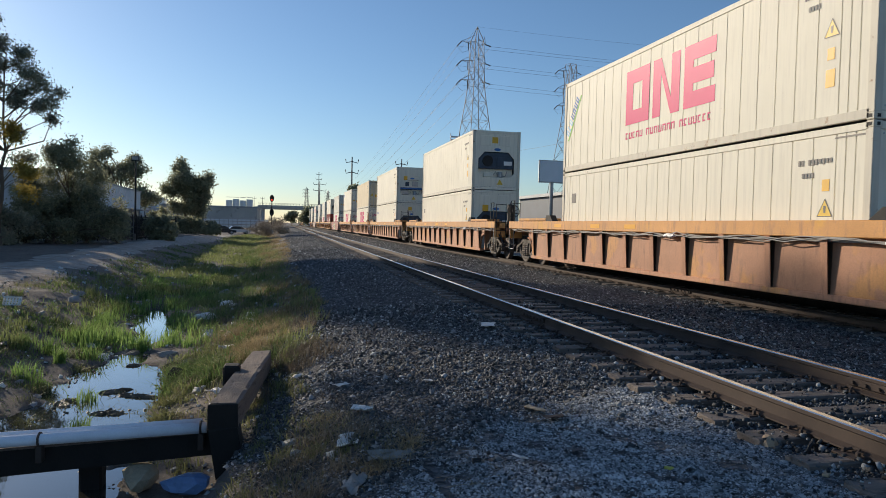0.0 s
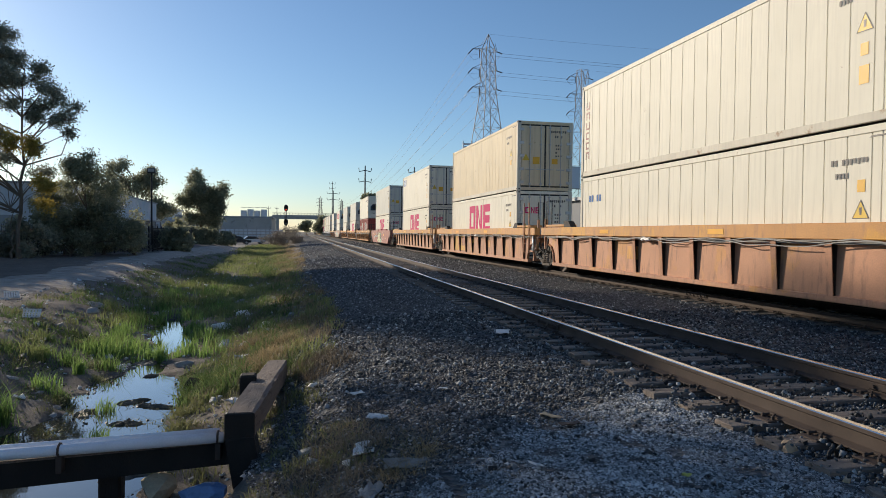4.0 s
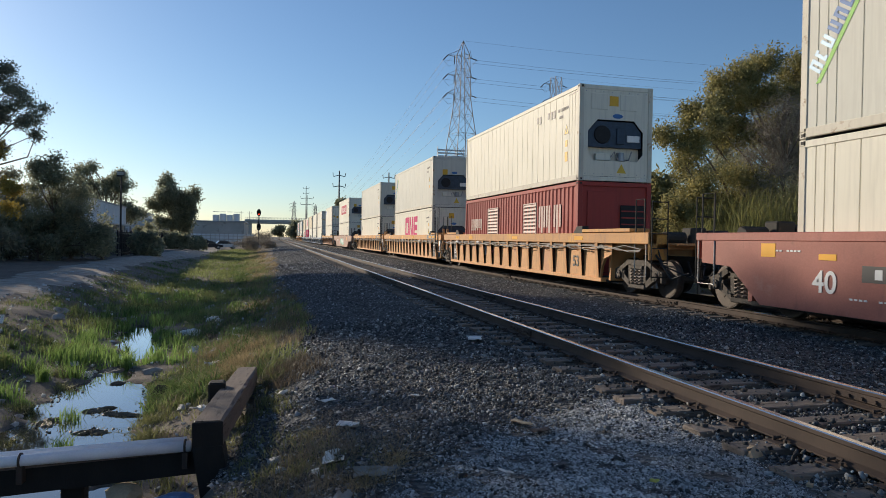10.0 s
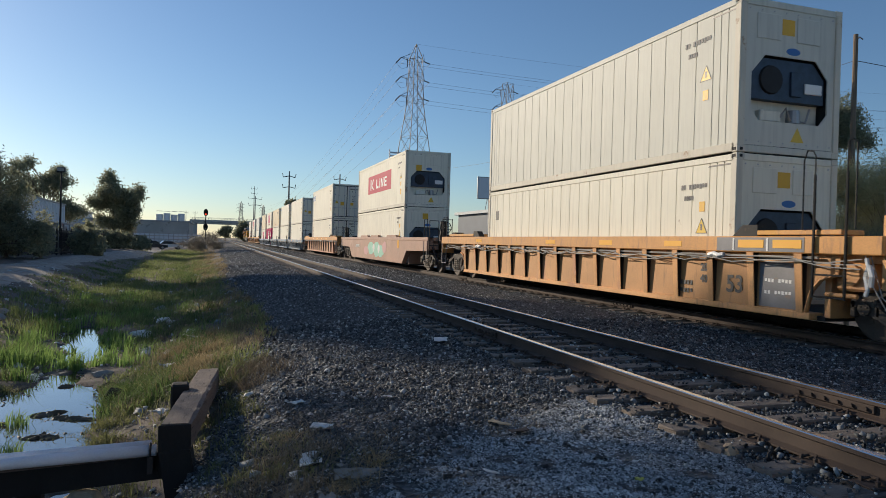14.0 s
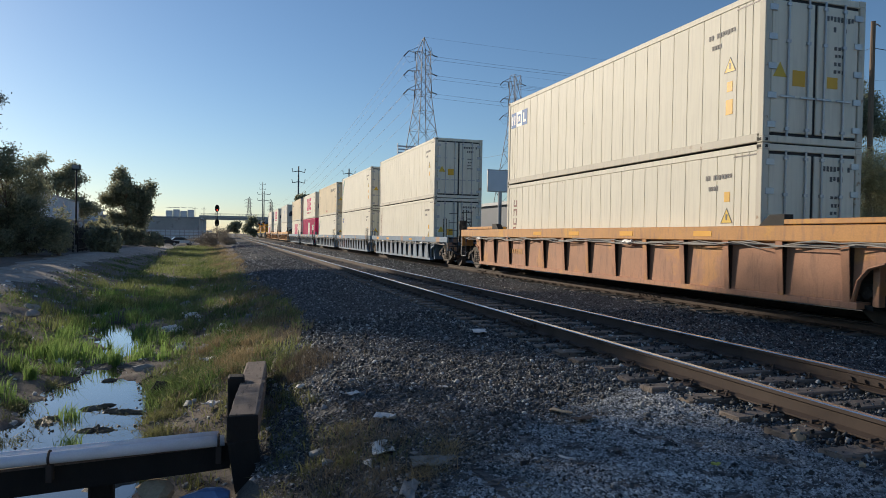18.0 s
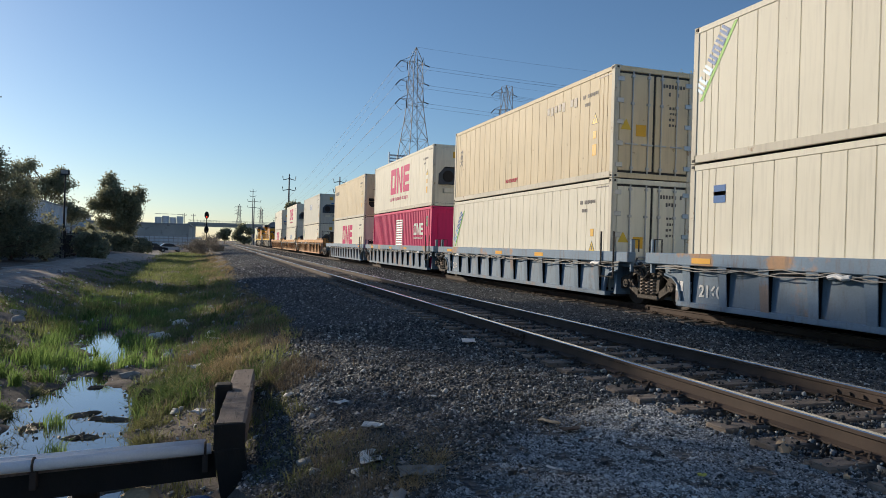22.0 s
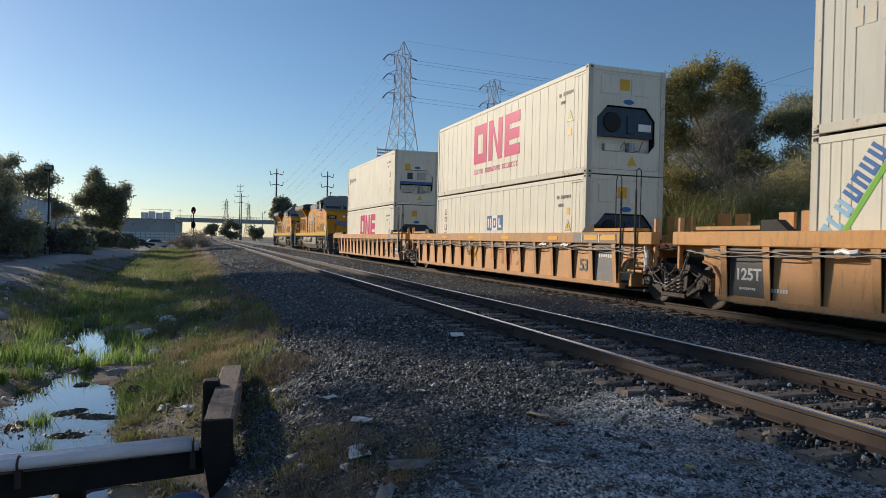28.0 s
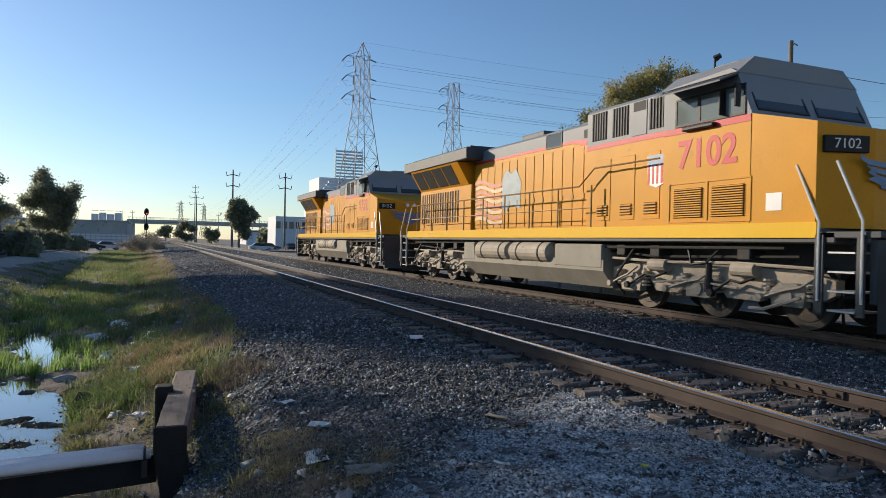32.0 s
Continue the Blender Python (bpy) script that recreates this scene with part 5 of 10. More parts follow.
for k, (x, y, w, h) in enumerate(((-2.6, 104, 1.6, 2.6), (-0.9, 112, 1.4, 2.0), (-4.2, 118, 2.0, 2.4), (-2.0, 126, 2.2, 2.8))):
    tree("shrub", "dry leafless brown brush at the signal's foot", x, y, h, [(0, 0, h * 0.5, w, 1.2, h * 0.5, 70)], LEAF_GREY, 50 + k, 0.05, 0.3, 0.02, 22, 0.3, limbs=14)

# the wooded bank behind the main track
tree("acacia_tree", "broad spreading tree with sunlit olive crown", 26.2, 32.0, 12.4, [(-2.4, 0, 11.2, 1.1, 1.2, 0.8, 70), (-0.4, 0, 12.1, 1.0, 1.1, 0.7, 60), (1.6, 0, 12.2, 1.0, 1.1, 0.7, 60), (2.6, 0, 10.8, 1.0, 1, 0.7, 50), (1.9, -0.6, 9.8, 0.9, 0.9, 0.5, 40), (-3.0, 0, 9.6, 1.1, 1.1, 0.8, 50), (3.2, -0.4, 7.4, 1.0, 0.9, 0.5, 40), (-1.4, 0.3, 10.2, 1.7, 1.2, 1.1, 90), (1.0, 0.3, 10.6, 1.7, 1.2, 1.1, 90), (-2.6, 0, 8.2, 1.4, 1.2, 1.2, 80), (0.4, 0.4, 8.8, 1.6, 1.2, 1.0, 80)], LEAF_WARM, 61, 0.28, 0.075, 0.034, 75, 0.24, 0.3, 24, fork=0.6)
tree("acacia_tree", "dark shaded tree behind the bare grey branches", 27.6, 34.5, 10.6, [(2.0, 0, 9.8, 1.5, 1.4, 1.1, 80), (3.4, 0, 9.0, 1.3, 1.2, 0.9, 60), (1.6, 0, 8.0, 1.4, 1.4, 0.8, 60), (-1.8, 0, 7.4, 1.8, 1.6, 1.6, 90), (-3.6, 0, 5.6, 1.8, 1.6, 1.8, 90), (0.8, 0, 5.0, 2.2, 1.6, 1.8, 90), (3.8, 0, 6.0, 1.8, 1.6, 1.2, 60), (2.6, 0, 7.4, 1.8, 1.4, 1.4, 90), (-2.6, 0, 3.6, 2.0, 1.6, 1.6, 80), (3.0, 0, 4.0, 2.2, 1.6, 1.8, 80)], LEAF_DARK, 62, 0.28, 0.085, 0.04, 66, 0.28, 0, 20)
tree("cypress_tree", "olive green undergrowth tree behind the main track", 22.6, 29.5, 6.6, [(0, 0, 5.2, 1.4, 1.3, 0.9, 80), (-1.6, 0, 3.6, 1.5, 1.3, 1.2, 90), (1.4, 0, 4.0, 1.4, 1.3, 0.9, 80), (-2.8, 0, 5.4, 1.2, 1.1, 1.2, 70), (-3.6, 0, 7.0, 1.3, 1.1, 1.2, 80), (-3.4, 0, 3.4, 1.4, 1.2, 1.6, 90), (-2.4, 0, 8.6, 1.0, 1, 0.8, 50), (2.9, 0, 2.6, 1.3, 1.2, 0.9, 60), (0.2, 0, 2.0, 1.8, 1.4, 1.0, 80)], LEAF_WARM, 60, 0.2, 0.075, 0.034, 75, 0.24, limbs=20)
tree("dead_tree", "bare grey brown branches of a dead tree", 24.6, 29.0, 9.0, [(0, 0, 8.0, 1.6, 1.2, 1.5, 120), (-1.4, 0, 6.0, 1.4, 1.1, 1.3, 90), (1.6, 0, 5.2, 1.6, 1.2, 1.2, 90)], LEAF_GREY, 63, 0.12, 0.26, 0.008, 26, 0.3, 0, 50, fork=0.7)
tree("acacia_tree", "round dark tree behind the reeds", 34.2, 32.0, 11.6, [(0, 0, 11.0, 1.5, 1.6, 0.9, 80), (-1.9, 0, 10.0, 1.2, 1.2, 0.8, 60), (1.9, 0, 10.4, 1.3, 1.3, 0.9, 70), (0.6, 0, 9.4, 1.9, 1.4, 0.9, 90), (-0.6, 0, 7.0, 2.2, 1.4, 1.3, 90), (-2.6, 0, 5.4, 1.8, 1.4, 1.6, 80), (1.6, 0, 5.6, 2.0, 1.4, 1.6, 80), (0, 0, 10.2, 1.8, 1.4, 0.9, 90), (2.8, 0, 9.2, 0.9, 0.9, 0.7, 30), (-3.4, 0, 9.7, 0.7, 0.7, 0.4, 24)], LEAF_DARK, 64, 0.25, 0.075, 0.034, 75, 0.24, 0, 14, fork=0.7)
tree("acacia_tree", "broad tree farther along the wooded bank", 25.4, 44.0, 8.0, [(0, 0, 5.2, 2.2, 2.2, 2.2, 170), (1.8, 1, 3.4, 2.0, 1.8, 2.0, 90)], LEAF_WARM, 66, 0.25, 0.2, 0.09, 60, 0.35)
tree("acacia_tree", "leafy tree on the wooded bank", 39.5, 29.0, 9.0, [(0, 0, 6.2, 2.4, 2.2, 2.2, 130)], LEAF_WARM, 67, 0.25, 0.2, 0.09, 55, 0.35)


def cane_bed(name, label, n, x0, x1, y0, y1, h0, h1, seed, mat, w=0.011, ln=2.2):
    """Thin upright shoots that start at all heights in the thicket."""
    r = np.random.default_rng(seed)
    m = max(3, n // 130)
    bx, by_ = r.uniform(x0, x1, m), r.uniform(y0, y1, m)
    bh = r.uniform(h0, h1, m) * np.interp((bx - x0) / (x1 - x0), [0, 0.25, 0.8, 1], [0.6, 0.92, 1.05, 1.0])
    k = r.integers(0, m, n)
    u = r.random(n) ** 0.7
    x, y = bx[k] + r.normal(0, 1, n) * (0.15 + 0.35 * u), by_[k] + r.normal(0, 1, n) * (0.15 + 0.35 * u)
    z = ground_z(x, y) + u * (bh[k] - 0.4 * ln)
    return tagged(new(name, blades(name, x, y, z, r.uniform(0.45, 1.0, n) * ln, w * r.uniform(0.5, 1.3, n), mat, 0.55, seed)), label, "reeds", kind="stuff")


CANE = foliage("olive_cane_leaves", (0.3, 0.28, 0.14), (0.72, 0.63, 0.36), 0.68)
cane_bed("cane_thicket", "tall olive cane thicket behind the track", 16000, 20.0, 40.0, 21.5, 25.0, 2.2, 4.6, 70, CANE, 0.006, 1.3)
for k, (x, y, h) in enumerate(((22.8, 26.0, 5.8), (24.8, 24.6, 6.6), (27.0, 25.4, 7.6), (29.2, 24.4, 7.4), (31.4, 25.6, 7.6), (33.8, 24.8, 7.2), (36.2, 25.6, 7.0))):
    tree("willow_shrub", "wispy olive willow shrub of thin upright shoots", x, y, h, [(0, 0, h * 0.66, 1.7, 1.2, h * 0.26, 120), (0.2, 0, h * 0.34, 1.8, 1.2, h * 0.26, 100)], CANE, 160 + k, 0.05, 0.17, 0.012, 62, 0.36, limbs=26, fork=0.3)
cane_bed("cane_thicket", "lower tangle of dry cane behind the track", 9000, 17.5, 38.0, 20.5, 24.0, 1.6, 3.8, 71, LEAF_GREY, 0.008, 1.4)
cane_bed("cane_thicket", "green cane growing among the dead branches", 14000, 17.5, 26.0, 24.0, 28.0, 2.4, 5.0, 72, foliage("green_cane_leaves", (0.18, 0.19, 0.06), (0.42, 0.4, 0.15), 0.55), 0.008, 1.3)

# ---- fences, poles, lamps and signal ----
FENCE_BLACK = surface("black_fence_paint", (0.012, 0.012, 0.014), 0.5, 0.2, 0.2, 5, 40, 0.05, 0.002)
WEATHERED_POLE = surface("weathered_pole_wood", (0.2, 0.145, 0.1), 0.85, 0, 0.3, 2, 30, 0.5, 0.01, stretch=(5, 5, 0.5))
CONCRETE = surface("weathered_concrete", (0.44, 0.42, 0.39), 0.85, 0, 0.18, 0.3, 8, 0.2, 0.02, stain=(0.25, 0.24, 0.22), stain_at=0.6, shift=False)
WHITEWALL = surface("white_corrugated_wall", (0.62, 0.65, 0.68), 0.6, 0, 0.08, 0.4, 10, 0.1, 0.01, shift=False)
GREYROOF = surface("grey_metal_roof", (0.3, 0.32, 0.34), 0.5, 0.2, 0.12, 0.4, 10, 0.1, 0.01, shift=False)
DARKBLUE = surface("slate_blue_cladding", (0.1, 0.12, 0.15), 0.6, 0, 0.12, 0.4, 10, 0.1, 0.01, shift=False)
LATTICE = surface("galvanised_lattice_steel", (0.13, 0.14, 0.15), 0.6, 0.3, 0.12, 0.5, 10, 0.05, 0.01, shift=False)
WIRE = surface("dark_conductor_wire", (0.09, 0.09, 0.1), 0.6, 0.3, 0.1, 1, 10, 0.0, shift=False)

picket = mesh_of("picket", MB().box(-0.014, 0.014, -0.014, 0.014, 0.05, 1.95, 0.004), FENCE_BLACK)
fpost = mesh_of("post", MB().box(-0.045, 0.045, -0.045, 0.045, -0.3, 2.1, 0.01), FENCE_BLACK)
fence_run = [(-25.0, 33.0), (-20.2, 40.0), (-17.4, 46.0), (-14.6, 52.5), (-12.2, 60.0), (-13.4, 90.0)]
for (xa, ya), (xb, yb) in zip(fence_run[:-1], fence_run[1:]):
    a = math.atan2(yb - ya, xb - xa)
    ln = math.hypot(xb - xa, yb - ya)
    zf = float(ground_z((xa + xb) / 2, (ya + yb) / 2))
    fe = thing("iron_fence", "black iron picket fence along the yard", "fence", pose(xa, ya, zf, 0, 0, math.degrees(a)), group="yard fence")
    for z in (0.22, 1.05, 1.8):
        part("rail", MB().box(0, ln, -0.02, 0.02, z, z + 0.04), FENCE_BLACK, fe)
    k = 0
    while k * 2.4 < ln:
        part("post", fpost, None, fe, m=pose(k * 2.4, 0, 0))
        k += 1
    pk = MB()
    nn = int(ln / 0.14)
    if ya < 50:
        for i in range(min(nn, 60)):
            part("picket", picket, None, fe, m=pose(0.14 * i + 0.07, 0, 0))
    else:
        for i in range(nn):
            pk.box(0.14 * i + 0.056, 0.14 * i + 0.084, -0.014, 0.014, 0.05, 1.95)
        tagged(part("picket_row", pk, FENCE_BLACK, fe), kind="stuff")

# wire fence with timber posts behind the main track
wf = thing("wire_fence", "sagging wire fence on weathered timber posts", "fence")
for k in range(22):
    x, y = 15.6 + 0.05 * (k % 3), 8.0 + 3.0 * k
    part("post", MB().cyl((x, y, -1.0), (x + random.uniform(-0.06, 0.06), y, 0.75 + random.uniform(-0.1, 0.15)), 0.07, 0.06, 8), WEATHERED_POLE, wf)
for z in (-0.3, 0.1, 0.5):
    part("wire", MB().pipe([(15.6, 8 + 3.0 * k, z + (0.03 if k % 2 else 0)) for k in range(22)], 0.006, 4), WIRE, wf)

lamp = thing("yard_lamp", "square headed lamp on a slim dark pole", "street lamp", pose(-12.7, 62, -0.45))
part("pole", MB().cyl((0, 0, 0), (0, 0, 6.7), 0.09, 0.06, 10), FENCE_BLACK, lamp)
part("base", MB().cyl((0, 0, 0), (0, 0, 0.5), 0.22, 0.2, 10), CONCRETE, lamp)
part("lamp_head", MB().prism([(-0.3, 6.6), (0.3, 6.68), (0.3, 7.05), (-0.3, 7.05)], "y", -0.25, 0.25), FENCE_BLACK, lamp)
part("lens", MB().box(-0.25, 0.25, -0.27, -0.252, 6.72, 7.0), GREYSTEEL, lamp)

SIGNAL_RED = emitter("red_signal_light", (1.0, 0.05, 0.02), 3.0)
sig = thing("railway_signal", "two headed black colour light signal on a slim mast", "railway signal", pose(-2.3, 110, -0.5))
part("mast", MB().cyl((0, 0, 0), (0, 0, 6.0), 0.08, 0.07, 10), BLACK, sig)
part("base", MB().box(-0.3, 0.3, -0.3, 0.3, 0, 0.5, 0.03), CONCRETE, sig)
for z in (5.5, 3.3):
    hd = part("signal_head", MB().prism([(0.34 * math.cos(a), z + 0.55 * math.sin(a)) for a in np.linspace(0, 2 * math.pi, 15)[:-1]], "y", -0.2, -0.1), BLACK, sig)
    for dz in (-0.25, 0.0, 0.25):
        part("hood", MB().cyl((0, -0.2, z + dz), (0, -0.45, z + dz - 0.02), 0.1, 0.11, 10, caps=False), BLACK, hd)
    part("lens", MB().cyl((0, -0.2, z - 0.25), (0, -0.23, z - 0.25), 0.085, 0.085, 10), SIGNAL_RED if z > 5 else GREYSTEEL, hd)
part("ladder", MB().box(-0.28, -0.24, 0.08, 0.12, 0.4, 5.0).box(-0.02, 0.02, 0.08, 0.12, 0.4, 5.0).box(-0.25, 0.0, 0.09, 0.11, 2.0, 2.04).box(-0.25, 0.0, 0.09, 0.11, 3.0, 3.04).box(-0.25, 0.0, 0.09, 0.11, 4.0, 4.04), BLACK, sig)

up = thing("utility_pole", "tall weathered timber utility pole behind the canes", "utility pole", pose(31.8, 28.0, -0.8))
part("pole", MB().cyl((0, 0, 0), (0, 0, 14.0), 0.17, 0.12, 10), WEATHERED_POLE, up)
part("lamp_arm", MB().pipe([(0, 0, 13.6), (0.25, 0, 13.9), (0.5, 0, 13.8)], 0.035, 6), GREYSTEEL, up)
part("cable", MB().pipe([(40 * t, 6 * t, 12.6 + 4 * t - 3.2 * t * (1 - t)) for t in np.linspace(0, 1, 14)], 0.02, 4), WIRE, up)
part("cable", MB().pipe([(-9 * t, 40 * t, 12.6 - 2.5 * t - 3 * t * (1 - t)) for t in np.linspace(0, 1, 10)], 0.012, 4), WIRE, up)


# ---- power line towers ----
def lattice_tower(x, y, h, base, arm, name="transmission_tower", label="tall galvanised lattice transmission tower", yaw=15, r=0.09, peak=True, drops=(3.7, 8.0, 12.2)):
    tw = thing(name, label, "power pylon", pose(x, y, -0.6, 0, 0, yaw), group="power line towers")
    lv = [0, 0.16, 0.31, 0.44, 0.55, 0.64, 0.72, 0.79, 0.86, 0.93 if peak else 1.0]
    wd = [base / 2 * np.interp(t, [0, 0.38, 0.706, 0.93], [1.1, 0.67, 0.29, 0.23]) for t in lv]
    legs, brace = MB(), MB()
    sg = [(-1, -1), (1, -1), (1, 1), (-1, 1)]
    for k in range(len(lv) - 1):
        a, b, za, zb = wd[k], wd[k + 1], lv[k] * h, lv[k + 1] * h
        for i in range(4):
            p, q = sg[i], sg[(i + 1) % 4]
            legs.cyl((p[0] * a, p[1] * a, za), (p[0] * b, p[1] * b, zb), r, r, 4)
            brace.cyl((p[0] * a, p[1] * a, za), (q[0] * b, q[1] * b, zb), r * 0.55, r * 0.55, 4)
            brace.cyl((q[0] * a, q[1] * a, za), (p[0] * b, p[1] * b, zb), r * 0.55, r * 0.55, 4)
            brace.cyl((p[0] * b, p[1] * b, zb), (q[0] * b, q[1] * b, zb), r * 0.55, r * 0.55, 4)
    for p in sg if peak else ():
        legs.cyl((p[0] * wd[-1], p[1] * wd[-1], lv[-1] * h), (0, 0, h), r, r * 0.8, 4)
    part("leg_frame", legs, LATTICE, tw)
    part("bracing", brace, LATTICE, tw)
    tips = []
    for drop in drops:
        z = 1 - drop / h
        for d, s in ((-1, 1.22), (1, 0.74)):
            mb = MB()
            tip = Vector((d * arm * s, 0, z * h))
            w0 = np.interp(z, lv, wd)
            for q in (-1, 1):
                mb.cyl((d * w0, q * w0, z * h), tip, r * 0.7, r * 0.6, 4)
                mb.cyl((d * w0, q * w0, z * h + 0.03 * h), tip, r * 0.6, r * 0.5, 4)
            for t in (0.3, 0.6):
                mb.cyl((d * (w0 + (arm * s - w0) * t), -w0 * (1 - t), z * h), (d * (w0 + (arm * s - w0) * t), w0 * (1 - t), z * h), r * 0.45, r * 0.45, 4)
            part("cross_arm", mb, LATTICE, tw)
            end = tip + Vector((d * 1.1, -0.3 * d, -1.25 if d < 0 else -0.3))
            part("insulator", MB().cyl(tip, end, 0.13, 0.13, 6), LATTICE, tw)
            if d < 0:
                inner = tip.lerp(Vector((0, 0, z * h)), 0.42)
                part("insulator", MB().cyl(inner, inner - Vector((0, 0, 1.9)), 0.12, 0.12, 6), LATTICE, tw)
                part("jumper", MB().pipe([end, end.lerp(inner, 0.5) - Vector((0, 0, 1.9)), inner - Vector((0, 0, 1.9))], 0.03, 4), WIRE, tw)
            tips.append(pose(x, y, -0.6, 0, 0, yaw) @ end)
    tips.append(pose(x, y, -0.6, 0, 0, yaw) @ Vector((0, 0, h)))
    return tips


def span(a, b, sag, r):
    pts = [Vector(a).lerp(Vector(b), t) - Vector((0, 0, sag * 4 * t * (1 - t))) for t in np.linspace(0, 1, 15)]
    tagged(part("power_cable", MB().pipe(pts, r, 4), WIRE), "thin dark overhead power cable", "cable", group="overhead power cables")


T1 = lattice_tower(41.4, 150, 47, 9.5, 3.2)
T2 = lattice_tower(81.4, 190, 50.5, 10, 3.6, peak=False, drops=(2.2, 7.3, 12.4))
T0 = lattice_tower(57, 930, 46, 9, 3.4, r=0.24)
T3 = lattice_tower(240, 118, 47, 9.5, 3.4)
T4 = lattice_tower(300, 150, 50, 10, 3.4)
for k in range(7):
    span(T1[k], T3[k], 4.0, 0.024 if k < 6 else 0.016)
    span(T2[k], T4[k], 4.0, 0.024 if k < 6 else 0.016)
    span(T1[k], T0[k], 13.0, 0.026 if k < 6 else 0.016)
lattice_tower(28, 900, 48, 10, 4, r=0.22)


def steel_pole(x, y, h, arms=3, half=2.0):
    sp = thing("steel_power_pole", "slim steel power pole with upswept arms", "power pole", pose(x, y, -0.6), group="steel power poles")
    part("pole", MB().cyl((0, 0, 0), (0, 0, h), 0.28, 0.13, 8), LATTICE, sp)
    for k in range(arms):
        z = h - 0.5 - 2.3 * k
        part("cross_arm", MB().pipe([(-half, 0, z), (-half * 0.9, 0, z - 0.8), (0, 0, z - 0.5), (half * 0.9, 0, z - 0.8), (half, 0, z)], 0.1, 5), LATTICE, sp)


steel_pole(13.85, 150, 16.5, 2, 1.4)
steel_pole(25.1, 152, 16.7, 2, 1.4)
steel_pole(12.5, 260, 17.5, 2, 2.4)
steel_pole(15.5, 330, 26, 2, 1.4)

# ---- far buildings, bridge, tanks ----
bl = thing("warehouse", "low white metal warehouse behind the fence", "building", pose(0, 0, 0))
part("wall", MB().prism([(-26, 54), (-16.3, 54), (-18.0, 92), (-26, 92)], "z", -0.6, 4.6), WHITEWALL, bl)
part("roof", MB().prism([(-26.2, 53.8), (-16.2, 53.8), (-17.9, 92.2), (-26.2, 92.2)], "z", 4.6, 4.74), GREYROOF, bl)
for k in range(23):
    part("wall_rib", MB().box(-25.9 + 0.41 * k, -25.82 + 0.41 * k, 53.96, 54.0, 2.5, 4.5), WHITEWALL, bl)
for k in range(40):
    yy = 54.5 + 0.93 * k
    part("wall_rib", MB().box(-0.03, 0.04, -0.05, 0.05, 2.5, 4.5), WHITEWALL, bl, m=pose(-16.3 - 1.7 * (yy - 54) / 38, yy, 0))
part("door", MB().box(-24, -20, 53.92, 54.0, -0.5, 2.3), GREYROOF, bl)
part("awning", MB().prism([(-16.25, 54.2), (-15.3, 54.2), (-17.0, 91.8), (-17.95, 91.8)], "z", 2.3, 2.44), GREYROOF, bl, "dark flat awning along the wall")
for k in range(9):
    yy = 56 + 4.2 * k
    part("awning_post", MB().box(-0.07, 0.07, -0.07, 0.07, -0.7, 2.3), GREYROOF, bl, m=pose(-15.45 - 1.7 * (yy - 54) / 38, yy, 0))
    part("roller_door", MB().box(-0.02, 0.05, -1.5, 1.5, -0.5, 2.1), GREYROOF, bl, m=pose(-16.3 - 1.7 * (yy + 1.8 - 54) / 38, yy + 1.8, 0))

bl = thing("warehouse", "long pale grey warehouse near the overpass", "building")
part("wall", MB().box(-34, -8, 205, 240, -0.6, 5.2), CONCRETE, bl)
part("roof", MB().box(-34.4, -7.6, 204.6, 240.4, 5.2, 5.6), GREYROOF, bl)
bl = thing("warehouse", "distant pale warehouse with a low roof", "building")
part("wall", MB().box(-90, -38, 190, 240, -0.6, 7.5), WHITEWALL, bl)
part("roof", MB().box(-90.5, -37.5, 189.5, 240.5, 7.5, 8.0), GREYROOF, bl)
for k in range(4):
    tk = thing("storage_tank", "tall pale cylindrical storage tank", "storage tank", pose(-22.8 + 2.75 * k, 300, -0.6), group="storage tanks")
    part("shell", MB().cyl((0, 0, 0), (0, 0, 10.6 + 0.5 * (k % 2)), 1.32, 1.32, 20), WHITEWALL, tk, smooth=False)
    part("top_rail", MB().pipe([(1.3 * math.cos(a), 1.3 * math.sin(a), 11.9) for a in np.linspace(0, 6.283, 13)], 0.06, 4), GREYSTEEL, tk)
ov = thing("road_overpass", "concrete road overpass crossing the tracks", "bridge")
part("deck", MB().box(-14, 130, 384, 396, 8.3, 9.6).box(-14.2, 130, 383.6, 384, 9.3, 10.4), CONCRETE, ov)
part("ramp", MB().add([(-14, 384, 9.6), (-14, 396, 9.6), (-120, 396, 0), (-120, 384, 0), (-14, 384, -1), (-14, 396, -1), (-120, 396, -1), (-120, 384, -1)], [[0, 1, 2, 3], [0, 3, 7, 4], [1, 5, 6, 2], [0, 4, 5, 1]]), CONCRETE, ov)
for x in np.arange(-13, 128, 1.6):
    part("railing_post", MB().box(x, x + 0.12, 383.8, 383.95, 10.4, 11.5), GREYSTEEL, ov)
part("railing", MB().box(-14, 130, 383.8, 383.95, 11.4, 11.55).box(-14, 130, 383.85, 383.93, 10.9, 11.0), GREYSTEEL, ov)
for x in (-12.5, 18.0, 44, 72, 100):
    pr = part("pier", MB().box(x, x + 1.8, 385.5, 394.5, -1, 8.3, 0.1), CONCRETE, ov)
for k, x in enumerate((-18, -13, 34, 58)):
    steel_pole(x, 430, 17, 1, 1.2)

bb = thing("billboard", "blank pale billboard on a steel column", "billboard", pose(40.2, 100, -0.8))
part("panel", MB().box(-2.2, 2.2, -0.2, 0.2, 9.4, 12.6, 0.03), WHITEWALL, bb)
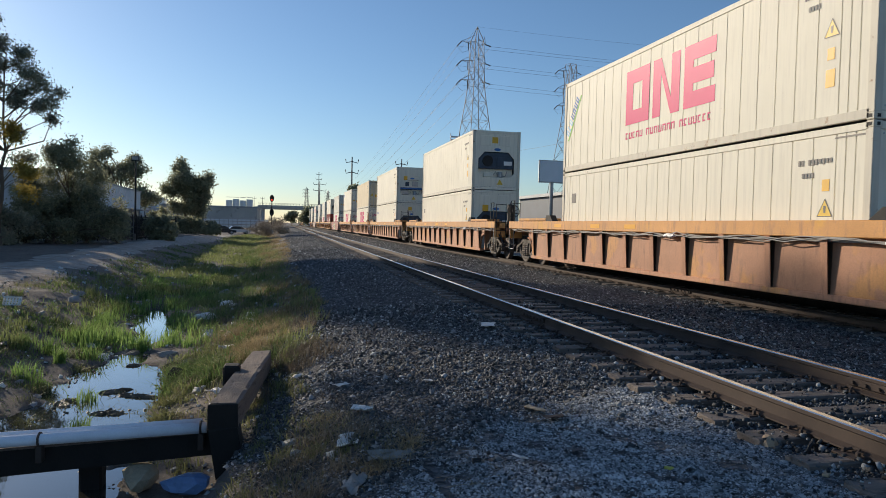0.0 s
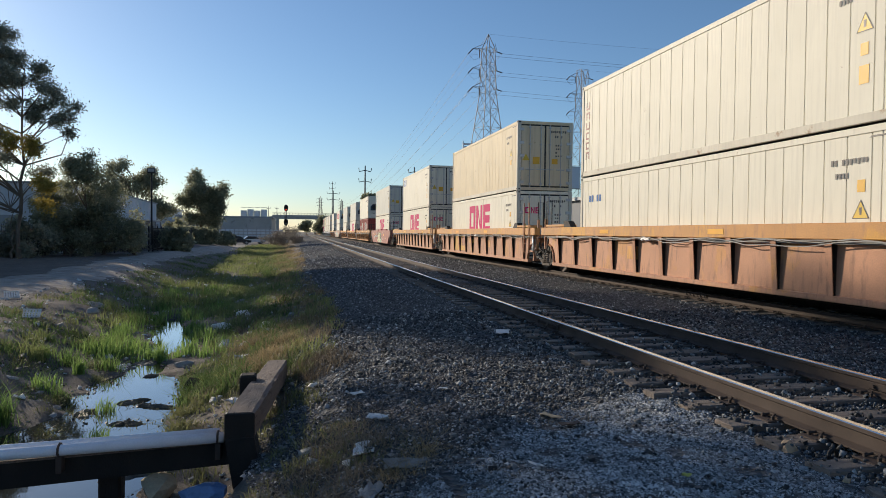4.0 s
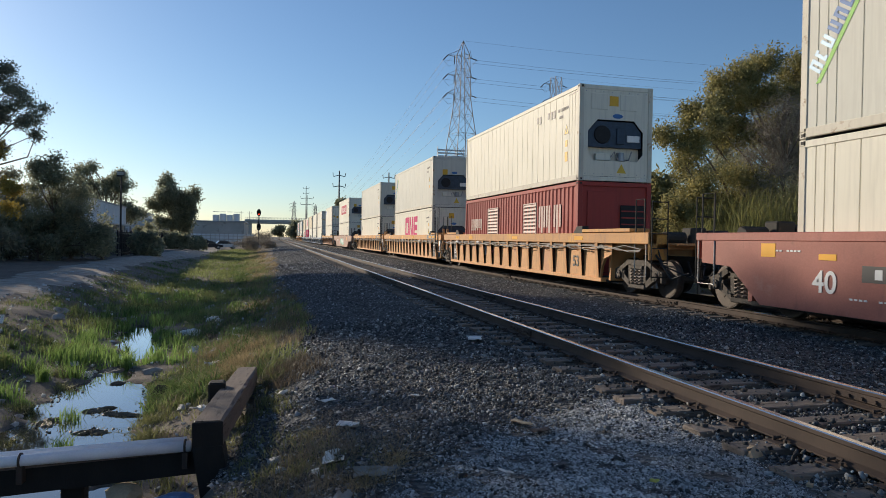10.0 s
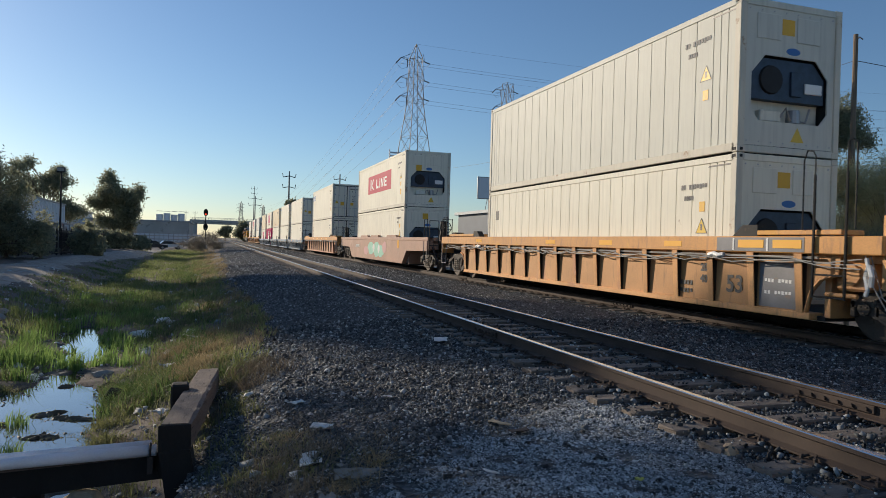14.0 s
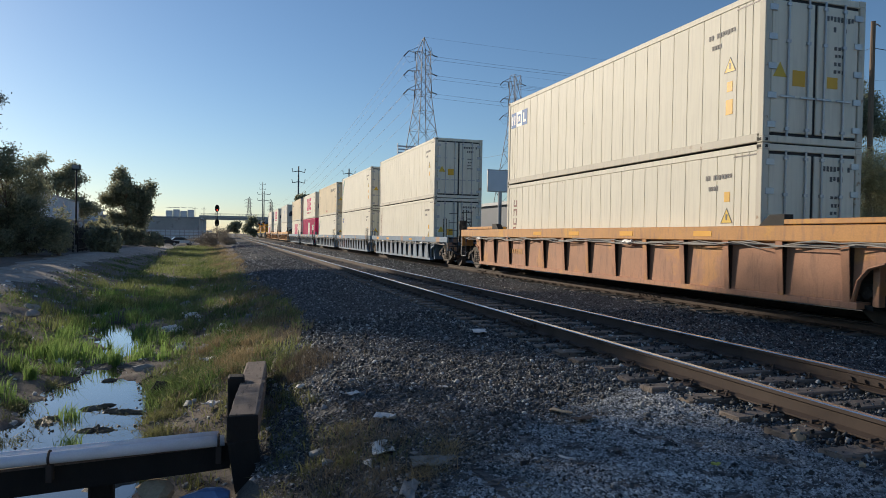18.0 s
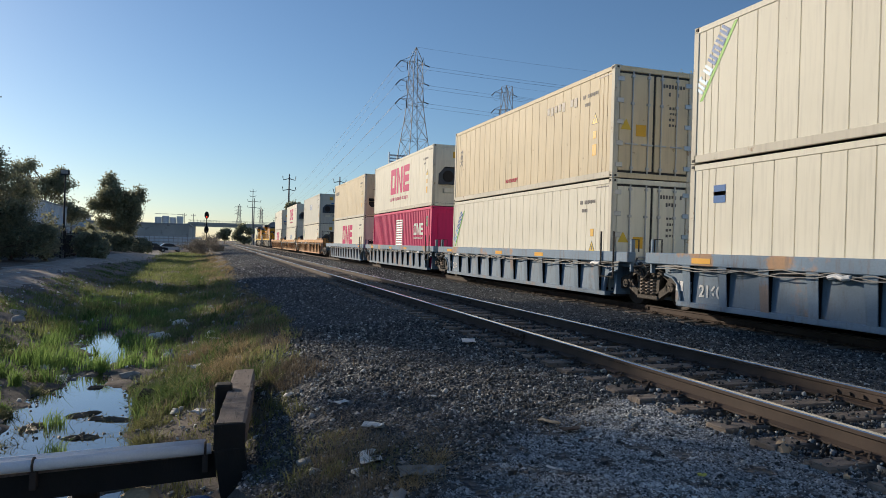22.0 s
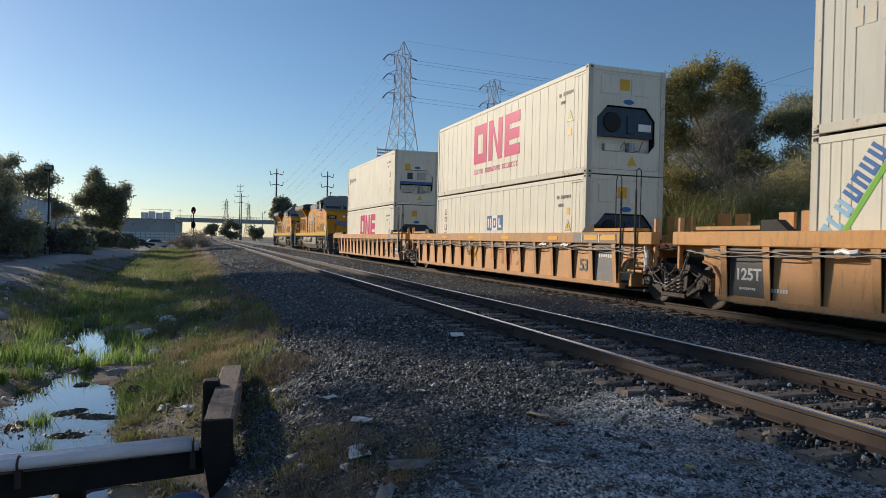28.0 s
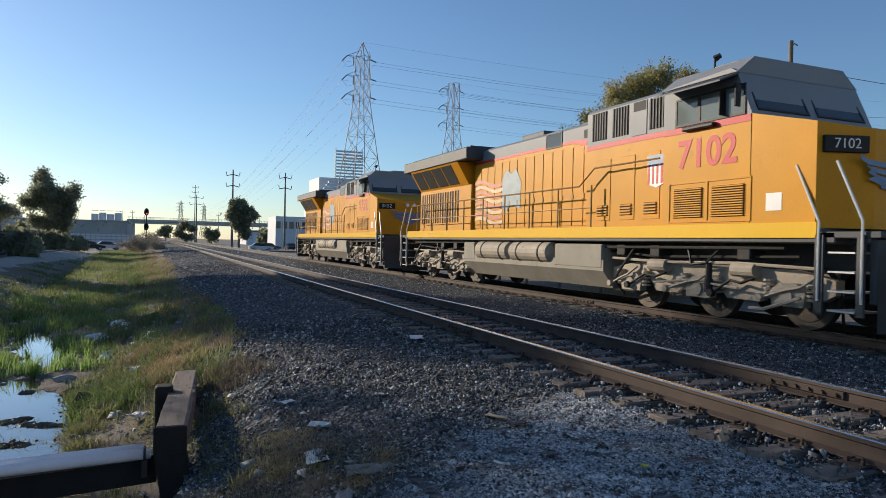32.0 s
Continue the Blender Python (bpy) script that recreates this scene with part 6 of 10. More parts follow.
part("frame", MB().box(-2.3, 2.3, -0.1, 0.1, 9.25, 9.38).box(-2.3, 2.3, -0.1, 0.1, 12.62, 12.75).box(-2.3, -2.22, -0.1, 0.1, 9.3, 12.7).box(2.22, 2.3, -0.1, 0.1, 9.3, 12.7), GREYSTEEL, bb)
part("column", MB().cyl((0, 0.3, 0), (0, 0.3, 9.3), 0.3, 0.3, 10), GREYSTEEL, bb)
bl = thing("depot_building", "long slate blue depot building with a flat roof", "building")
part("wall", MB().box(42, 96, 92, 120, -0.8, 6.6), DARKBLUE, bl)
part("roof", MB().box(41.4, 96.6, 91.4, 120.6, 6.6, 7.1), GREYROOF, bl)
for k in range(12):
    part("window", MB().box(44 + 4.2 * k, 46.6 + 4.2 * k, 91.9, 92.0, 2.5, 4.4), GLASS, bl)
bl = thing("cooling_plant", "white stepped industrial plant with stacked louvres", "industrial building")
part("wall", MB().box(24.5, 34, 160, 172, -0.8, 6.8), WHITEWALL, bl)
part("hall", MB().box(34.5, 42, 165, 178, -0.8, 11.4), WHITEWALL, bl)
part("tower_block", MB().box(37, 49, 172, 184, -0.8, 17.5), WHITEWALL, bl)
for z in np.arange(17.8, 25.0, 0.8):
    part("louvre", MB().box(41.0, 48.2, 171.4, 172.2, z, z + 0.36), WHITEWALL, bl)
for z in np.arange(11.6, 15.8, 0.8):
    part("louvre", MB().box(34.9 + 0.7 * (z - 11.6), 40.2, 164.4, 165.2, z, z + 0.36), WHITEWALL, bl)
for x in (41.0, 43.4, 45.8, 47.95):
    part("stack_frame", MB().box(x, x + 0.22, 171.9, 172.15, 12, 25.2), WHITEWALL, bl)
for k in range(6):
    part("window", MB().box(24.6 + 1.5 * k, 25.6 + 1.5 * k, 159.9, 160.0, 4, 5.6), GLASS, bl)
bl = thing("shed", "low pale shed beyond the level crossing", "building")
part("wall", MB().box(30, 44, 260, 280, -0.8, 4.2), WHITEWALL, bl)
part("roof", MB().box(29.5, 44.5, 259.5, 280.5, 4.2, 4.7), DARKBLUE, bl)
tree("street_tree", "umbrella shaped tree beside the far crossing", 13.2, 131, 8.4, [(-0.4, 0, 7.9, 1.5, 1.5, 0.8, 70), (1.4, 0, 6.6, 1.5, 1.4, 0.8, 60), (-1.0, 0, 6.4, 1.1, 1.1, 0.8, 40), (0.6, 0, 4.9, 1.5, 1.3, 0.9, 50), (0.9, 0, 3.2, 1.1, 1.0, 0.7, 24)], LEAF_DARK, 80, 0.25, 0.34, 0.16, 45, 0.36, fork=0.6)
for k, (x, y, h) in enumerate(((28, 200, 5), (33, 190, 6), (8.5, 250, 6.5), (18, 262, 5.5), (44, 210, 7), (3, 300, 6), (-22, 330, 6), (-60, 180, 8), (-75, 170, 9), (58, 150, 7), (70, 140, 8))):
    tree("street_tree", "distant dark rounded street tree", x, y, h, [(0, 0, h * 0.62, h * 0.42, h * 0.36, h * 0.34, 60)], LEAF_DARK, 90 + k, 0.2, 0.5, 0.26, 40, 0.5, limbs=6)
paving = tagged(part("yard_paving", MB().box(13.5, 60, 125, 380, -0.85, -0.62), ASPHALT), "pale paved yard beyond the crossing", "paving", kind="structure")

CAR_COLS = [surface("car_paint_dark", (0.03, 0.035, 0.045), 0.25, 0.3, 0.05, 1, 30, 0.0), surface("car_paint_white", (0.7, 0.7, 0.7), 0.25, 0, 0.05, 1, 30, 0.0), surface("car_paint_grey", (0.2, 0.21, 0.22), 0.25, 0.4, 0.05, 1, 30, 0.0)]


def parked_car(x, y, yaw, col, label):
    c = thing("parked_car", label, "car", pose(x, y, float(ground_z(x, y)), 0, 0, yaw), group="parked cars")
    part("body", MB().prism([(-2.2, 0.35), (2.2, 0.35), (2.25, 0.75), (1.2, 0.9), (-1.9, 0.95), (-2.25, 0.8)], "y", -0.86, 0.86), col, c)
    part("cabin", MB().prism([(-1.75, 0.93), (1.15, 0.9), (0.45, 1.42), (-1.1, 1.45)], "y", -0.76, 0.76), GLASS, c)
    part("roof", MB().box(-1.05, 0.42, -0.7, 0.7, 1.44, 1.48, 0.02), col, c)
    for px in (-1.4, 1.4):
        for py in (-0.86, 0.7):
            w = part("wheel", MB().cyl((px, py, 0.33), (px, py + 0.16, 0.33), 0.33, 0.33, 14), RUBBER, c)
            part("rim", MB().cyl((px, py - 0.01 if py < 0 else py + 0.165, 0.33), (px, py + 0.02 if py < 0 else py + 0.17, 0.33), 0.2, 0.2, 10), GREYSTEEL, w)


for k, (x, y, a) in enumerate(((-11.0, 128, 10), (-8.8, 134, 15), (-12.8, 140, 5), (-9.6, 146, 0), (17.5, 133, 0), (20, 140, 10), (24, 138, 90))):
    parked_car(x, y, a, CAR_COLS[k % 3], ("dark", "white", "grey")[k % 3] + " parked car in the yard beside the tracks")
yf = thing("yard_fence", "pale metal yard fence by the warehouse", "fence")
for k in range(18):
    part("post", MB().box(-19 + 0.9 * k, -18.9 + 0.9 * k, 150, 150.1, -0.6, 1.8), GREYSTEEL, yf)
part("panel", MB().box(-19, -3.6, 150.1, 150.13, 0.0, 0.5).box(-19, -3.6, 150.1, 150.13, 0.7, 1.2).box(-19, -3.6, 150.1, 150.13, 1.35, 1.7), WHITEWALL, yf)

# ---- the train ----
SPEED = 11.68  # metres a second, towards -y
CREAM = paint("cream_white_container_paint", (0.76, 0.73, 0.615))
BEIGE = paint("aged_beige_container_paint", (0.66, 0.56, 0.385), rust=(0.3, 0.2, 0.11), rust_at=0.64, var=0.12)
RUSTY_EDGE = paint("rust_bitten_cream_edge_paint", (0.62, 0.585, 0.49), rust=(0.34, 0.22, 0.13), rust_at=0.6, var=0.16)
GREYWHITE = paint("grey_white_container_paint", (0.6, 0.6, 0.535), rust_at=0.7)
# Brown for rib webs: grime, with the web's shade put into the colour.
WEB_SHADE_GRIME = surface("shaded_grimy_web_steel", (0.09, 0.055, 0.035), 0.85, 0, 0.4, 3, 30, 0.3, 0.006)
REDBOX = paint("brick_red_container_paint", (0.36, 0.055, 0.045))
MAGENTABOX = paint("magenta_container_paint", (0.72, 0.028, 0.16))
MAGENTA = surface("magenta_logo_paint", (0.62, 0.015, 0.15), 0.45, 0, 0.06, 2, 40, 0.0)
LOGO_RED = surface("crimson_logo_paint", (0.5, 0.03, 0.06), 0.45, 0, 0.08, 2, 40, 0.0)
LOGO_BLUE = surface("blue_logo_paint", (0.06, 0.17, 0.42), 0.45, 0, 0.08, 2, 40, 0.0)
LOGO_SKY = surface("pale_blue_logo_paint", (0.2, 0.45, 0.68), 0.45, 0, 0.08, 2, 40, 0.0)
LOGO_GREEN = surface("green_logo_paint", (0.2, 0.5, 0.07), 0.45, 0, 0.08, 2, 40, 0.0)
LOGO_WHITE = surface("white_logo_paint", (0.78, 0.78, 0.76), 0.45, 0, 0.05, 2, 40, 0.0)
LOGO_BROWN = surface("maroon_mark_paint", (0.2, 0.06, 0.05), 0.5, 0, 0.08, 2, 40, 0.0)
MARK_DARK = surface("dark_mark_paint", (0.09, 0.085, 0.08), 0.5, 0, 0.1, 2, 40, 0.0)
YELLOW = surface("yellow_caution_sticker", (0.72, 0.4, 0.02), 0.5, 0, 0.08, 4, 40, 0.0)
TRIANGLE_Y = surface("yellow_warning_triangle", (0.68, 0.46, 0.04), 0.5, 0, 0.06, 4, 40, 0.0)
UNIT_DARK = surface("dark_blue_machinery", (0.026, 0.045, 0.075), 0.5, 0.2, 0.4, 6, 40, 0.2, 0.01)
UNIT_BLACK = surface("black_machinery_cavity", (0.012, 0.012, 0.013), 0.7, 0.1, 0.4, 6, 40, 0.2, 0.01)
GASKET = surface("black_door_gasket", (0.02, 0.02, 0.022), 0.7, 0, 0.2, 6, 40, 0.1, 0.004)
DOORSTEEL = surface("galvanised_lock_rod", (0.45, 0.46, 0.47), 0.45, 0.7, 0.15, 6, 40, 0.1, 0.003)

for m_ in (MAGENTA, LOGO_RED, LOGO_BLUE, LOGO_GREEN):
    m_.node_tree.nodes["Principled BSDF"].inputs["Specular IOR Level"].default_value = 0.15
HL, HW, HH = 6.096, 1.219, 2.896


def ribbed_side(x, seams, groove, depth, z0, z1, corrugated=False):
    """A side wall whose face runs along y, with seams or deep corrugation."""
    s = -1 if x < 0 else 1
    pts = []
    y = -HL + 0.16
    if corrugated:
        while y < HL - 0.3:
            pts += [(x, y), (x, y + 0.1), (x - s * depth, y + 0.16), (x - s * depth, y + 0.25)]
            y += 0.305
        pts += [(x, HL - 0.16)]
    else:
        n = int(round((2 * HL - 0.32 - 1.2) / seams))
        w = (2 * HL - 0.32 - 1.2) / n
        cuts = [0.2, 0.4, 0.6] + [0.6 + w * k for k in range(1, n)] + [2 * HL - 0.92, 2 * HL - 0.72, 2 * HL - 0.52]
        at = 0.0
        for c in cuts:
            pts += [(x, y + at), (x, y + c - groove), (x - s * depth, y + c - groove * 0.8), (x - s * depth, y + c - groove * 0.2)]
            at = c
        pts += [(x, y + at)]
        pts += [(x, HL - 0.16)]
    vs = [(a, b, z0) for a, b in pts] + [(a, b, z1) for a, b in pts]
    n = len(pts)
    fs = [[i, i + n, i + 1 + n, i + 1] if s < 0 else [i, i + 1, i + 1 + n, i + n] for i in range(n - 1)]
    inner = x - s * 0.07
    vs += [(inner, -HL + 0.1, z0), (inner, HL - 0.1, z0), (inner, HL - 0.1, z1), (inner, -HL + 0.1, z1)]
    m = 2 * n
    fs.append([m, m + 1, m + 2, m + 3] if s < 0 else [m + 3, m + 2, m + 1, m])
    fs.append([n - 1, 2 * n - 1, m + 2, m + 1])
    fs.append([0, m, m + 3, n])
    return MB().add(vs, fs)


BOX_CACHE = {}


def box_meshes(col, corr):
    key = (col.name, corr)
    if key in BOX_CACHE:
        return BOX_CACHE[key]
    d = {}
    d["side_wall"] = [mesh_of("side_wall", ribbed_side(s * (HW - 0.018), 0.52, 0.024, 0.022 if not corr else 0.032, 0.17, HH - 0.13, corr), col) for s in (-1, 1)]
    d["roof"] = mesh_of("roof", MB().box(-HW + 0.06, HW - 0.06, -HL + 0.1, HL - 0.1, HH - 0.09, HH - 0.03, 0.01), col)
    d["floor"] = mesh_of("floor", MB().box(-HW + 0.05, HW - 0.05, -HL + 0.1, HL - 0.1, 0.03, 0.16), BLACK)
    d["top_rail"] = mesh_of("top_rail", MB().box(-0.035, 0.035, -HL + 0.1, HL - 0.1, HH - 0.14, HH - 0.02, 0.008), col)
    d["bottom_rail"] = mesh_of("bottom_rail", MB().box(-0.035, 0.035, -HL + 0.1, HL - 0.1, 0.02, 0.18, 0.008), col if corr else RUSTY_EDGE)
    d["corner_post"] = mesh_of("corner_post", MB().box(-0.075, 0.075, -0.08, 0.08, 0.11, HH - 0.11, 0.012), col if corr else RUSTY_EDGE)
    cast = MB().box(-0.089, 0.089, -0.081, 0.081, -0.059, 0.059, 0.012)
    d["corner_casting"] = mesh_of("corner_casting", cast.box(-0.094, -0.087, -0.04, 0.04, -0.028, 0.028, 0.003, 1).box(-0.032, 0.032, -0.086, -0.079, -0.028, 0.028, 0.003, 1), [col if corr else RUSTY_EDGE, UNIT_BLACK])
    d["header"] = mesh_of("header", MB().box(-HW + 0.14, HW - 0.14, -0.06, 0.06, -0.065, 0.065, 0.01), col)
    d["end_wall"] = mesh_of("end_wall", MB().box(-HW + 0.13, HW - 0.13, -0.03, 0.03, 0.15, HH - 0.14), col)
    BOX_CACHE[key] = d
    return d


def text_mesh(name, s, size, mat, bold=0.0):
    cu = bpy.data.curves.new(name, "FONT")
    cu.body, cu.size, cu.extrude, cu.align_x, cu.align_y = s, size, 0.002, "CENTER", "CENTER"
    cu.offset = bold
    ob = bpy.data.objects.new(name, cu)
    me = bpy.data.meshes.new_from_object(ob)
    bpy.data.objects.remove(ob)
    bpy.data.curves.remove(cu)
    me.name = name
    me.materials.append(mat)
    return me


def side_m(x, y, z, up=0):
    """Pose for writing on a face that looks to -x; its words run towards -y."""
    return Matrix.Translation((x, y, z)) @ Euler((radians(90), 0, radians(-90))).to_matrix().to_4x4() @ pose(0, 0, 0, 0, 0, up)


def end_m(x, y, z):
    """Pose for writing on a face that looks to -y."""
    return Matrix.Translation((x, y, z)) @ Euler((radians(90), 0, 0)).to_matrix().to_4x4()


def flat(polys, t=0.004):
    """Thin raised shapes in the xy plane."""
    mb = MB()
    for p in polys:
        mb.prism(p, "z", 0, t)
    return mb


def rect(x0, x1, y0, y1):
    return [(x0, y0), (x1, y0), (x1, y1), (x0, y1)]


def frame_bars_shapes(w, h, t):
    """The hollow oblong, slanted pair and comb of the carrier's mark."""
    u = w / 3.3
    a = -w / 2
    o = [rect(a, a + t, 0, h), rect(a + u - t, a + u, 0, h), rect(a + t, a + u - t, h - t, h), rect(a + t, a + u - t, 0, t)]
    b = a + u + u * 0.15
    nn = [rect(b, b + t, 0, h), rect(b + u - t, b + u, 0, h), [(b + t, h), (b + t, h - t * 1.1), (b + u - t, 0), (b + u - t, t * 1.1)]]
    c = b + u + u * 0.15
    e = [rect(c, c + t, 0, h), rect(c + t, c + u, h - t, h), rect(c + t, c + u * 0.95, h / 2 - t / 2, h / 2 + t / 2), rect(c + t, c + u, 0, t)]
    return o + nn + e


def bars(w, h, n, seed, gap=0.35):
    """Unreadable lettering as a row of plain bars."""
    r = random.Random(seed)
    out, x = [], -w / 2
    step = w / n
    for k in range(n):
        if r.random() > 0.12:
            out.append(rect(x, x + step * (1 - gap), 0 if r.random() > 0.3 else h * 0.2, h))
        x += step
    return out


def glyph_boxes(w, h, n, seed, t=0.034):
    """Small brand lettering as a row of plain broken outlines."""
    r = random.Random(seed)
    out, step = [], w / n
    for k in range(n):
        a, b = -w / 2 + k * step, -w / 2 + (k + 0.74) * step
        sides = [rect(a, a + t, 0, h), rect(b - t, b, 0, h), rect(a + t, b - t, h - t, h), rect(a + t, b - t, 0, t)]
        sides.pop(r.randrange(1, 4))
        out += sides
    return out


M_ = {}


def cached(key, make):
    if key not in M_:
        M_[key] = make()
    return M_[key]


C_FADEDRED = surface("sun_faded_red_paint", (0.5, 0.15, 0.08), 0.7, 0, 0.25, 4, 40, 0.05, 0.002, stain=(0.6, 0.3, 0.1), stain_at=0.5)
CHALK_PINK = surface("pink_spray_paint", (0.5, 0.16, 0.3), 0.7, 0, 0.2, 6, 40, 0.0)
LETTER_GREY = surface("weathered_grey_lettering", (0.16, 0.15, 0.14), 0.6, 0, 0.3, 6, 50, 0.0)


def logo(box, kind, x=-HW + 0.0155):
    """kind: (what, y, z, size...) on the face that looks to -x."""
    what, y, z = kind[:3]
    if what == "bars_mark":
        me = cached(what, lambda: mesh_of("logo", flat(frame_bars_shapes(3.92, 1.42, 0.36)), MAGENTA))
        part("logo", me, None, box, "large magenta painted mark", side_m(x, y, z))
    elif what == "bars_mark_small":
        me = cached(what, lambda: mesh_of("logo", flat(frame_bars_shapes(1.62, 0.58, 0.12)), LOGO_WHITE))
        part("logo", me, None, box, "white painted mark", side_m(x, y, z))
        part("caption", cached("white_caption", lambda: mesh_of("caption", flat(glyph_boxes(1.6, 0.1, 14, 5, 0.018)), LOGO_WHITE)), None, box, "row of white lettering", side_m(x, y, z - 0.2))
    elif what == "caption":
        for i, (w, at) in enumerate(((0.92, 1.47), (1.34, 0.19), (1.26, -1.27))):
            me = cached((what, i), lambda: mesh_of("caption", flat(glyph_boxes(w, 0.17, (5, 7, 7)[i], 4 + i)), MAGENTA))
            part("caption", me, None, box, "row of magenta lettering", side_m(x, y + at, z + 0.02))
    elif what == "red_panel":
        p = part("logo_panel", mesh_of("logo_panel", flat([rect(-3.0, 3.0, 0, 1.1)]), LOGO_RED), None, box, "crimson name panel", side_m(x, y, z))
        part("lettering", mesh_of("lettering", flat([rect(-2.3, -2.1, 0.22, 0.88), [(-2.05, 0.5), (-1.6, 0.88), (-1.4, 0.88), (-1.85, 0.5), (-1.3, 0.22), (-1.55, 0.22)], rect(-0.7, -0.5, 0.25, 0.8), rect(-0.5, -0.1, 0.25, 0.38), rect(0.15, 0.32, 0.25, 0.8), rect(0.55, 0.7, 0.25, 0.8), rect(1.0, 1.15, 0.25, 0.8), [(0.7, 0.8), (0.7, 0.62), (1.0, 0.25), (1.0, 0.42)], rect(1.4, 1.55, 0.25, 0.8), rect(1.55, 1.95, 0.25, 0.36), rect(1.55, 1.9, 0.47, 0.58), rect(1.55, 1.95, 0.69, 0.8)], 0.006), LOGO_WHITE), None, p)
    elif what == "tri_blocks":
        p = part("logo", cached(what, lambda: mesh_of("logo", flat([rect(-0.66, -0.24, 0, 0.52), rect(0.24, 0.66, 0, 0.52)]), LOGO_BLUE)), None, box, "blue and white block mark", side_m(x, y, z))
        part("logo_block", cached("tri_mid", lambda: mesh_of("logo_block", flat([rect(-0.23, 0.23, 0, 0.52)], 0.003), LOGO_WHITE)), None, p)
        part("logo_mark", cached("tri_in", lambda: mesh_of("logo_mark", flat([rect(-0.58, -0.5, 0.1, 0.42), rect(-0.4, -0.32, 0.1, 0.42), rect(0.34, 0.42, 0.1, 0.42), rect(0.42, 0.56, 0.1, 0.18)], 0.006), LOGO_WHITE)), None, p)
        part("logo_ring", cached("tri_o", lambda: mesh_of("logo_ring", flat([rect(-0.13, -0.06, 0.1, 0.42), rect(0.06, 0.13, 0.1, 0.42), rect(-0.06, 0.06, 0.1, 0.17), rect(-0.06, 0.06, 0.35, 0.42)], 0.006), LOGO_BLUE)), None, p)
    elif what == "slash":
        s = kind[3] if len(kind) > 3 else 1.0
        p = part("logo_stripe", cached(("slash", s), lambda: mesh_of("logo_stripe", flat([[(-0.7 * s, 0), (-0.58 * s, 0), (0.7 * s, 1.9 * s), (0.58 * s, 1.9 * s)]]), LOGO_GREEN)), None, box, "green and blue diagonal mark", side_m(x, y, z))
        c, d = math.cos(0.977), math.sin(0.977)
        for n_, at, mat in ((3, -0.62, LOGO_SKY), (4, 0.36, LOGO_BLUE)):
            row = [[(c * (u + at) - d * (v + 0.1) + 0.05, d * (u + at) + c * (v + 0.1) + 0.98) for u, v in g] for g in glyph_boxes(0.27 * n_, 0.36, n_, 7 + n_, 0.075)]
            part("lettering", cached(("slashb", s, n_), lambda: mesh_of("lettering", flat([[(u * s, v * s) for u, v in g] for g in row]), mat)), None, p)
    elif what == "column":
        part("lettering", cached("column", lambda: mesh_of("lettering", flat([[(a, b + 0.31 * k) for a, b in g] for k in range(6) for g in glyph_boxes(0.34, 0.23, 1, 20 + k, 0.05)]), LOGO_BROWN)), None, box, "column of maroon lettering", side_m(x, y, z))
    elif what == "small_bars":
        w, h, nn, mat = kind[3:7]
        part("lettering", mesh_of("lettering", flat(bars(w, h, nn, int(abs(y) * 10 + z * 7))), mat), None, box, "", side_m(x - 0.003, y, z))
    elif what == "faded_mark":
        part("painted_mark", mesh_of("painted_mark", flat([rect(-1.0, 0.12, 0.36, 0.5), rect(-0.78, -0.6, 0, 0.358), rect(-0.2, -0.02, 0, 0.358), [(0.3, 0), (0.5, 0), (1.0, 0.5), (0.8, 0.5)], [(0.3, 0.5), (0.5, 0.5), (0.6, 0.36), (0.5, 0.28)], [(0.8, 0), (1.0, 0), (0.76, 0.22), (0.68, 0.12)]], 0.003), C_FADEDRED), None, box, "faded red painted mark", side_m(x, y, z))
    elif what == "cross":
        part("chalk_cross", mesh_of("chalk_cross", flat([[(-0.3, 0), (-0.22, 0), (0.3, 0.3), (0.22, 0.3)], [(-0.3, 0.3), (-0.22, 0.3), (-0.02, 0.17), (-0.06, 0.14)], [(0.22, 0), (0.3, 0), (0.06, 0.14), (0.02, 0.11)]], 0.003), CHALK_PINK), None, box, "pink sprayed cross", side_m(x, y, z))
    elif what == "block":
        w, h, mat = kind[3:6]
        part("sticker", mesh_of("sticker", flat([rect(-w / 2, w / 2, 0, h)]), mat), None, box, "", side_m(x, y, z))
    elif what == "sign":
        w, h, mat = kind[3:6]
        part("sticker", mesh_of("sticker", flat([rect(-w / 2, w / 2, 0, h)], 0.008), mat), None, box, "", side_m(x, y, z))
    elif what == "words":
        part("lettering", text_mesh("lettering", kind[3], kind[4], kind[5], 0.008), None, box, "", side_m(x - 0.007, y, z, kind[6] if len(kind) > 6 else 0))
    elif what == "louvre":
        w, h = kind[3], kind[4]
        fr = part("louvre_frame", MB().box(-0.02, 0.012, -w / 2, w / 2, 0, 0.04).box(-0.02, 0.012, -w / 2, w / 2, h - 0.04, h).box(-0.02, 0.012, -w / 2, -w / 2 + 0.04, 0.04, h - 0.04).box(-0.02, 0.012, w / 2 - 0.04, w / 2, 0.04, h - 0.04), kind[5], box, "", Matrix.Translation((x, y, z)))
        part("louvre_dark", MB().box(0.004, 0.01, -w / 2 + 0.05, w / 2 - 0.05, 0.05, h - 0.05), UNIT_BLACK, fr)
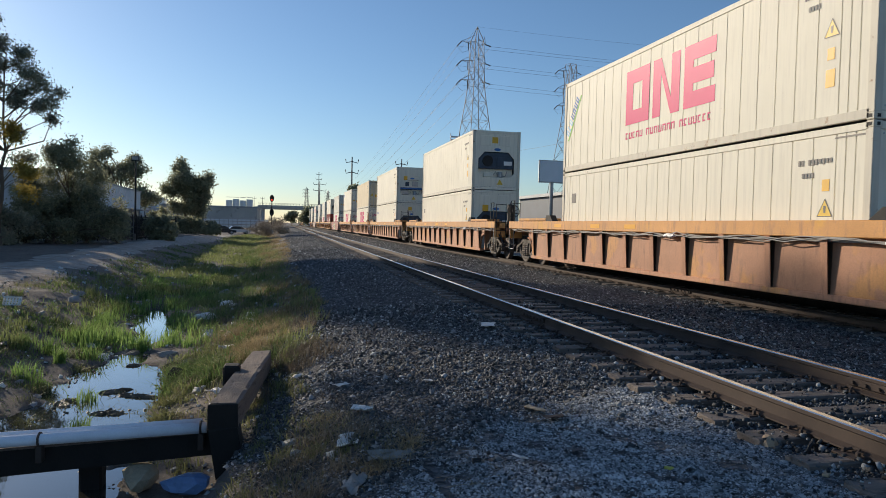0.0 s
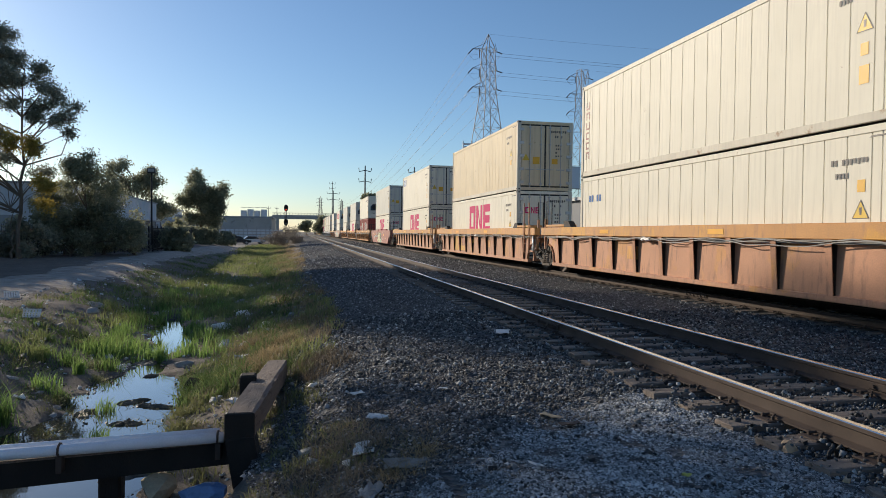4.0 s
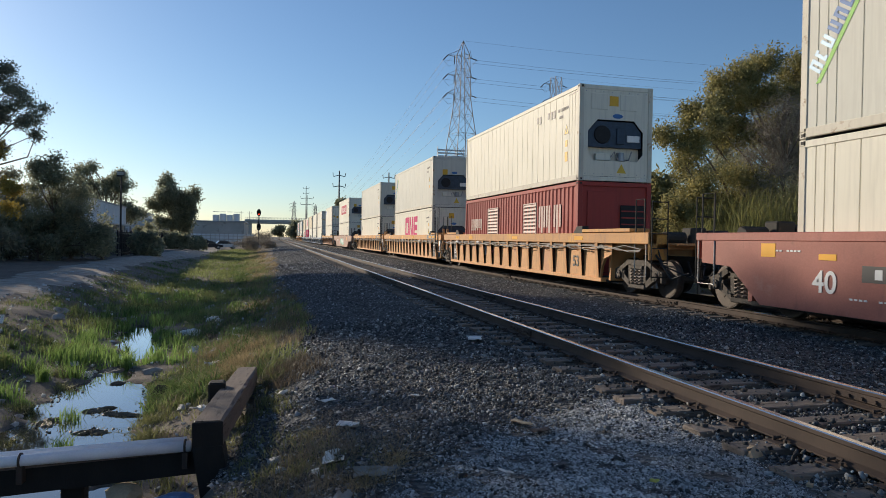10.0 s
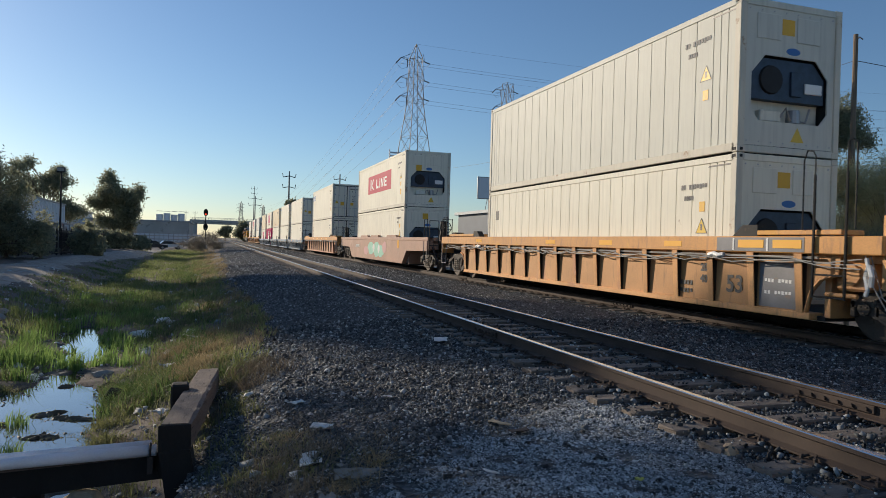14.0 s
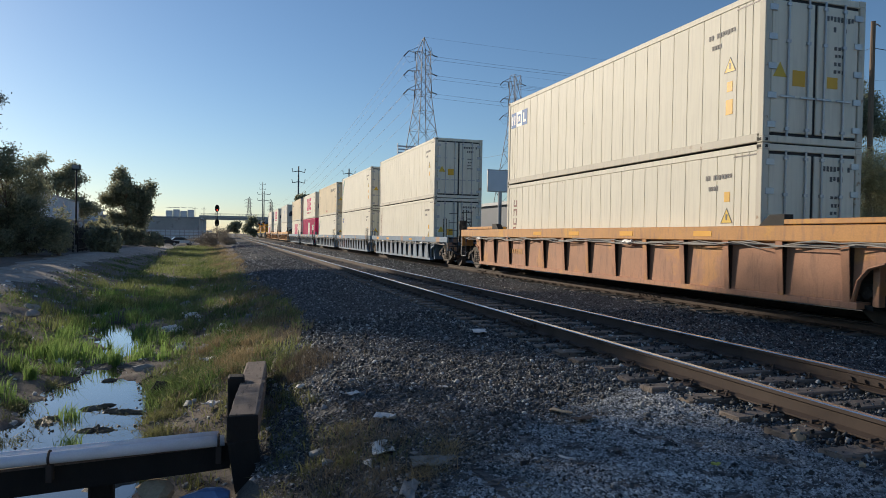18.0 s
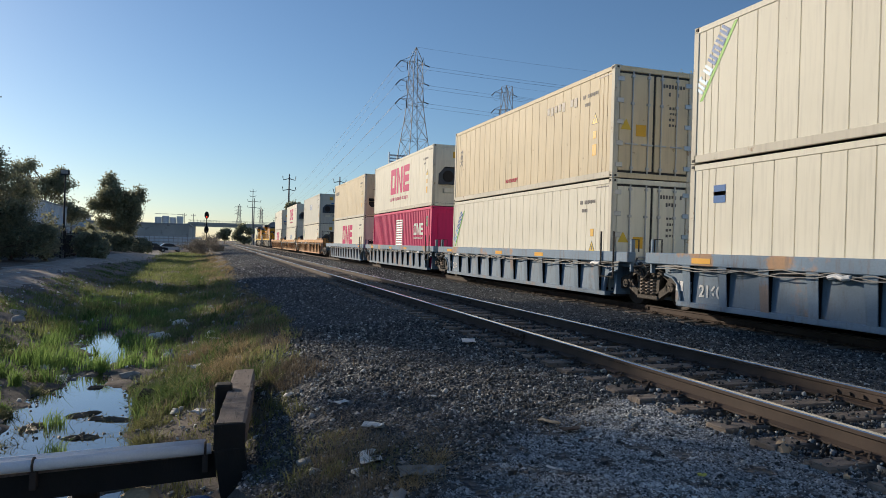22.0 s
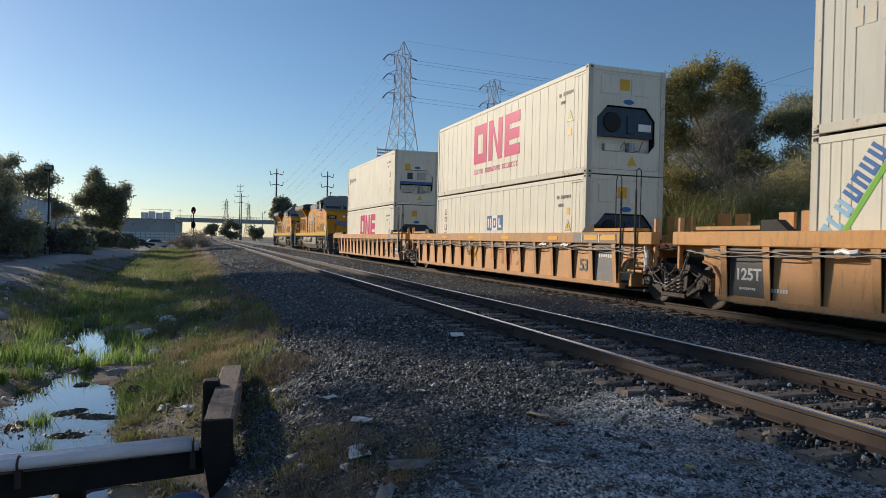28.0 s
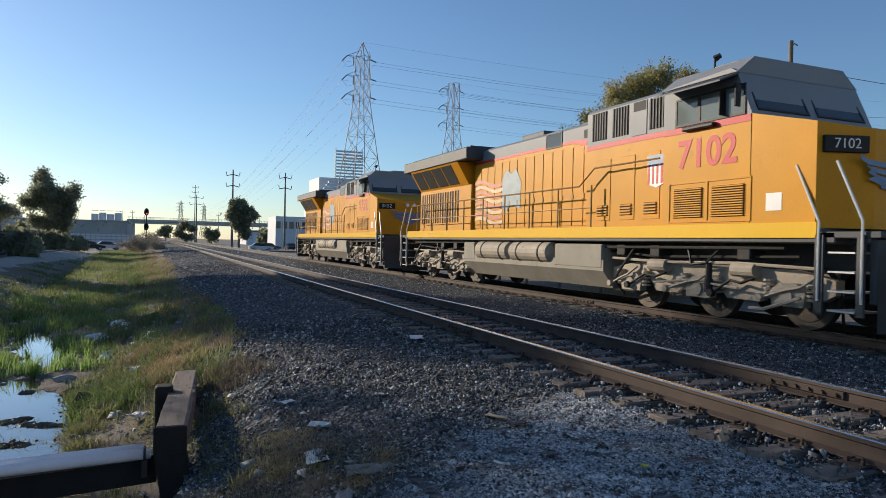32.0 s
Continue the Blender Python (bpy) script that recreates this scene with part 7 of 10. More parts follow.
        for k in range(int(h / 0.13)):
            part("louvre_blade", cached(("blade", w, kind[5].name), lambda: mesh_of("louvre_blade", MB().add([(-0.03, -w / 2 + 0.05, 0.0), (-0.03, w / 2 - 0.05, 0.0), (0.0, w / 2 - 0.05, 0.07), (0.0, -w / 2 + 0.05, 0.07), (-0.022, -w / 2 + 0.05, 0.0), (-0.022, w / 2 - 0.05, 0.0), (0.006, w / 2 - 0.05, 0.065), (0.006, -w / 2 + 0.05, 0.065)], [[0, 3, 2, 1], [4, 5, 6, 7], [0, 1, 5, 4], [3, 7, 6, 2]]), kind[5])), None, fr, m=pose(0, 0, 0.08 + 0.13 * k))


def reefer_end(box, col, style, seed):
    """Cooling unit let into the end that looks to -y."""
    r = random.Random(seed)
    y = -HL
    ew = part("end_panel", cached(("endp", col.name, style), lambda: mesh_of("end_panel", (
        MB().box(-1.08, 1.08, y + 0.03, y + 0.06, 1.86, HH - 0.14).box(-1.08, 1.08, y + 0.03, y + 0.06, 0.15, 0.62).box(-1.08, -0.92, y + 0.03, y + 0.06, 0.62, 1.86).box(0.92, 1.08, y + 0.03, y + 0.06, 0.62, 1.86).prism([(-0.93, 1.87), (-0.6, 1.87), (-0.93, 1.5)], "y", y + 0.034, y + 0.056).prism([(0.93, 1.87), (0.93, 1.5), (0.6, 1.87)], "y", y + 0.034, y + 0.056).prism([(-0.93, 0.61), (-0.93, 0.85), (-0.72, 0.61)], "y", y + 0.034, y + 0.056).prism([(0.93, 0.61), (0.72, 0.61), (0.93, 0.85)], "y", y + 0.034, y + 0.056)), col)), None, box)
    part("lower_panel", cached(("lowp", col.name), lambda: mesh_of("lower_panel", MB().box(-0.9, 0.9, y + 0.26, y + 0.3, 0.63, 1.06, 0.01), col)), None, box)
    part("unit_cavity", cached(("cav", style), lambda: mesh_of("unit_cavity", MB().box(-0.92, 0.92, y + 0.33, y + 0.36, 0.6, 1.88).box(-0.94, -0.92, y + 0.06, y + 0.36, 0.6, 1.88).box(0.92, 0.94, y + 0.06, y + 0.36, 0.6, 1.88).box(-0.92, 0.92, y + 0.06, y + 0.36, 1.86, 1.88).box(-0.92, 0.92, y + 0.06, y + 0.36, 0.6, 0.62), UNIT_BLACK)), None, box, "dark hollow for the cooling unit")
    part("rivet_row", cached(("riv",), lambda: mesh_of("rivet_row", (lambda mb: [mb.cyl((px, y + 0.031, pz), (px, y + 0.02, pz), 0.016, 0.016, 6) for px in np.linspace(-1.0, 1.0, 8) for pz in (HH - 0.2, 0.22)] and mb)(MB()), DOORSTEEL)), None, ew)
    for px in (-0.55, 0.4):
        part("access_panel", cached(("acc", col.name), lambda: mesh_of("access_panel", MB().box(-0.28, 0.28, y + 0.012, y + 0.032, 0, 0.48, 0.01), col)), None, ew, m=pose(px, 0, 2.16))
    if style == "A":
        part("unit_hood", cached("hoodA", lambda: mesh_of("unit_hood", MB().prism([(-0.88, 1.04), (0.88, 1.04), (0.88, 1.52), (0.6, 1.82), (-0.6, 1.82), (-0.88, 1.52)], "y", y + 0.09, y + 0.3), UNIT_DARK)), None, box, "dark blue cooling unit casing")
        part("fan", cached("fanA", lambda: mesh_of("fan", MB().cyl((-0.42, y + 0.09, 1.42), (-0.42, y + 0.05, 1.42), 0.28, 0.26, 18), UNIT_BLACK)), None, box, "round black fan grille")
        part("control_box", cached("ctlA", lambda: mesh_of("control_box", MB().box(0.05, 0.3, y + 0.05, y + 0.1, 1.14, 1.62, 0.01).box(0.4, 0.82, y + 0.06, y + 0.1, 1.22, 1.42, 0.01, 1), [UNIT_DARK, LOGO_WHITE])), None, box, "control box with white label")
        part("compressor", cached("cmpA", lambda: mesh_of("compressor", MB().cyl((0.25, y + 0.2, 0.64), (0.25, y + 0.2, 0.9), 0.14, 0.12, 12).box(-0.6, -0.1, y + 0.14, y + 0.3, 0.64, 0.86, 0.02, 1).pipe([(-0.1, y + 0.16, 0.75), (0.0, y + 0.12, 0.92), (0.1, y + 0.12, 0.7), (0.5, y + 0.14, 0.68), (0.6, y + 0.14, 0.95)], 0.022, 6), [GREYSTEEL, col])), None, box)
    else:
        part("unit_hood", cached(("hoodB", col.name), lambda: mesh_of("unit_hood", MB().box(-0.9, 0.9, y + 0.08, y + 0.2, 1.24, 1.84, 0.02), col)), None, box, "pale cooling unit casing")
        part("fan", cached("fanB", lambda: mesh_of("fan", MB().box(0.05, 0.55, y + 0.05, y + 0.08, 1.34, 1.74, 0.01), GREYSTEEL)), None, box, "square grey grille")
        part("window", cached("winB", lambda: mesh_of("window", MB().box(-0.5, -0.2, y + 0.05, y + 0.08, 1.36, 1.7, 0.01), UNIT_DARK)), None, box)
        part("blue_band", cached(("bandB", style), lambda: mesh_of("blue_band", MB().box(-0.9, 0.9, y + 0.05, y + 0.12, 1.1, 1.22, 0.01), LOGO_BLUE if style == "B" else UNIT_BLACK)), None, box)
        part("compressor", cached(("cmpB", style), lambda: mesh_of("compressor", MB().cyl((0.3, y + 0.2, 0.64), (0.3, y + 0.2, 0.98), 0.16, 0.13, 12).box(-0.85, -0.2, y + 0.14, y + 0.3, 0.66, 1.02, 0.02).pipe([(-0.1, y + 0.16, 0.75), (0.0, y + 0.12, 1.0), (0.6, y + 0.14, 0.7), (0.75, y + 0.12, 1.02)], 0.022, 6), GREYSTEEL if style == "B" else UNIT_BLACK)), None, box)
    part("maker_badge", cached("badge", lambda: mesh_of("maker_badge", flat([[(0.17 * math.cos(a), 0.07 * math.sin(a)) for a in np.linspace(0, 6.283, 17)[:-1]]]), LOGO_BLUE)), None, box, "blue oval badge", end_m(0.05, y + 0.03, 1.98))
    part("sticker", cached("cautA", lambda: mesh_of("sticker", flat([rect(-0.15, 0.15, 0, 0.3)]), YELLOW)), None, box, "yellow caution sticker", end_m(-0.08, y + 0.03, 2.28) if r.random() < 0.6 else end_m(-0.5, y + 0.026, 1.86))
    part("warning_triangle", cached("triA", lambda: mesh_of("warning_triangle", flat([[(-0.16, 0), (0.16, 0), (0, 0.28)]]), TRIANGLE_Y)), None, box, "", end_m(0.2, y + 0.03, 0.26))
    part("fork_pocket", cached("pock", lambda: mesh_of("fork_pocket", MB().box(-0.95, -0.5, y + 0.02, y + 0.05, 0.02, 0.13, 0.005).box(0.55, 0.98, y + 0.02, y + 0.05, 0.02, 0.13, 0.005).box(-0.36, 0.4, y + 0.02, y + 0.05, 0.0, 0.15, 0.005), UNIT_BLACK)), None, box)


def door_end(box, col, seed):
    """Two doors on the end that looks to -y, with locking rods."""
    r = random.Random(seed)
    y = -HL
    part("gasket", cached("gask", lambda: mesh_of("gasket", MB().box(-1.1, 1.1, y + 0.05, y + 0.09, 0.14, HH - 0.14), GASKET)), None, box)
    for s in (-1, 1):
        dr = part("door", cached(("door", s, col.name), lambda: mesh_of("door", MB().box(s * 0.035, s * 1.05, y + 0.015, y + 0.055, 0.2, HH - 0.2, 0.012), col)), None, box)
        for px in (0.2, 0.68):
            part("locking_rod", cached(("rod", s, px), lambda: mesh_of("locking_rod", MB().cyl((s * px, y - 0.012, 0.13), (s * px, y - 0.012, HH - 0.13), 0.021, 0.021, 8).box(s * px - 0.05, s * px + 0.05, y - 0.03, y + 0.016, 0.24, 0.3, 0.005).box(s * px - 0.05, s * px + 0.05, y - 0.03, y + 0.016, 1.9, 1.96, 0.005).box(s * px - 0.05, s * px + 0.05, y - 0.03, y + 0.016, HH - 0.3, HH - 0.24, 0.005).box(s * px - 0.2, s * px + 0.16, y - 0.04, y - 0.018, 0.86, 0.9, 0.005), DOORSTEEL)), None, dr)
        for k in range(5):
            part("hinge", cached(("hinge", s), lambda: mesh_of("hinge", MB().box(s * 0.94, s * 1.14, y - 0.012, y + 0.016, -0.06, 0.06, 0.006), DOORSTEEL)), None, dr, m=pose(0, 0, 0.34 + 0.55 * k))
    part("lettering", cached(("doortext", seed % 3), lambda: mesh_of("lettering", flat([[(p[0] + 0.1, p[1] + zz) for p in b_] for zz, w, h in ((0, 0.7, 0.1), (-0.2, 0.35, 0.1), (-0.55, 0.3, 0.07), (-0.7, 0.25, 0.07), (-0.85, 0.3, 0.07), (-1.0, 0.3, 0.07)) for b_ in bars(w, h, max(3, int(w / 0.08)), seed % 3 * 10 + int(zz * 10))]), MARK_DARK)), None, box, "", end_m(0.5, y + 0.012, 2.42))
    part("sticker", cached("cautA", lambda: mesh_of("sticker", flat([rect(-0.15, 0.15, 0, 0.3)]), YELLOW)), None, box, "yellow caution sticker", end_m(-0.4, y + 0.012, 1.1))
    part("warning_triangle", cached("triA", lambda: mesh_of("warning_triangle", flat([[(-0.16, 0), (0.16, 0), (0, 0.28)]]), TRIANGLE_Y)), None, box, "", end_m(-0.85, y + 0.012, 1.25))
    if r.random() < 0.6:
        part("sticker", cached("cautB", lambda: mesh_of("sticker", flat([rect(-0.13, 0.13, 0, 0.22)]), YELLOW)), None, box, "orange sticker", end_m(0.42, y + 0.012, 1.12))


def container(y, z, col, end, logos, label, seed, corr=False):
    d = box_meshes(col, corr)
    box = thing("shipping_container", label, "container", pose(RAIL_2, y, z), group="containers on the train")
    for k, s in enumerate((-1, 1)):
        part("side_wall", d["side_wall"][k], None, box)
        part("top_rail", d["top_rail"], None, box, m=pose(s * (HW - 0.035), 0, 0))
        part("bottom_rail", d["bottom_rail"], None, box, m=pose(s * (HW - 0.035), 0, 0))
        for e in (-1, 1):
            part("corner_post", d["corner_post"], None, box, m=pose(s * (HW - 0.075), e * (HL - 0.08), 0))
            for zc in (0.059, HH - 0.059):
                part("corner_casting", d["corner_casting"], None, box, m=pose(s * (HW - 0.089), e * (HL - 0.081), zc, 0, 0, 0 if s < 0 else 180))
    part("roof", d["roof"], None, box)
    part("floor", d["floor"], None, box)
    for e in (-1, 1):
        for zc in (0.075, HH - 0.075):
            part("header", d["header"], None, box, m=pose(0, e * (HL - 0.07), zc))
    part("end_wall", d["end_wall"], None, box, m=pose(0, HL - 0.06, 0))
    if end == "D":
        door_end(box, col, seed)
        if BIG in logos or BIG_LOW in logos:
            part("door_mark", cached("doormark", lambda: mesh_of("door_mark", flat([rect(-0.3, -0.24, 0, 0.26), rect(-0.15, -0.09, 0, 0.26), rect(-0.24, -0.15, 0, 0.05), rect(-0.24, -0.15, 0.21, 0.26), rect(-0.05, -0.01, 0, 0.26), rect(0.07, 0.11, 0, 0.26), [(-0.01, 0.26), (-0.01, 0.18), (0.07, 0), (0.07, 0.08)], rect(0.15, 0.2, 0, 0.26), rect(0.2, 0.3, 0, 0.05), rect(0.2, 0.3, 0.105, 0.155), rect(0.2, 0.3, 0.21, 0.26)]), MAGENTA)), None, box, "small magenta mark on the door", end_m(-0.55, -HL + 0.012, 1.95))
    elif end == "C":
        part("end_wall", d["end_wall"], None, box, m=pose(0, -HL + 0.09, 0))
        part("door", MB().box(-0.9, 0.1, -HL + 0.02, -HL + 0.06, 0.3, HH - 0.3, 0.01), col, box)
        part("generator_grille", MB().box(0.2, 1.0, -HL + 0.02, -HL + 0.06, 0.9, 2.2, 0.01), UNIT_BLACK, box)
        for k in range(6):
            part("grille_bar", MB().box(0.22, 0.98, -HL - 0.005, -HL + 0.02, 1.0 + 0.2 * k, 1.04 + 0.2 * k), col, box)
    else:
        reefer_end(box, col, end, seed)
    r = random.Random(seed * 3 + 1)
    low_at = (0.98 if 11 <= seed // 2 <= 15 else 1.4) if z < 1 else 1.52
    std = [("small_bars", -4.9, 2.28, 0.8, 0.1, 10, LETTER_GREY), ("small_bars", -4.75, 2.06, 0.3, 0.09, 4, LETTER_GREY), ("block", -5.15, low_at + (0.42 if z < 1 else -0.4), 0.16, 0.2, YELLOW)]
    if corr:
        std = [("block", -5.35, 1.95, 0.3, 0.5, MARK_DARK), ("sign", -5.42, 2.26, 0.09, 0.09, LOGO_RED), ("sign", -5.3, 2.05, 0.09, 0.09, LOGO_GREEN), ("block", -4.35, 0.62, 0.32, 0.22, YELLOW), ("block", -4.85, 0.62, 0.22, 0.22, MARK_DARK)] if col is MAGENTABOX else []
    elif z > 1 and r.random() < 0.6:
        std.append(("block", -5.15, 0.66, 0.2, 0.3, YELLOW))
    for lg in std + list(logos):
        logo(box, lg)
    if not corr:
        tri = part("warning_triangle", cached("triS", lambda: mesh_of("warning_triangle", flat([[(-0.15, 0), (0.15, 0), (0, 0.27)]]), TRIANGLE_Y)), None, box, "yellow warning triangle with a dark border", side_m(-HW + 0.0155, -5.15, low_at))
        part("triangle_border", cached("triB", lambda: mesh_of("triangle_border", flat([[(-0.17, -0.012), (0.17, -0.012), (0.15, 0), (-0.15, 0)], [(0.15, 0), (0.17, -0.012), (0, 0.295), (0, 0.27)], [(-0.15, 0), (0, 0.27), (0, 0.295), (-0.17, -0.012)], [(-0.02, 0.05), (0.02, 0.05), (0.03, 0.17), (-0.03, 0.17)]], 0.006), MARK_DARK)), None, tri)
        part("hatched_mark", cached("hatch", lambda: mesh_of("hatched_mark", flat([[(-0.35, 0), (0.3, 0), (0.33, 0.03), (-0.32, 0.03)]]), MARK_DARK)), None, box, "", side_m(-HW + 0.0155, -5.65, 2.68))
    return box


# ---- well cars ----
def car_paint(name, base, patch, grime, patch_at=0.56, grime_at=0.6):
    """Old wagon paint: faded base, repainted patches, rust runs and road dirt, and a shade of its own on each piece."""
    m, N, L, B = nodes_of(name)
    vec, run = coords(N, L, True), coords(N, L, True, (3.0, 3.0, 0.6))
    oi = N.new("ShaderNodeObjectInfo")
    tone = ramp_node(N, L, oi.outputs["Random"], [(0.0, shade(base, 0.72)), (0.5, base), (1.0, shade(base, 1.2))])
    col = mix_node(N, L, 0.5, tone, ramp_node(N, L, noise_node(N, L, vec, 0.9, 6), [(0.3, shade(base, 0.7)), (0.7, shade(base, 1.2))]))
    col = mix_node(N, L, ramp_node(N, L, noise_node(N, L, vec, 0.75, 7, 0.6), [(patch_at, (0, 0, 0)), (patch_at + 0.06, (0.9, 0.9, 0.9))]), col, patch)
    col = mix_node(N, L, ramp_node(N, L, noise_node(N, L, run, 2.6, 8, 0.65), [(grime_at - 0.08, (0, 0, 0)), (grime_at + 0.12, (0.85, 0.85, 0.85))]), col, grime)
    fine = noise_node(N, L, vec, 38, 4, 0.7)
    col = mix_node(N, L, 0.35, col, ramp_node(N, L, fine, [(0.35, (0.55, 0.55, 0.55)), (0.65, (1, 1, 1))]), "MULTIPLY")
    L.new(col, B.inputs["Base Color"])
    B.inputs["Roughness"].default_value = 0.62
    bump_node(N, L, noise_node(N, L, vec, 2.2, 5), B, 0.25, 0.03)
    return m


C_BROWN = car_paint("weathered_orange_brown_car_paint", (0.54, 0.265, 0.15), (0.62, 0.3, 0.1), (0.24, 0.12, 0.08))
C_GOLD = car_paint("weathered_golden_car_paint", (0.7, 0.36, 0.14), (0.6, 0.3, 0.16), (0.24, 0.13, 0.07), 0.6, 0.64)
C_SILL = car_paint("faded_orange_sill_paint", (0.66, 0.32, 0.095), (0.72, 0.36, 0.06), (0.34, 0.17, 0.1))
C_RED = car_paint("faded_red_oxide_car_paint", (0.38, 0.13, 0.1), (0.42, 0.19, 0.16), (0.2, 0.085, 0.07), 0.6, 0.66)
C_PATCH = car_paint("golden_repainted_patch", (0.74, 0.4, 0.06), (0.66, 0.35, 0.08), (0.4, 0.22, 0.09), 0.6, 0.66)
C_TAN = car_paint("faded_tan_car_paint", (0.42, 0.24, 0.17), (0.48, 0.3, 0.22), (0.2, 0.11, 0.08), 0.58, 0.63)
C_BLUE = car_paint("faded_blue_grey_car_paint", (0.19, 0.3, 0.43), (0.46, 0.25, 0.11), (0.16, 0.15, 0.15), 0.57)
C_BLUESIDE = car_paint("grey_blue_side_sheet", (0.19, 0.275, 0.37), (0.3, 0.22, 0.18), (0.12, 0.13, 0.14), 0.58)
REFLECT = surface("orange_reflector_strip", (0.85, 0.42, 0.03), 0.4, 0, 0.05, 4, 40, 0.0)
CABLE = surface("grey_cable_sheath", (0.3, 0.29, 0.27), 0.6, 0, 0.1, 4, 40, 0.0)
G_CREAM = surface("cream_spray_paint", (0.62, 0.58, 0.36), 0.6, 0, 0.12, 2, 30, 0.0)
G_MINT = surface("mint_spray_paint", (0.28, 0.56, 0.45), 0.6, 0, 0.15, 2, 30, 0.0)
G_LIME = surface("pale_green_spray_paint", (0.42, 0.66, 0.3), 0.6, 0, 0.15, 2, 30, 0.0)
G_PLUM = surface("dark_plum_spray_paint", (0.05, 0.03, 0.045), 0.6, 0, 0.2, 2, 30, 0.0)
G_PINK = surface("pink_spray_paint", (0.55, 0.3, 0.3), 0.6, 0, 0.15, 2, 30, 0.0)
G_RED = surface("red_spray_paint", (0.55, 0.08, 0.04), 0.6, 0, 0.12, 2, 30, 0.0)

WHEELSETS = []
TRUCK = {}


def truck_meshes():
    if TRUCK:
        return TRUCK
    def frame_half(x0, x1):
        mb = MB()
        top = [(-1.12, 0.5), (-0.8, 0.6), (-0.48, 0.76), (0.48, 0.76), (0.8, 0.6), (1.12, 0.5)]
        for (a0, b0), (a1, b1) in zip(top[:-1], top[1:]):
            mb.prism([(a0, b0), (a1, b1), (a1, b1 + 0.13), (a0, b0 + 0.13)], "x", x0, x1)
        for q in (-1, 1):
            mb.prism([(q * 0.9, 0.46), (q * 0.78, 0.6), (q * 0.3, 0.3), (q * 0.36, 0.18)], "x", x0, x1)
            mb.prism([(q * 0.28, 0.24), (q * 0.4, 0.24), (q * 0.44, 0.78), (q * 0.32, 0.78)], "x", x0, x1)
            mb.box(x0 - 0.012, x1 + 0.012, q * 0.88 - 0.17, q * 0.88 + 0.17, 0.52, 0.66, 0.02)
            mb.box(x0, x1, q * 1.1 - 0.05, q * 1.1 + 0.05, 0.36, 0.62, 0.02)
            mb.box(x0, x1, q * 0.68 - 0.04, q * 0.68 + 0.04, 0.38, 0.6, 0.02)
        mb.box(x0 - 0.03, x1 + 0.03, -0.4, 0.4, 0.17, 0.27, 0.02)
        mb.box(x0 - 0.04, x1, -0.3, 0.3, 0.66, 0.76, 0.02)
        return mb

    CAST = surface("dusty_cast_steel", (0.06, 0.05, 0.042), 0.75, 0.1, 0.5, 4, 40, 0.3, 0.004, stain=(0.24, 0.195, 0.15), stain_at=0.57)
    TRUCK["side_frame"] = [mesh_of("side_frame", frame_half(*sx), CAST) for sx in ((-1.12, -1.0), (1.0, 1.12))]
    sp = MB()
    sp.pipe([(0.08 * math.cos(q * 0.9), 0.08 * math.sin(q * 0.9), 0.28 + 0.38 * q / 34) for q in range(35)], 0.02, 5)
    sp.cyl((0, 0, 0.28), (0, 0, 0.66), 0.04, 0.04, 8)
    TRUCK["spring_group"] = mesh_of("coil_spring", sp, surface("rusty_spring_steel", (0.2, 0.16, 0.13), 0.6, 0.2, 0.3, 6, 40, 0.1, 0.003))
    TRUCK["bolster"] = mesh_of("bolster", MB().box(-1.0, 1.0, -0.22, 0.22, 0.5, 0.78, 0.03), BLACK)
    w = MB()
    for s in (-1, 1):
        x = s * 0.7525
        w.cyl((x - 0.065, 0, 0), (x + 0.065, 0, 0), 0.455, 0.455, 28)
        w.cyl((x - s * 0.09, 0, 0), (x - s * 0.06, 0, 0), 0.485, 0.485, 28)
        w.cyl((x + s * 0.06, 0, 0), (x + s * 0.072, 0, 0), 0.452, 0.43, 28)
        w.cyl((x + s * 0.068, 0, 0), (x + s * 0.071, 0, 0), 0.35, 0.34, 24, 1)
        w.cyl((x + s * 0.07, 0, 0), (x + s * 0.16, 0, 0), 0.13, 0.12, 16)
        for k in range(3):
            a = 2.094 * k
            w.box(x + s * 0.077 - 0.004, x + s * 0.077 + 0.004, 0.22 * math.cos(a) - 0.05, 0.22 * math.cos(a) + 0.05, 0.22 * math.sin(a) - 0.05, 0.22 * math.sin(a) + 0.05)
    w.cyl((-0.95, 0, 0), (0.95, 0, 0), 0.08, 0.08, 12)
    TRUCK["wheelset"] = mesh_of("wheelset", w, [WHEEL, BLACK])
    b = MB()
    for k in range(3):
        a = 2.094 * k + 0.5
        b.cyl((0, 0.06 * math.cos(a), 0.06 * math.sin(a)), (-0.03, 0.06 * math.cos(a), 0.06 * math.sin(a)), 0.02, 0.02, 6)
    TRUCK["bearing_cap"] = mesh_of("bearing_cap", b.cyl((0.05, 0, 0), (-0.015, 0, 0), 0.11, 0.1, 14), CAST)
    return TRUCK


def add_truck(car, y):
    t = truck_meshes()
    tk = part("truck", t["bolster"], None, car, "black cast steel bogie", pose(0, y, 0))
    for k in (0, 1):
        part("side_frame", t["side_frame"][k], None, tk)
    for s in (-1.09, 1.09):
        for q in (-0.2, 0.0, 0.2):
            part("coil_spring", t["spring_group"], None, tk, m=pose(s, q, 0))
    for d in (-0.88, 0.88):
        part("bearing_cap", t["bearing_cap"], None, tk, m=pose(-1.15, d, 0.5))
        WHEELSETS.append((part("wheelset", t["wheelset"], None, tk, m=pose(0, d, 0.455)), 0.0, d, 0.455))


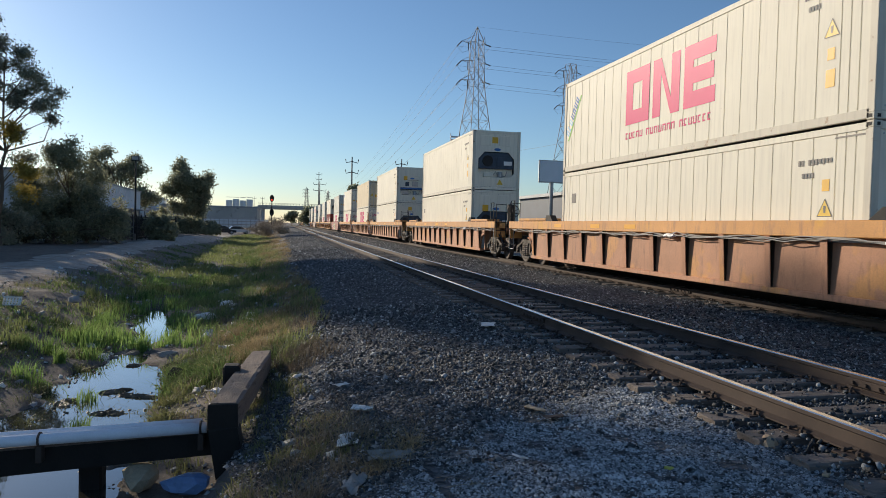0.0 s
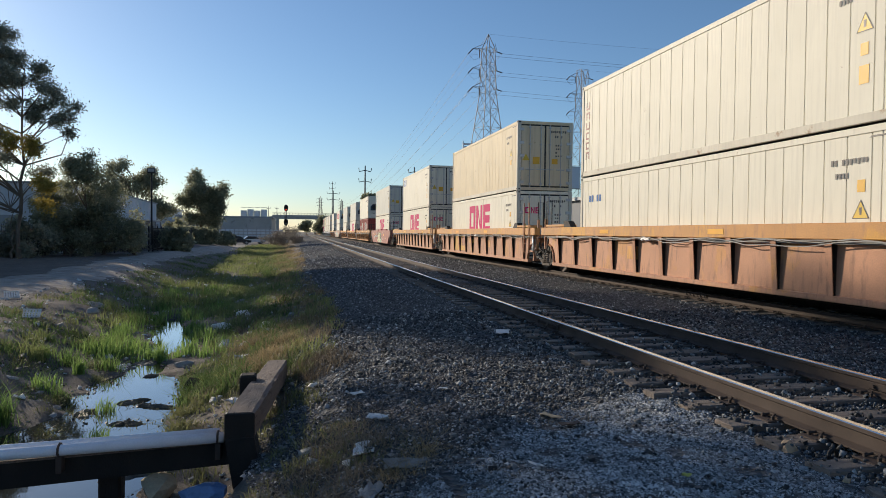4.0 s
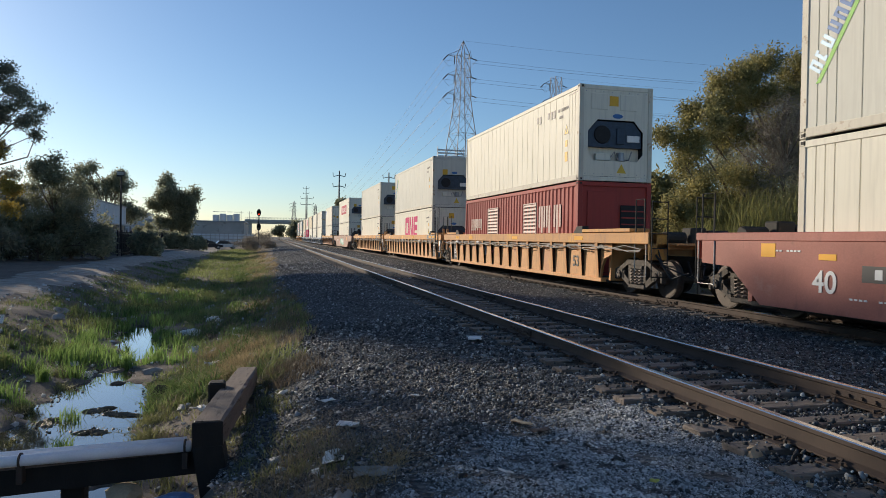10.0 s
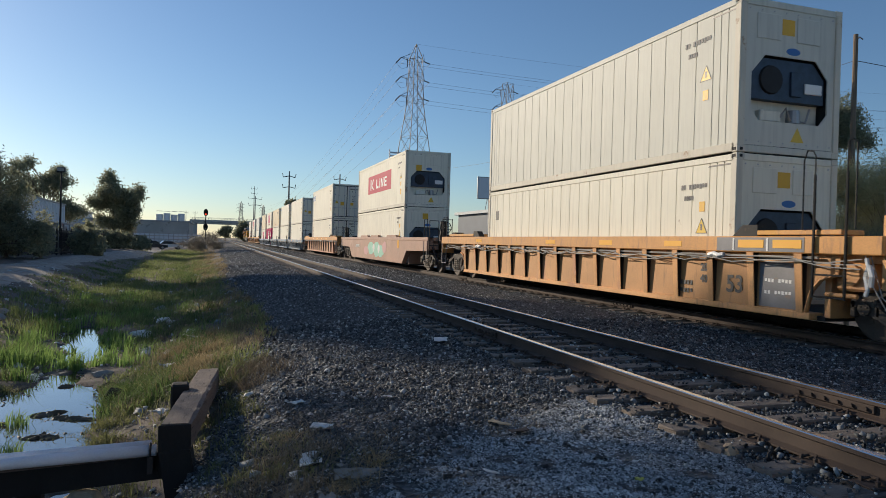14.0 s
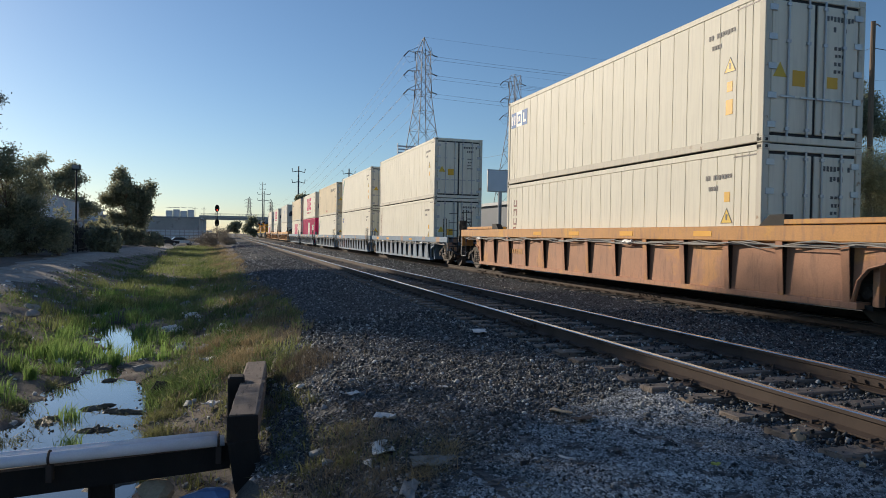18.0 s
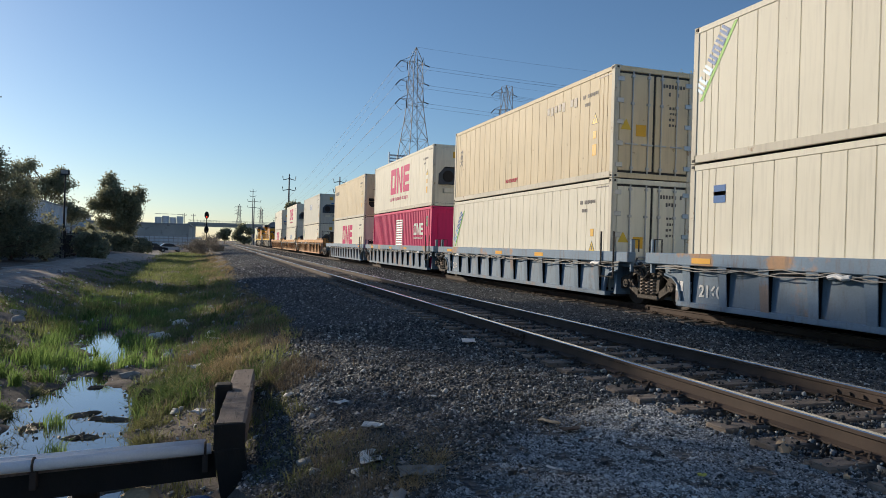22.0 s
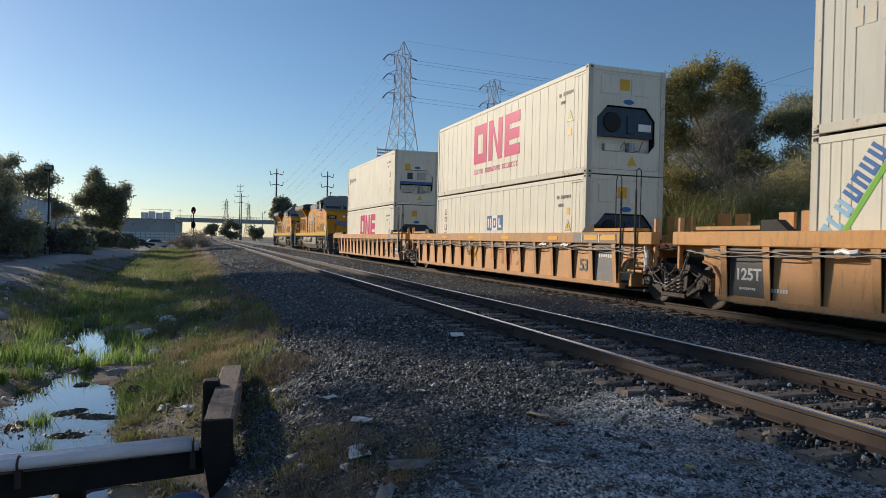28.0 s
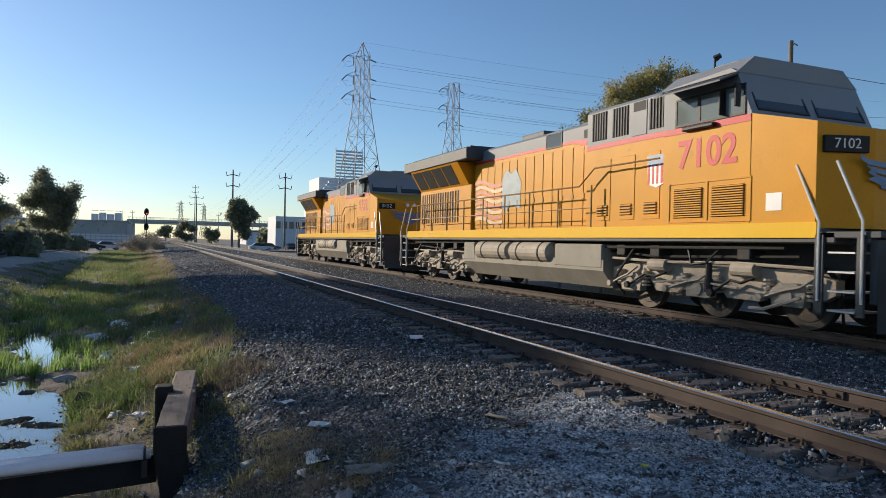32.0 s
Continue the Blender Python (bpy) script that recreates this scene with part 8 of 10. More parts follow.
def cable_run(y0, y1, x, z, seed, sag=0.09, step=0.7):
    r = random.Random(seed)
    mb = MB()
    for strand in range(3):
        pts, y = [], y0
        while y < y1:
            pts.append((x - 0.015 * strand, y, z - r.random() * sag - 0.022 * strand))
            y += step * r.uniform(0.5, 1.2)
        mb.pipe(pts, 0.011, 4)
    return mb


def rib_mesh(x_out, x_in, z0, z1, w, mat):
    """A tapered channel open towards the car's end: painted face plate, web and back coloured dark for their shade."""
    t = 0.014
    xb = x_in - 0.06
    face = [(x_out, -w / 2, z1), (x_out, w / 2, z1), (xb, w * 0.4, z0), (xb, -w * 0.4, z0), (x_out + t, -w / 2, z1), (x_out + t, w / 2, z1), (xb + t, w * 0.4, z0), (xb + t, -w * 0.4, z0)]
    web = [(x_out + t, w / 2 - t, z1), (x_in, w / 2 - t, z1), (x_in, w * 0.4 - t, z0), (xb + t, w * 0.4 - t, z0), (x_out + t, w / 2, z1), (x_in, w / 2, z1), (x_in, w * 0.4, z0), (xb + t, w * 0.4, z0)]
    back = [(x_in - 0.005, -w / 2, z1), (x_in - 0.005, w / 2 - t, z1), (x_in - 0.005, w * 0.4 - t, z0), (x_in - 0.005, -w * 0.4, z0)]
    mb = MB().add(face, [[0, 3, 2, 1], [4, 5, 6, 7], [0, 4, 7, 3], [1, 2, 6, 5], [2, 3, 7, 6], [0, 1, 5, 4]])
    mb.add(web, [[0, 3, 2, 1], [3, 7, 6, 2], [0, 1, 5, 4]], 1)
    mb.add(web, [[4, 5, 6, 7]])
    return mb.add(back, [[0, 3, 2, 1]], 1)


PRIMER = surface("dull_grey_primer", (0.2, 0.2, 0.21), 0.6, 0, 0.2, 3, 30, 0.1, 0.004, stain=(0.3, 0.19, 0.11), stain_at=0.6)


def lump_rag(y, z):
    mb = MB()
    mb.pipe([(-1.44, y, z + 0.2), (-1.46, y - 0.05, z + 0.08), (-1.43, y + 0.02, z - 0.06), (-1.45, y - 0.04, z - 0.24), (-1.44, y, z - 0.34)], 0.032, 6)
    return mb.pipe([(-1.44, y - 0.05, z + 0.1), (-1.47, y - 0.12, z - 0.05), (-1.44, y - 0.08, z - 0.2)], 0.04, 6)


def well_car(yc, half_a, half_b, end_a, end_b, style, side, sill, label, seed, marks=()):
    """half_a, half_b: centre to coupling point towards -y and +y; end: own, joint (bogie here) or open (bogie on the neighbour)."""
    r = random.Random(seed)
    car = thing("well_car", label, "railway wagon", pose(RAIL_2, yc, 0), group="well cars of the train")
    blue = style == "blue"
    close = side is C_GOLD
    zt, zs, zb = (1.27, 1.02, 0.2) if blue else (1.58, 1.3, 0.3)
    if style == "smooth":
        zt, zs, zb = 1.56, 1.4, 0.24
    body = {"ttx": 8.15 if close else 8.5, "blue": 6.35, "smooth": 7.2}[style]
    body = min(body, half_a - 1.05, half_b - 1.05) if style != "ttx" else min(body, half_a - 1.15, half_b - 1.15)
    ends = []
    for s, h, e in ((-1, half_a, end_a), (1, half_b, end_b)):
        ends.append(h - 0.95 if e == "own" else h - 0.35)
    lo, hi = -ends[0], ends[1]
    xw = {"ttx": 1.34, "blue": 1.35, "smooth": 1.26}[style]
    for s in (-1, 1):
        xo, xi = s * 1.47, s * xw
        part("side_sill", MB().box(min(xo, s * 1.24), max(xo, s * 1.24), lo, hi, zs, zt, 0.015), sill, car)
        if style == "smooth":
            pr = [(lo + 0.2, zs), (hi - 0.2, zs), (hi - 0.2, 0.95), (body + 0.35, 0.9), (body - 0.5, zb), (-body + 0.5, zb), (-body - 0.35, 0.9), (lo + 0.2, 0.95)]
            part("side_panel", MB().prism(pr, "x", *sorted((s * 1.24, s * 1.46))), side, car)
            for yy in (-4.3, -0.15, 2.75):
                part("top_guide", MB().prism([(yy - 1.1, zt), (yy + 1.1, zt), (yy + 0.95, zt + 0.12), (yy - 0.95, zt + 0.12)], "x", *sorted((s * 1.28, s * 1.44))), side, car)
        else:
            pr = [(-body - 0.35, zs), (body + 0.35, zs), (body + 0.3, 0.98 if not blue else 0.8), (body + 0.02, 0.9 if not blue else 0.74), (body - 0.16, 0.7 if not blue else 0.6), (body - 0.28, zb), (-body + 0.28, zb), (-body + 0.16, 0.7 if not blue else 0.6), (-body - 0.02, 0.9 if not blue else 0.74), (-body - 0.3, 0.98 if not blue else 0.8)]
            for q in (-1, 1):
                part("arch_lip", MB().pipe([(s * (xw + 0.03), q * (body + 0.3), 0.98 if not blue else 0.8), (s * (xw + 0.03), q * (body + 0.02), 0.9 if not blue else 0.74), (s * (xw + 0.03), q * (body - 0.16), 0.7 if not blue else 0.6), (s * (xw + 0.03), q * (body - 0.28), zb)], 0.028, 5), side, car)
            part("side_sheet", MB().prism(pr, "x", *sorted((s * (xw - 0.04), s * xw))), side, car)
            part("bottom_sill", MB().box(*sorted((s * 1.1, s * (xw + 0.06))), -body + 0.15, body - 0.15, zb - 0.05, zb + 0.06, 0.01), side, car)
            step = 1.06 if blue else 1.04 if close else 1.36
            n = int(2 * (body - 0.2) / step)
            # The second slot darkens web and back to stand for the rib's shaded side.
            me = cached(("rib", style, s, sill.name, close), lambda: mesh_of("rib", rib_mesh(xo, xi, zb + 0.05, zs, 0.16 if not blue else 0.24, sill) if s < 0 else MB().box(xi, xo - 0.05, -0.08, 0.08, zb + 0.05, zs), [side, BLACK if blue else WEB_SHADE_GRIME]))
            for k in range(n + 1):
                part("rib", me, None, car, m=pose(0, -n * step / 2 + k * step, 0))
            if s < 0 and close:
                for k in range(n):
                    ya = -n * step / 2 + k * step + 0.1
                    part("grab_bar", cached("grab_bar", lambda: mesh_of("grab_bar", MB().pipe([(-1.34, 0, 0), (-1.42, 0.03, 0), (-1.42, 0.81, 0), (-1.34, 0.84, 0)], 0.016, 6), C_SILL)), None, car, m=pose(0, ya, zs - 0.14))
            if s < 0:
                part("conduit", MB().cyl((-xw - 0.07, -body, zs - 0.06), (-xw - 0.07, body, zs - 0.06), 0.022, 0.022, 6), CABLE if not blue else BLACK, car)
                if seed != 118:
                    part("cable_loom", cable_run(lo + 0.3, hi - 0.3, -1.49, zs + 0.02 if blue else zs - 0.04 if close else zs + 0.03, seed, 0.12), CABLE, car, "drooping cable bundle")
                    for q in range(2):
                        part("cable_wrap", cached("wrap", lambda: mesh_of("cable_wrap", MB().pipe([(0, -0.2, 0), (-0.02, -0.08, -0.02), (0, 0.06, 0.01), (0, 0.2, -0.02)], 0.045, 7), LOGO_WHITE)), None, car, "white tape round the cables", pose(-1.5, r.uniform(lo + 1, hi - 1), zs - 0.05))
                for yy in np.arange(-body + 1.0, body, 2.75):
                    if r.random() < 0.55:
                        part("reflector", cached(("refl", zt), lambda: mesh_of("reflector", MB().box(-1.476, -1.47, -0.28, 0.28, zt - 0.2, zt - 0.09), REFLECT)), None, car, m=pose(0, yy + r.uniform(-0.5, 0.5), 0))
                if r.random() < 0.9 and not blue:
                    part("load_plate", MB().box(-xw - 0.007, -xw - 0.0005, -0.3, 0.3, 0.7, 1.05), C_SILL, car, "", pose(0, r.uniform(-3, 3), 0))
    part("well_floor", MB().box(-1.24, 1.24, -body, body, zb - 0.06, zb + 0.02), BLACK, car)
    for s, h, e in ((-1, half_a, end_a), (1, half_b, end_b)):
        y0, y1 = s * (body + 0.1), s * ends[0 if s < 0 else 1]
        ya, yb = sorted((y0, y1))
        part("end_deck", MB().box(-1.24, 1.24, ya, yb, zs - 0.12, zs + 0.02, 0.01), side, car)
        part("end_bulkhead", MB().box(-1.24, 1.24, *sorted((y0, y0 - s * 0.12)), zb, zs + 0.05, 0.01), side, car)
        part("centre_sill", MB().box(-0.28, 0.28, *sorted((y0, s * (h - 0.45))), 0.72, 1.0, 0.02), BLACK, car)
        if e == "own":
            add_truck(car, s * (h - 2.05))
            part("coupler", MB().box(-0.13, 0.13, *sorted((s * (h - 0.5), s * h)), 0.72, 0.98, 0.03).box(-0.2, 0.2, *sorted((s * (h - 0.2), s * (h - 0.02))), 0.7, 1.0, 0.04), BLACK, car)
            part("end_plate", MB().box(-1.44, -0.95, *sorted((y1, y1 - s * 0.08)), zs - 0.38, zt, 0.01), sill, car)
            part("end_plate", MB().box(0.95, 1.44, *sorted((y1, y1 - s * 0.08)), zs - 0.38, zt, 0.01), sill, car)
            part("brake_cylinder", MB().cyl((-0.75, y1 - s * 0.5, zs + 0.16), (-0.2, y1 - s * 0.5, zs + 0.16), 0.15, 0.15, 12).box(-0.1, 0.35, *sorted((y1 - s * 0.35, y1 - s * 0.75)), zs + 0.02, zs + 0.42, 0.03).cyl((0.45, y1 - s * 0.5, zs + 0.2), (1.0, y1 - s * 0.5, zs + 0.2), 0.17, 0.17, 12), BLACK, car, "black brake gear on the end deck")
            part("stirrup_step", MB().pipe([(-1.47, y1 - s * 0.1, zs), (-1.47, y1 - s * 0.1, 0.52), (-1.47, y1 - s * 0.62, 0.52), (-1.47, y1 - s * 0.62, zs)], 0.014, 5), GREYSTEEL, car, "bent rod foot step")
            lad = MB()
            for px in (-1.42, -1.0):
                lad.pipe([(px, y1 + s * 0.06, 0.5), (px, y1 + s * 0.06, zt + 0.75)], 0.015, 6)
            for zz in (0.52, 0.85, 1.2, 1.55, 1.9, 2.3):
                lad.pipe([(-1.42, y1 + s * 0.06, zz), (-1.0, y1 + s * 0.06, zz)], 0.014, 6)
            part("ladder", lad, BLACK, car)
            part("hand_rail", MB().pipe([(-1.46, y1 - s * 0.6, zt), (-1.46, y1 - s * 0.6, zt + 0.8), (-1.46, y1 - s * 0.2, zt + 0.8), (-1.46, y1 - s * 0.2, zt)], 0.018, 6), BLACK, car)
            part("crossover_platform", MB().box(-0.9, 0.9, *sorted((y1 - s * 0.1, y1 + s * 0.3)), zs - 0.02, zs + 0.03, 0.005), side, car)
            part("cable_drop", MB().pipe([(-1.3, y1 - s * 0.3, zs), (-1.25, y1 + s * 0.1, zs - 0.35), (-1.1, y1 + s * 0.4, 0.5), (-0.9, y1 + s * 0.8, 0.65)], 0.026, 6).pipe([(-1.2, y1 - s * 0.1, zs), (-1.2, y1 + s * 0.2, zs - 0.5), (-0.8, y1 + s * 0.7, 0.55), (-0.6, y1 + s * 0.9, 0.85)], 0.02, 6), RUBBER, car)
            part("air_hose", MB().pipe([(-0.4, y1, 0.9), (-0.45, y1 + s * 0.25, 0.55), (-0.4, y1 + s * 0.5, 0.45), (-0.3, y1 + s * 0.75, 0.6), (-0.25, y1 + s * 0.9, 0.8)], 0.03, 6), RUBBER, car)
            if s < 0 and r.random() < 0.7:
                bw = MB()
                ring = [(-0.6 + 0.26 * math.cos(a), y1 + 0.15, zt + 0.45 + 0.26 * math.sin(a)) for a in np.linspace(0, 6.283, 15)]
                bw.pipe(ring, 0.02, 5)
                for k in range(4):
                    a = 1.571 * k + 0.4
                    bw.pipe([(-0.6, y1 + 0.15, zt + 0.45), (-0.6 + 0.26 * math.cos(a), y1 + 0.15, zt + 0.45 + 0.26 * math.sin(a))], 0.014, 4)
                bw.cyl((-0.6, y1 + 0.15, zt + 0.45), (-0.6, y1 + 0.35, zt + 0.45), 0.05, 0.05, 8)
                part("brake_wheel", bw, BLACK, car)
                part("brake_stand", MB().box(-0.75, -0.45, y1 + 0.35, y1 + 0.55, zs, zt + 0.75, 0.02), BLACK, car)
        else:
            part("articulation", MB().box(-0.45, 0.45, *sorted((s * (h - 0.6), s * (h - 0.02))), 0.62, 1.05, 0.05), BLACK, car)
            if e == "joint":
                add_truck(car, s * h)
            if s < 0:
                lad = MB()
                for yy in (-h + 1.5, -h + 0.92):
                    lad.pipe([(-1.5, yy, 0.62), (-1.5, yy, zt + (0.5 if blue else 0.96))], 0.024, 6)
                for zz in (0.64, 0.98):
                    lad.pipe([(-1.5, -h + 1.5, zz), (-1.5, -h + 0.92, zz)], 0.016, 5)
                part("ladder", lad, side if seed < 106 else BLACK, car)
            if style == "ttx":
                tall = seed >= 116
                for q, wd, ht in ((0.45, 0.1, 0.3), (1.15, 0.62, 0.34)) if not tall else ((0.45, 0.42, 0.5), (1.05, 0.42, 0.52), (1.62, 0.18, 0.3), (2.45, 0.22, 0.5), (3.1, 0.34, 0.52)):
                    a, b = sorted((s * (h - q), s * (h - q - wd)))
                    part("corner_pedestal", MB().box(1.28, 1.36, a, b, zt - 0.1, zt + ht, 0.01), sill, car)
                if s < 0:
                    if seed >= 106:
                        part("sill_patch", MB().box(-1.475, -1.47, -h + 1.7, -h + 3.7, zs + 0.02, zt - 0.02), PRIMER, car, "grey primer patch on the sill")
                        for d_ in (1.75, 2.55):
                            part("reflector", MB().box(-1.481, -1.475, -h + d_, -h + d_ + 0.6, zs + 0.08, zt - 0.06), REFLECT, car)
                        for d_ in (2.45, 3.25):
                            part("white_bar", MB().box(-1.481, -1.475, -h + d_, -h + d_ + 0.035, zs + 0.03, zt - 0.03), LOGO_WHITE, car)
                        part("hook_rod", MB().pipe([(-1.5, -h + 1.5, zt + 0.9), (-1.5, -h + 1.5, zt + 1.25), (-1.5, -h + 1.55, zt + 1.33), (-1.5, -h + 1.66, zt + 1.35), (-1.5, -h + 1.72, zt + 1.2), (-1.48, -h + 1.74, zt + 0.1)], 0.013, 6), BLACK, car, "thin bent steel rod")
                        part("hook_rod", MB().pipe([(-1.5, -h + 0.92, zt + 0.9), (-1.5, -h + 0.92, zt + 1.4), (-1.48, -h + 0.86, zt + 1.44), (-1.46, -h + 0.8, zt + 1.38), (-1.46, -h + 0.8, zt + 0.1)], 0.013, 6), BLACK, car, "thin bent steel rod")
                    part("brake_hose", MB().pipe([(-1.4, -h + 0.7, zs + 0.1), (-1.42, -h + 0.55, zs - 0.4), (-1.4, -h + 0.3, 0.5), (-1.36, -h - 0.1, 0.42), (-1.34, -h - 0.5, 0.7), (-1.36, -h - 0.75, zs - 0.1)], 0.01, 6).pipe([(-1.36, -h + 0.62, zs), (-1.38, -h + 0.4, 0.7), (-1.34, -h, 0.38), (-1.3, -h - 0.5, 0.66), (-1.36, -h - 0.8, zs - 0.06)], 0.009, 6), CABLE, car, "pale looped hoses between the cars")
                    part("white_rag", lump_rag(-h + 0.62, zs - 0.25), LOGO_WHITE, car, "white rag tied to the end frame")
                    part("valve_gear", MB().box(-1.25, -0.9, -h + 0.75, -h + 1.3, zs - 0.55, zs - 0.1, 0.04).cyl((-1.3, -h + 1.0, zs - 0.3), (-0.8, -h + 1.0, zs - 0.3), 0.16, 0.16, 12).cyl((-1.32, -h + 0.85, zs - 0.62), (-1.32, -h + 1.4, zs - 0.62), 0.035, 0.035, 8), side, car, "dusty orange valve gear")
            for px in (-1.3, 1.24):
                part("end_post", MB().box(px - 0.05, px + 0.05, *sorted((y1 - s * 0.02, y1 - s * 0.1)), 0.8, zt + 0.3, 0.012), side, car)
            if seed < 116:
                part("hand_rail", MB().pipe([(-1.3, y1 - s * 0.1, zt), (-1.3, y1 - s * 0.1, zt + (0.3 if blue else 0.95)), (-1.1, y1 - s * 0.1, zt + (0.3 if blue else 0.95)), (-1.1, y1 - s * 0.1, zt)], 0.018, 6), BLACK, car)
            part("air_hose", MB().pipe([(-1.2, y1 - s * 0.2, zs), (-1.3, y1 + s * 0.1, 0.8), (-1.2, y1 + s * 0.4, 0.65), (-1.15, y1 + s * 0.7, 1.0)], 0.03, 6).pipe([(-1.0, y1 - s * 0.3, zs + 0.1), (-1.35, y1 + s * 0.1, zs - 0.1), (-1.1, y1 + s * 0.7, zs)], 0.022, 6), RUBBER, car)
        if style == "ttx":
            ym = s * 8.25
            part("walk_plate", MB().box(-1.46, -0.9, ym - 1.35, min(ym + 1.35, hi) if s > 0 else ym + 1.35, zt + 0.02, zt + 0.11, 0.01) if h > 10 else MB().box(-1.46, -1.0, *sorted((s * 6.9, s * 8.6)), zt + 0.02, zt + 0.1, 0.01), sill, car)
            part("container_guide", MB().prism([(s * 6.3, zt), (s * 6.9, zt), (s * 6.9, zt + 0.2), (s * 6.55, zt + 0.2)], "x", -1.45, -1.25), BLACK, car)
    if seed == 117:
        for d_ in (0.0, 0.09):
            part("cable_loop", MB().pipe([(-1.49, 1.15 + d_, zs - 0.06), (-1.5, 1.3 + d_, zs - 0.28 - d_), (-1.49, 1.5, zs - 0.42 - d_), (-1.5, 1.75 - d_, zs - 0.3 - d_), (-1.49, 1.95 - d_, zs - 0.06)], 0.016, 6), CABLE, car, "dark cable hanging in a loop")
    for what, y, z, *rest in marks:
        logo(car, (what, y, z, *rest), -xw - 0.004 if style != "smooth" else -1.464)
    return car


def stroke(line, w):
    """A sprayed line as short flat strips."""
    out = []
    for (ax, ay), (bx, by_) in zip(line[:-1], line[1:]):
        ln = math.hypot(bx - ax, by_ - ay) or 1.0
        nx, ny = -(by_ - ay) / ln * w / 2, (bx - ax) / ln * w / 2
        out.append([(ax + nx, ay + ny), (ax - nx, ay - ny), (bx - nx, by_ - ny), (bx + nx, by_ + ny)])
    return out


def graffiti(car, x, shapes):
    for k, (mat, polys) in enumerate(shapes):
        part("graffiti", flat(polys, 0.003 + 0.0015 * k), mat, car, "sprayed painted shapes", side_m(x, 0, 0))


def blob(cx, cy, w, h, seed, n=14):
    r = random.Random(seed)
    return [(cx + w * (0.8 + 0.35 * r.random()) * math.cos(a), cy + h * (0.75 + 0.35 * r.random()) * math.sin(a)) for a in np.linspace(0, 6.283, n + 1)[:-1]]


NEAR_END = [8.54, 31.92, 54.86, 73.62, 93.16, 114.29, 135.3, 154.36, 173.62, 197.27, 220.5, 241.65, 256.76, 271.98, 287.25, 302.48, 323.42, 342.7, 361.9]
CENTRE = [y + HL for y in NEAR_END]
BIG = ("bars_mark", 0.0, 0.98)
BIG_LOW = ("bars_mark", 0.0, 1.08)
CAP = ("caption", 0.0, 0.58)
UP = {  # colour, near end, marks, label
    0: (CREAM, "A", (BIG, CAP, ("slash", 5.3, 1.0, 0.7)), "cream refrigerated container with a large magenta mark"),
    1: (CREAM, "A", (), "plain cream refrigerated container with a dark cooling unit"),
    2: (CREAM, "B", (("column", 5.6, 0.55),), "cream refrigerated container with maroon column lettering"),
    3: (BEIGE, "D", (), "aged beige container with closed doors"),
    4: (CREAM, "D", (("tri_blocks", 5.0, 2.1),), "cream container with a small blue block mark"),
    5: (GREYWHITE, "D", (("slash", 5.2, 0.9, 0.8),), "grey white container with a green diagonal mark"),
    6: (CREAM, "A", (("small_bars", -3.4, 2.15, 1.9, 0.26, 8, MARK_DARK),), "cream refrigerated container with dark lettering"),
    7: (GREYWHITE, "A", (("slash", 5.3, 0.9, 0.8),), "grey white refrigerated container stacked above another"),
    8: (GREYWHITE, "A", (), "aged refrigerated container with rain streaks"),
    9: (CREAM, "A", (("red_panel", 0.0, 1.1),), "cream refrigerated container with a crimson name panel"),
    10: (CREAM, "D", (("tri_blocks", 5.2, 1.95),), "cream container with a blue and white block mark"),
    11: (CREAM, "D", (), "plain cream container with closed doors"),
    12: (CREAM, "D", (("slash", 5.35, 1.3, 0.75),), "cream container with a green diagonal mark"),
    13: (BEIGE, "D", (("small_bars", -3.3, 2.15, 1.9, 0.26, 8, MARK_DARK), ("words", 5.25, 1.75, "tex", 0.5, MARK_DARK, -90), ("words", 0.2, 0.42, "NO FORKLIFT", 0.16, LOGO_RED)), "beige container with dark vertical lettering"),
    14: (CREAM, "A", (BIG, CAP), "cream refrigerated container with a large magenta mark"),
    15: (BEIGE, "C1", (("small_bars", 4.6, 2.05, 1.75, 0.26, 8, MARK_DARK),), "dirty beige refrigerated container"),
    16: (GREYWHITE, "A", (("tri_blocks", 0.0, 1.55), ("small_bars", 4.9, 1.6, 0.9, 0.3, 4, RUSTY_EDGE)), "grey white refrigerated container with a small block mark"),
    17: (CREAM, "A", (BIG, CAP), "cream refrigerated container with a large magenta mark"),
    18: (CREAM, "B", (("small_bars", 4.3, 1.9, 1.6, 0.24, 7, MARK_DARK), ("block", 5.4, 1.8, 0.35, 0.4, MARK_DARK)), "cream refrigerated container with dark lettering"),
}
FADED = surface("faded_pinkish_white_paint", (0.56, 0.4, 0.35), 0.6, 0, 0.25, 3, 30, 0.05, 0.002)
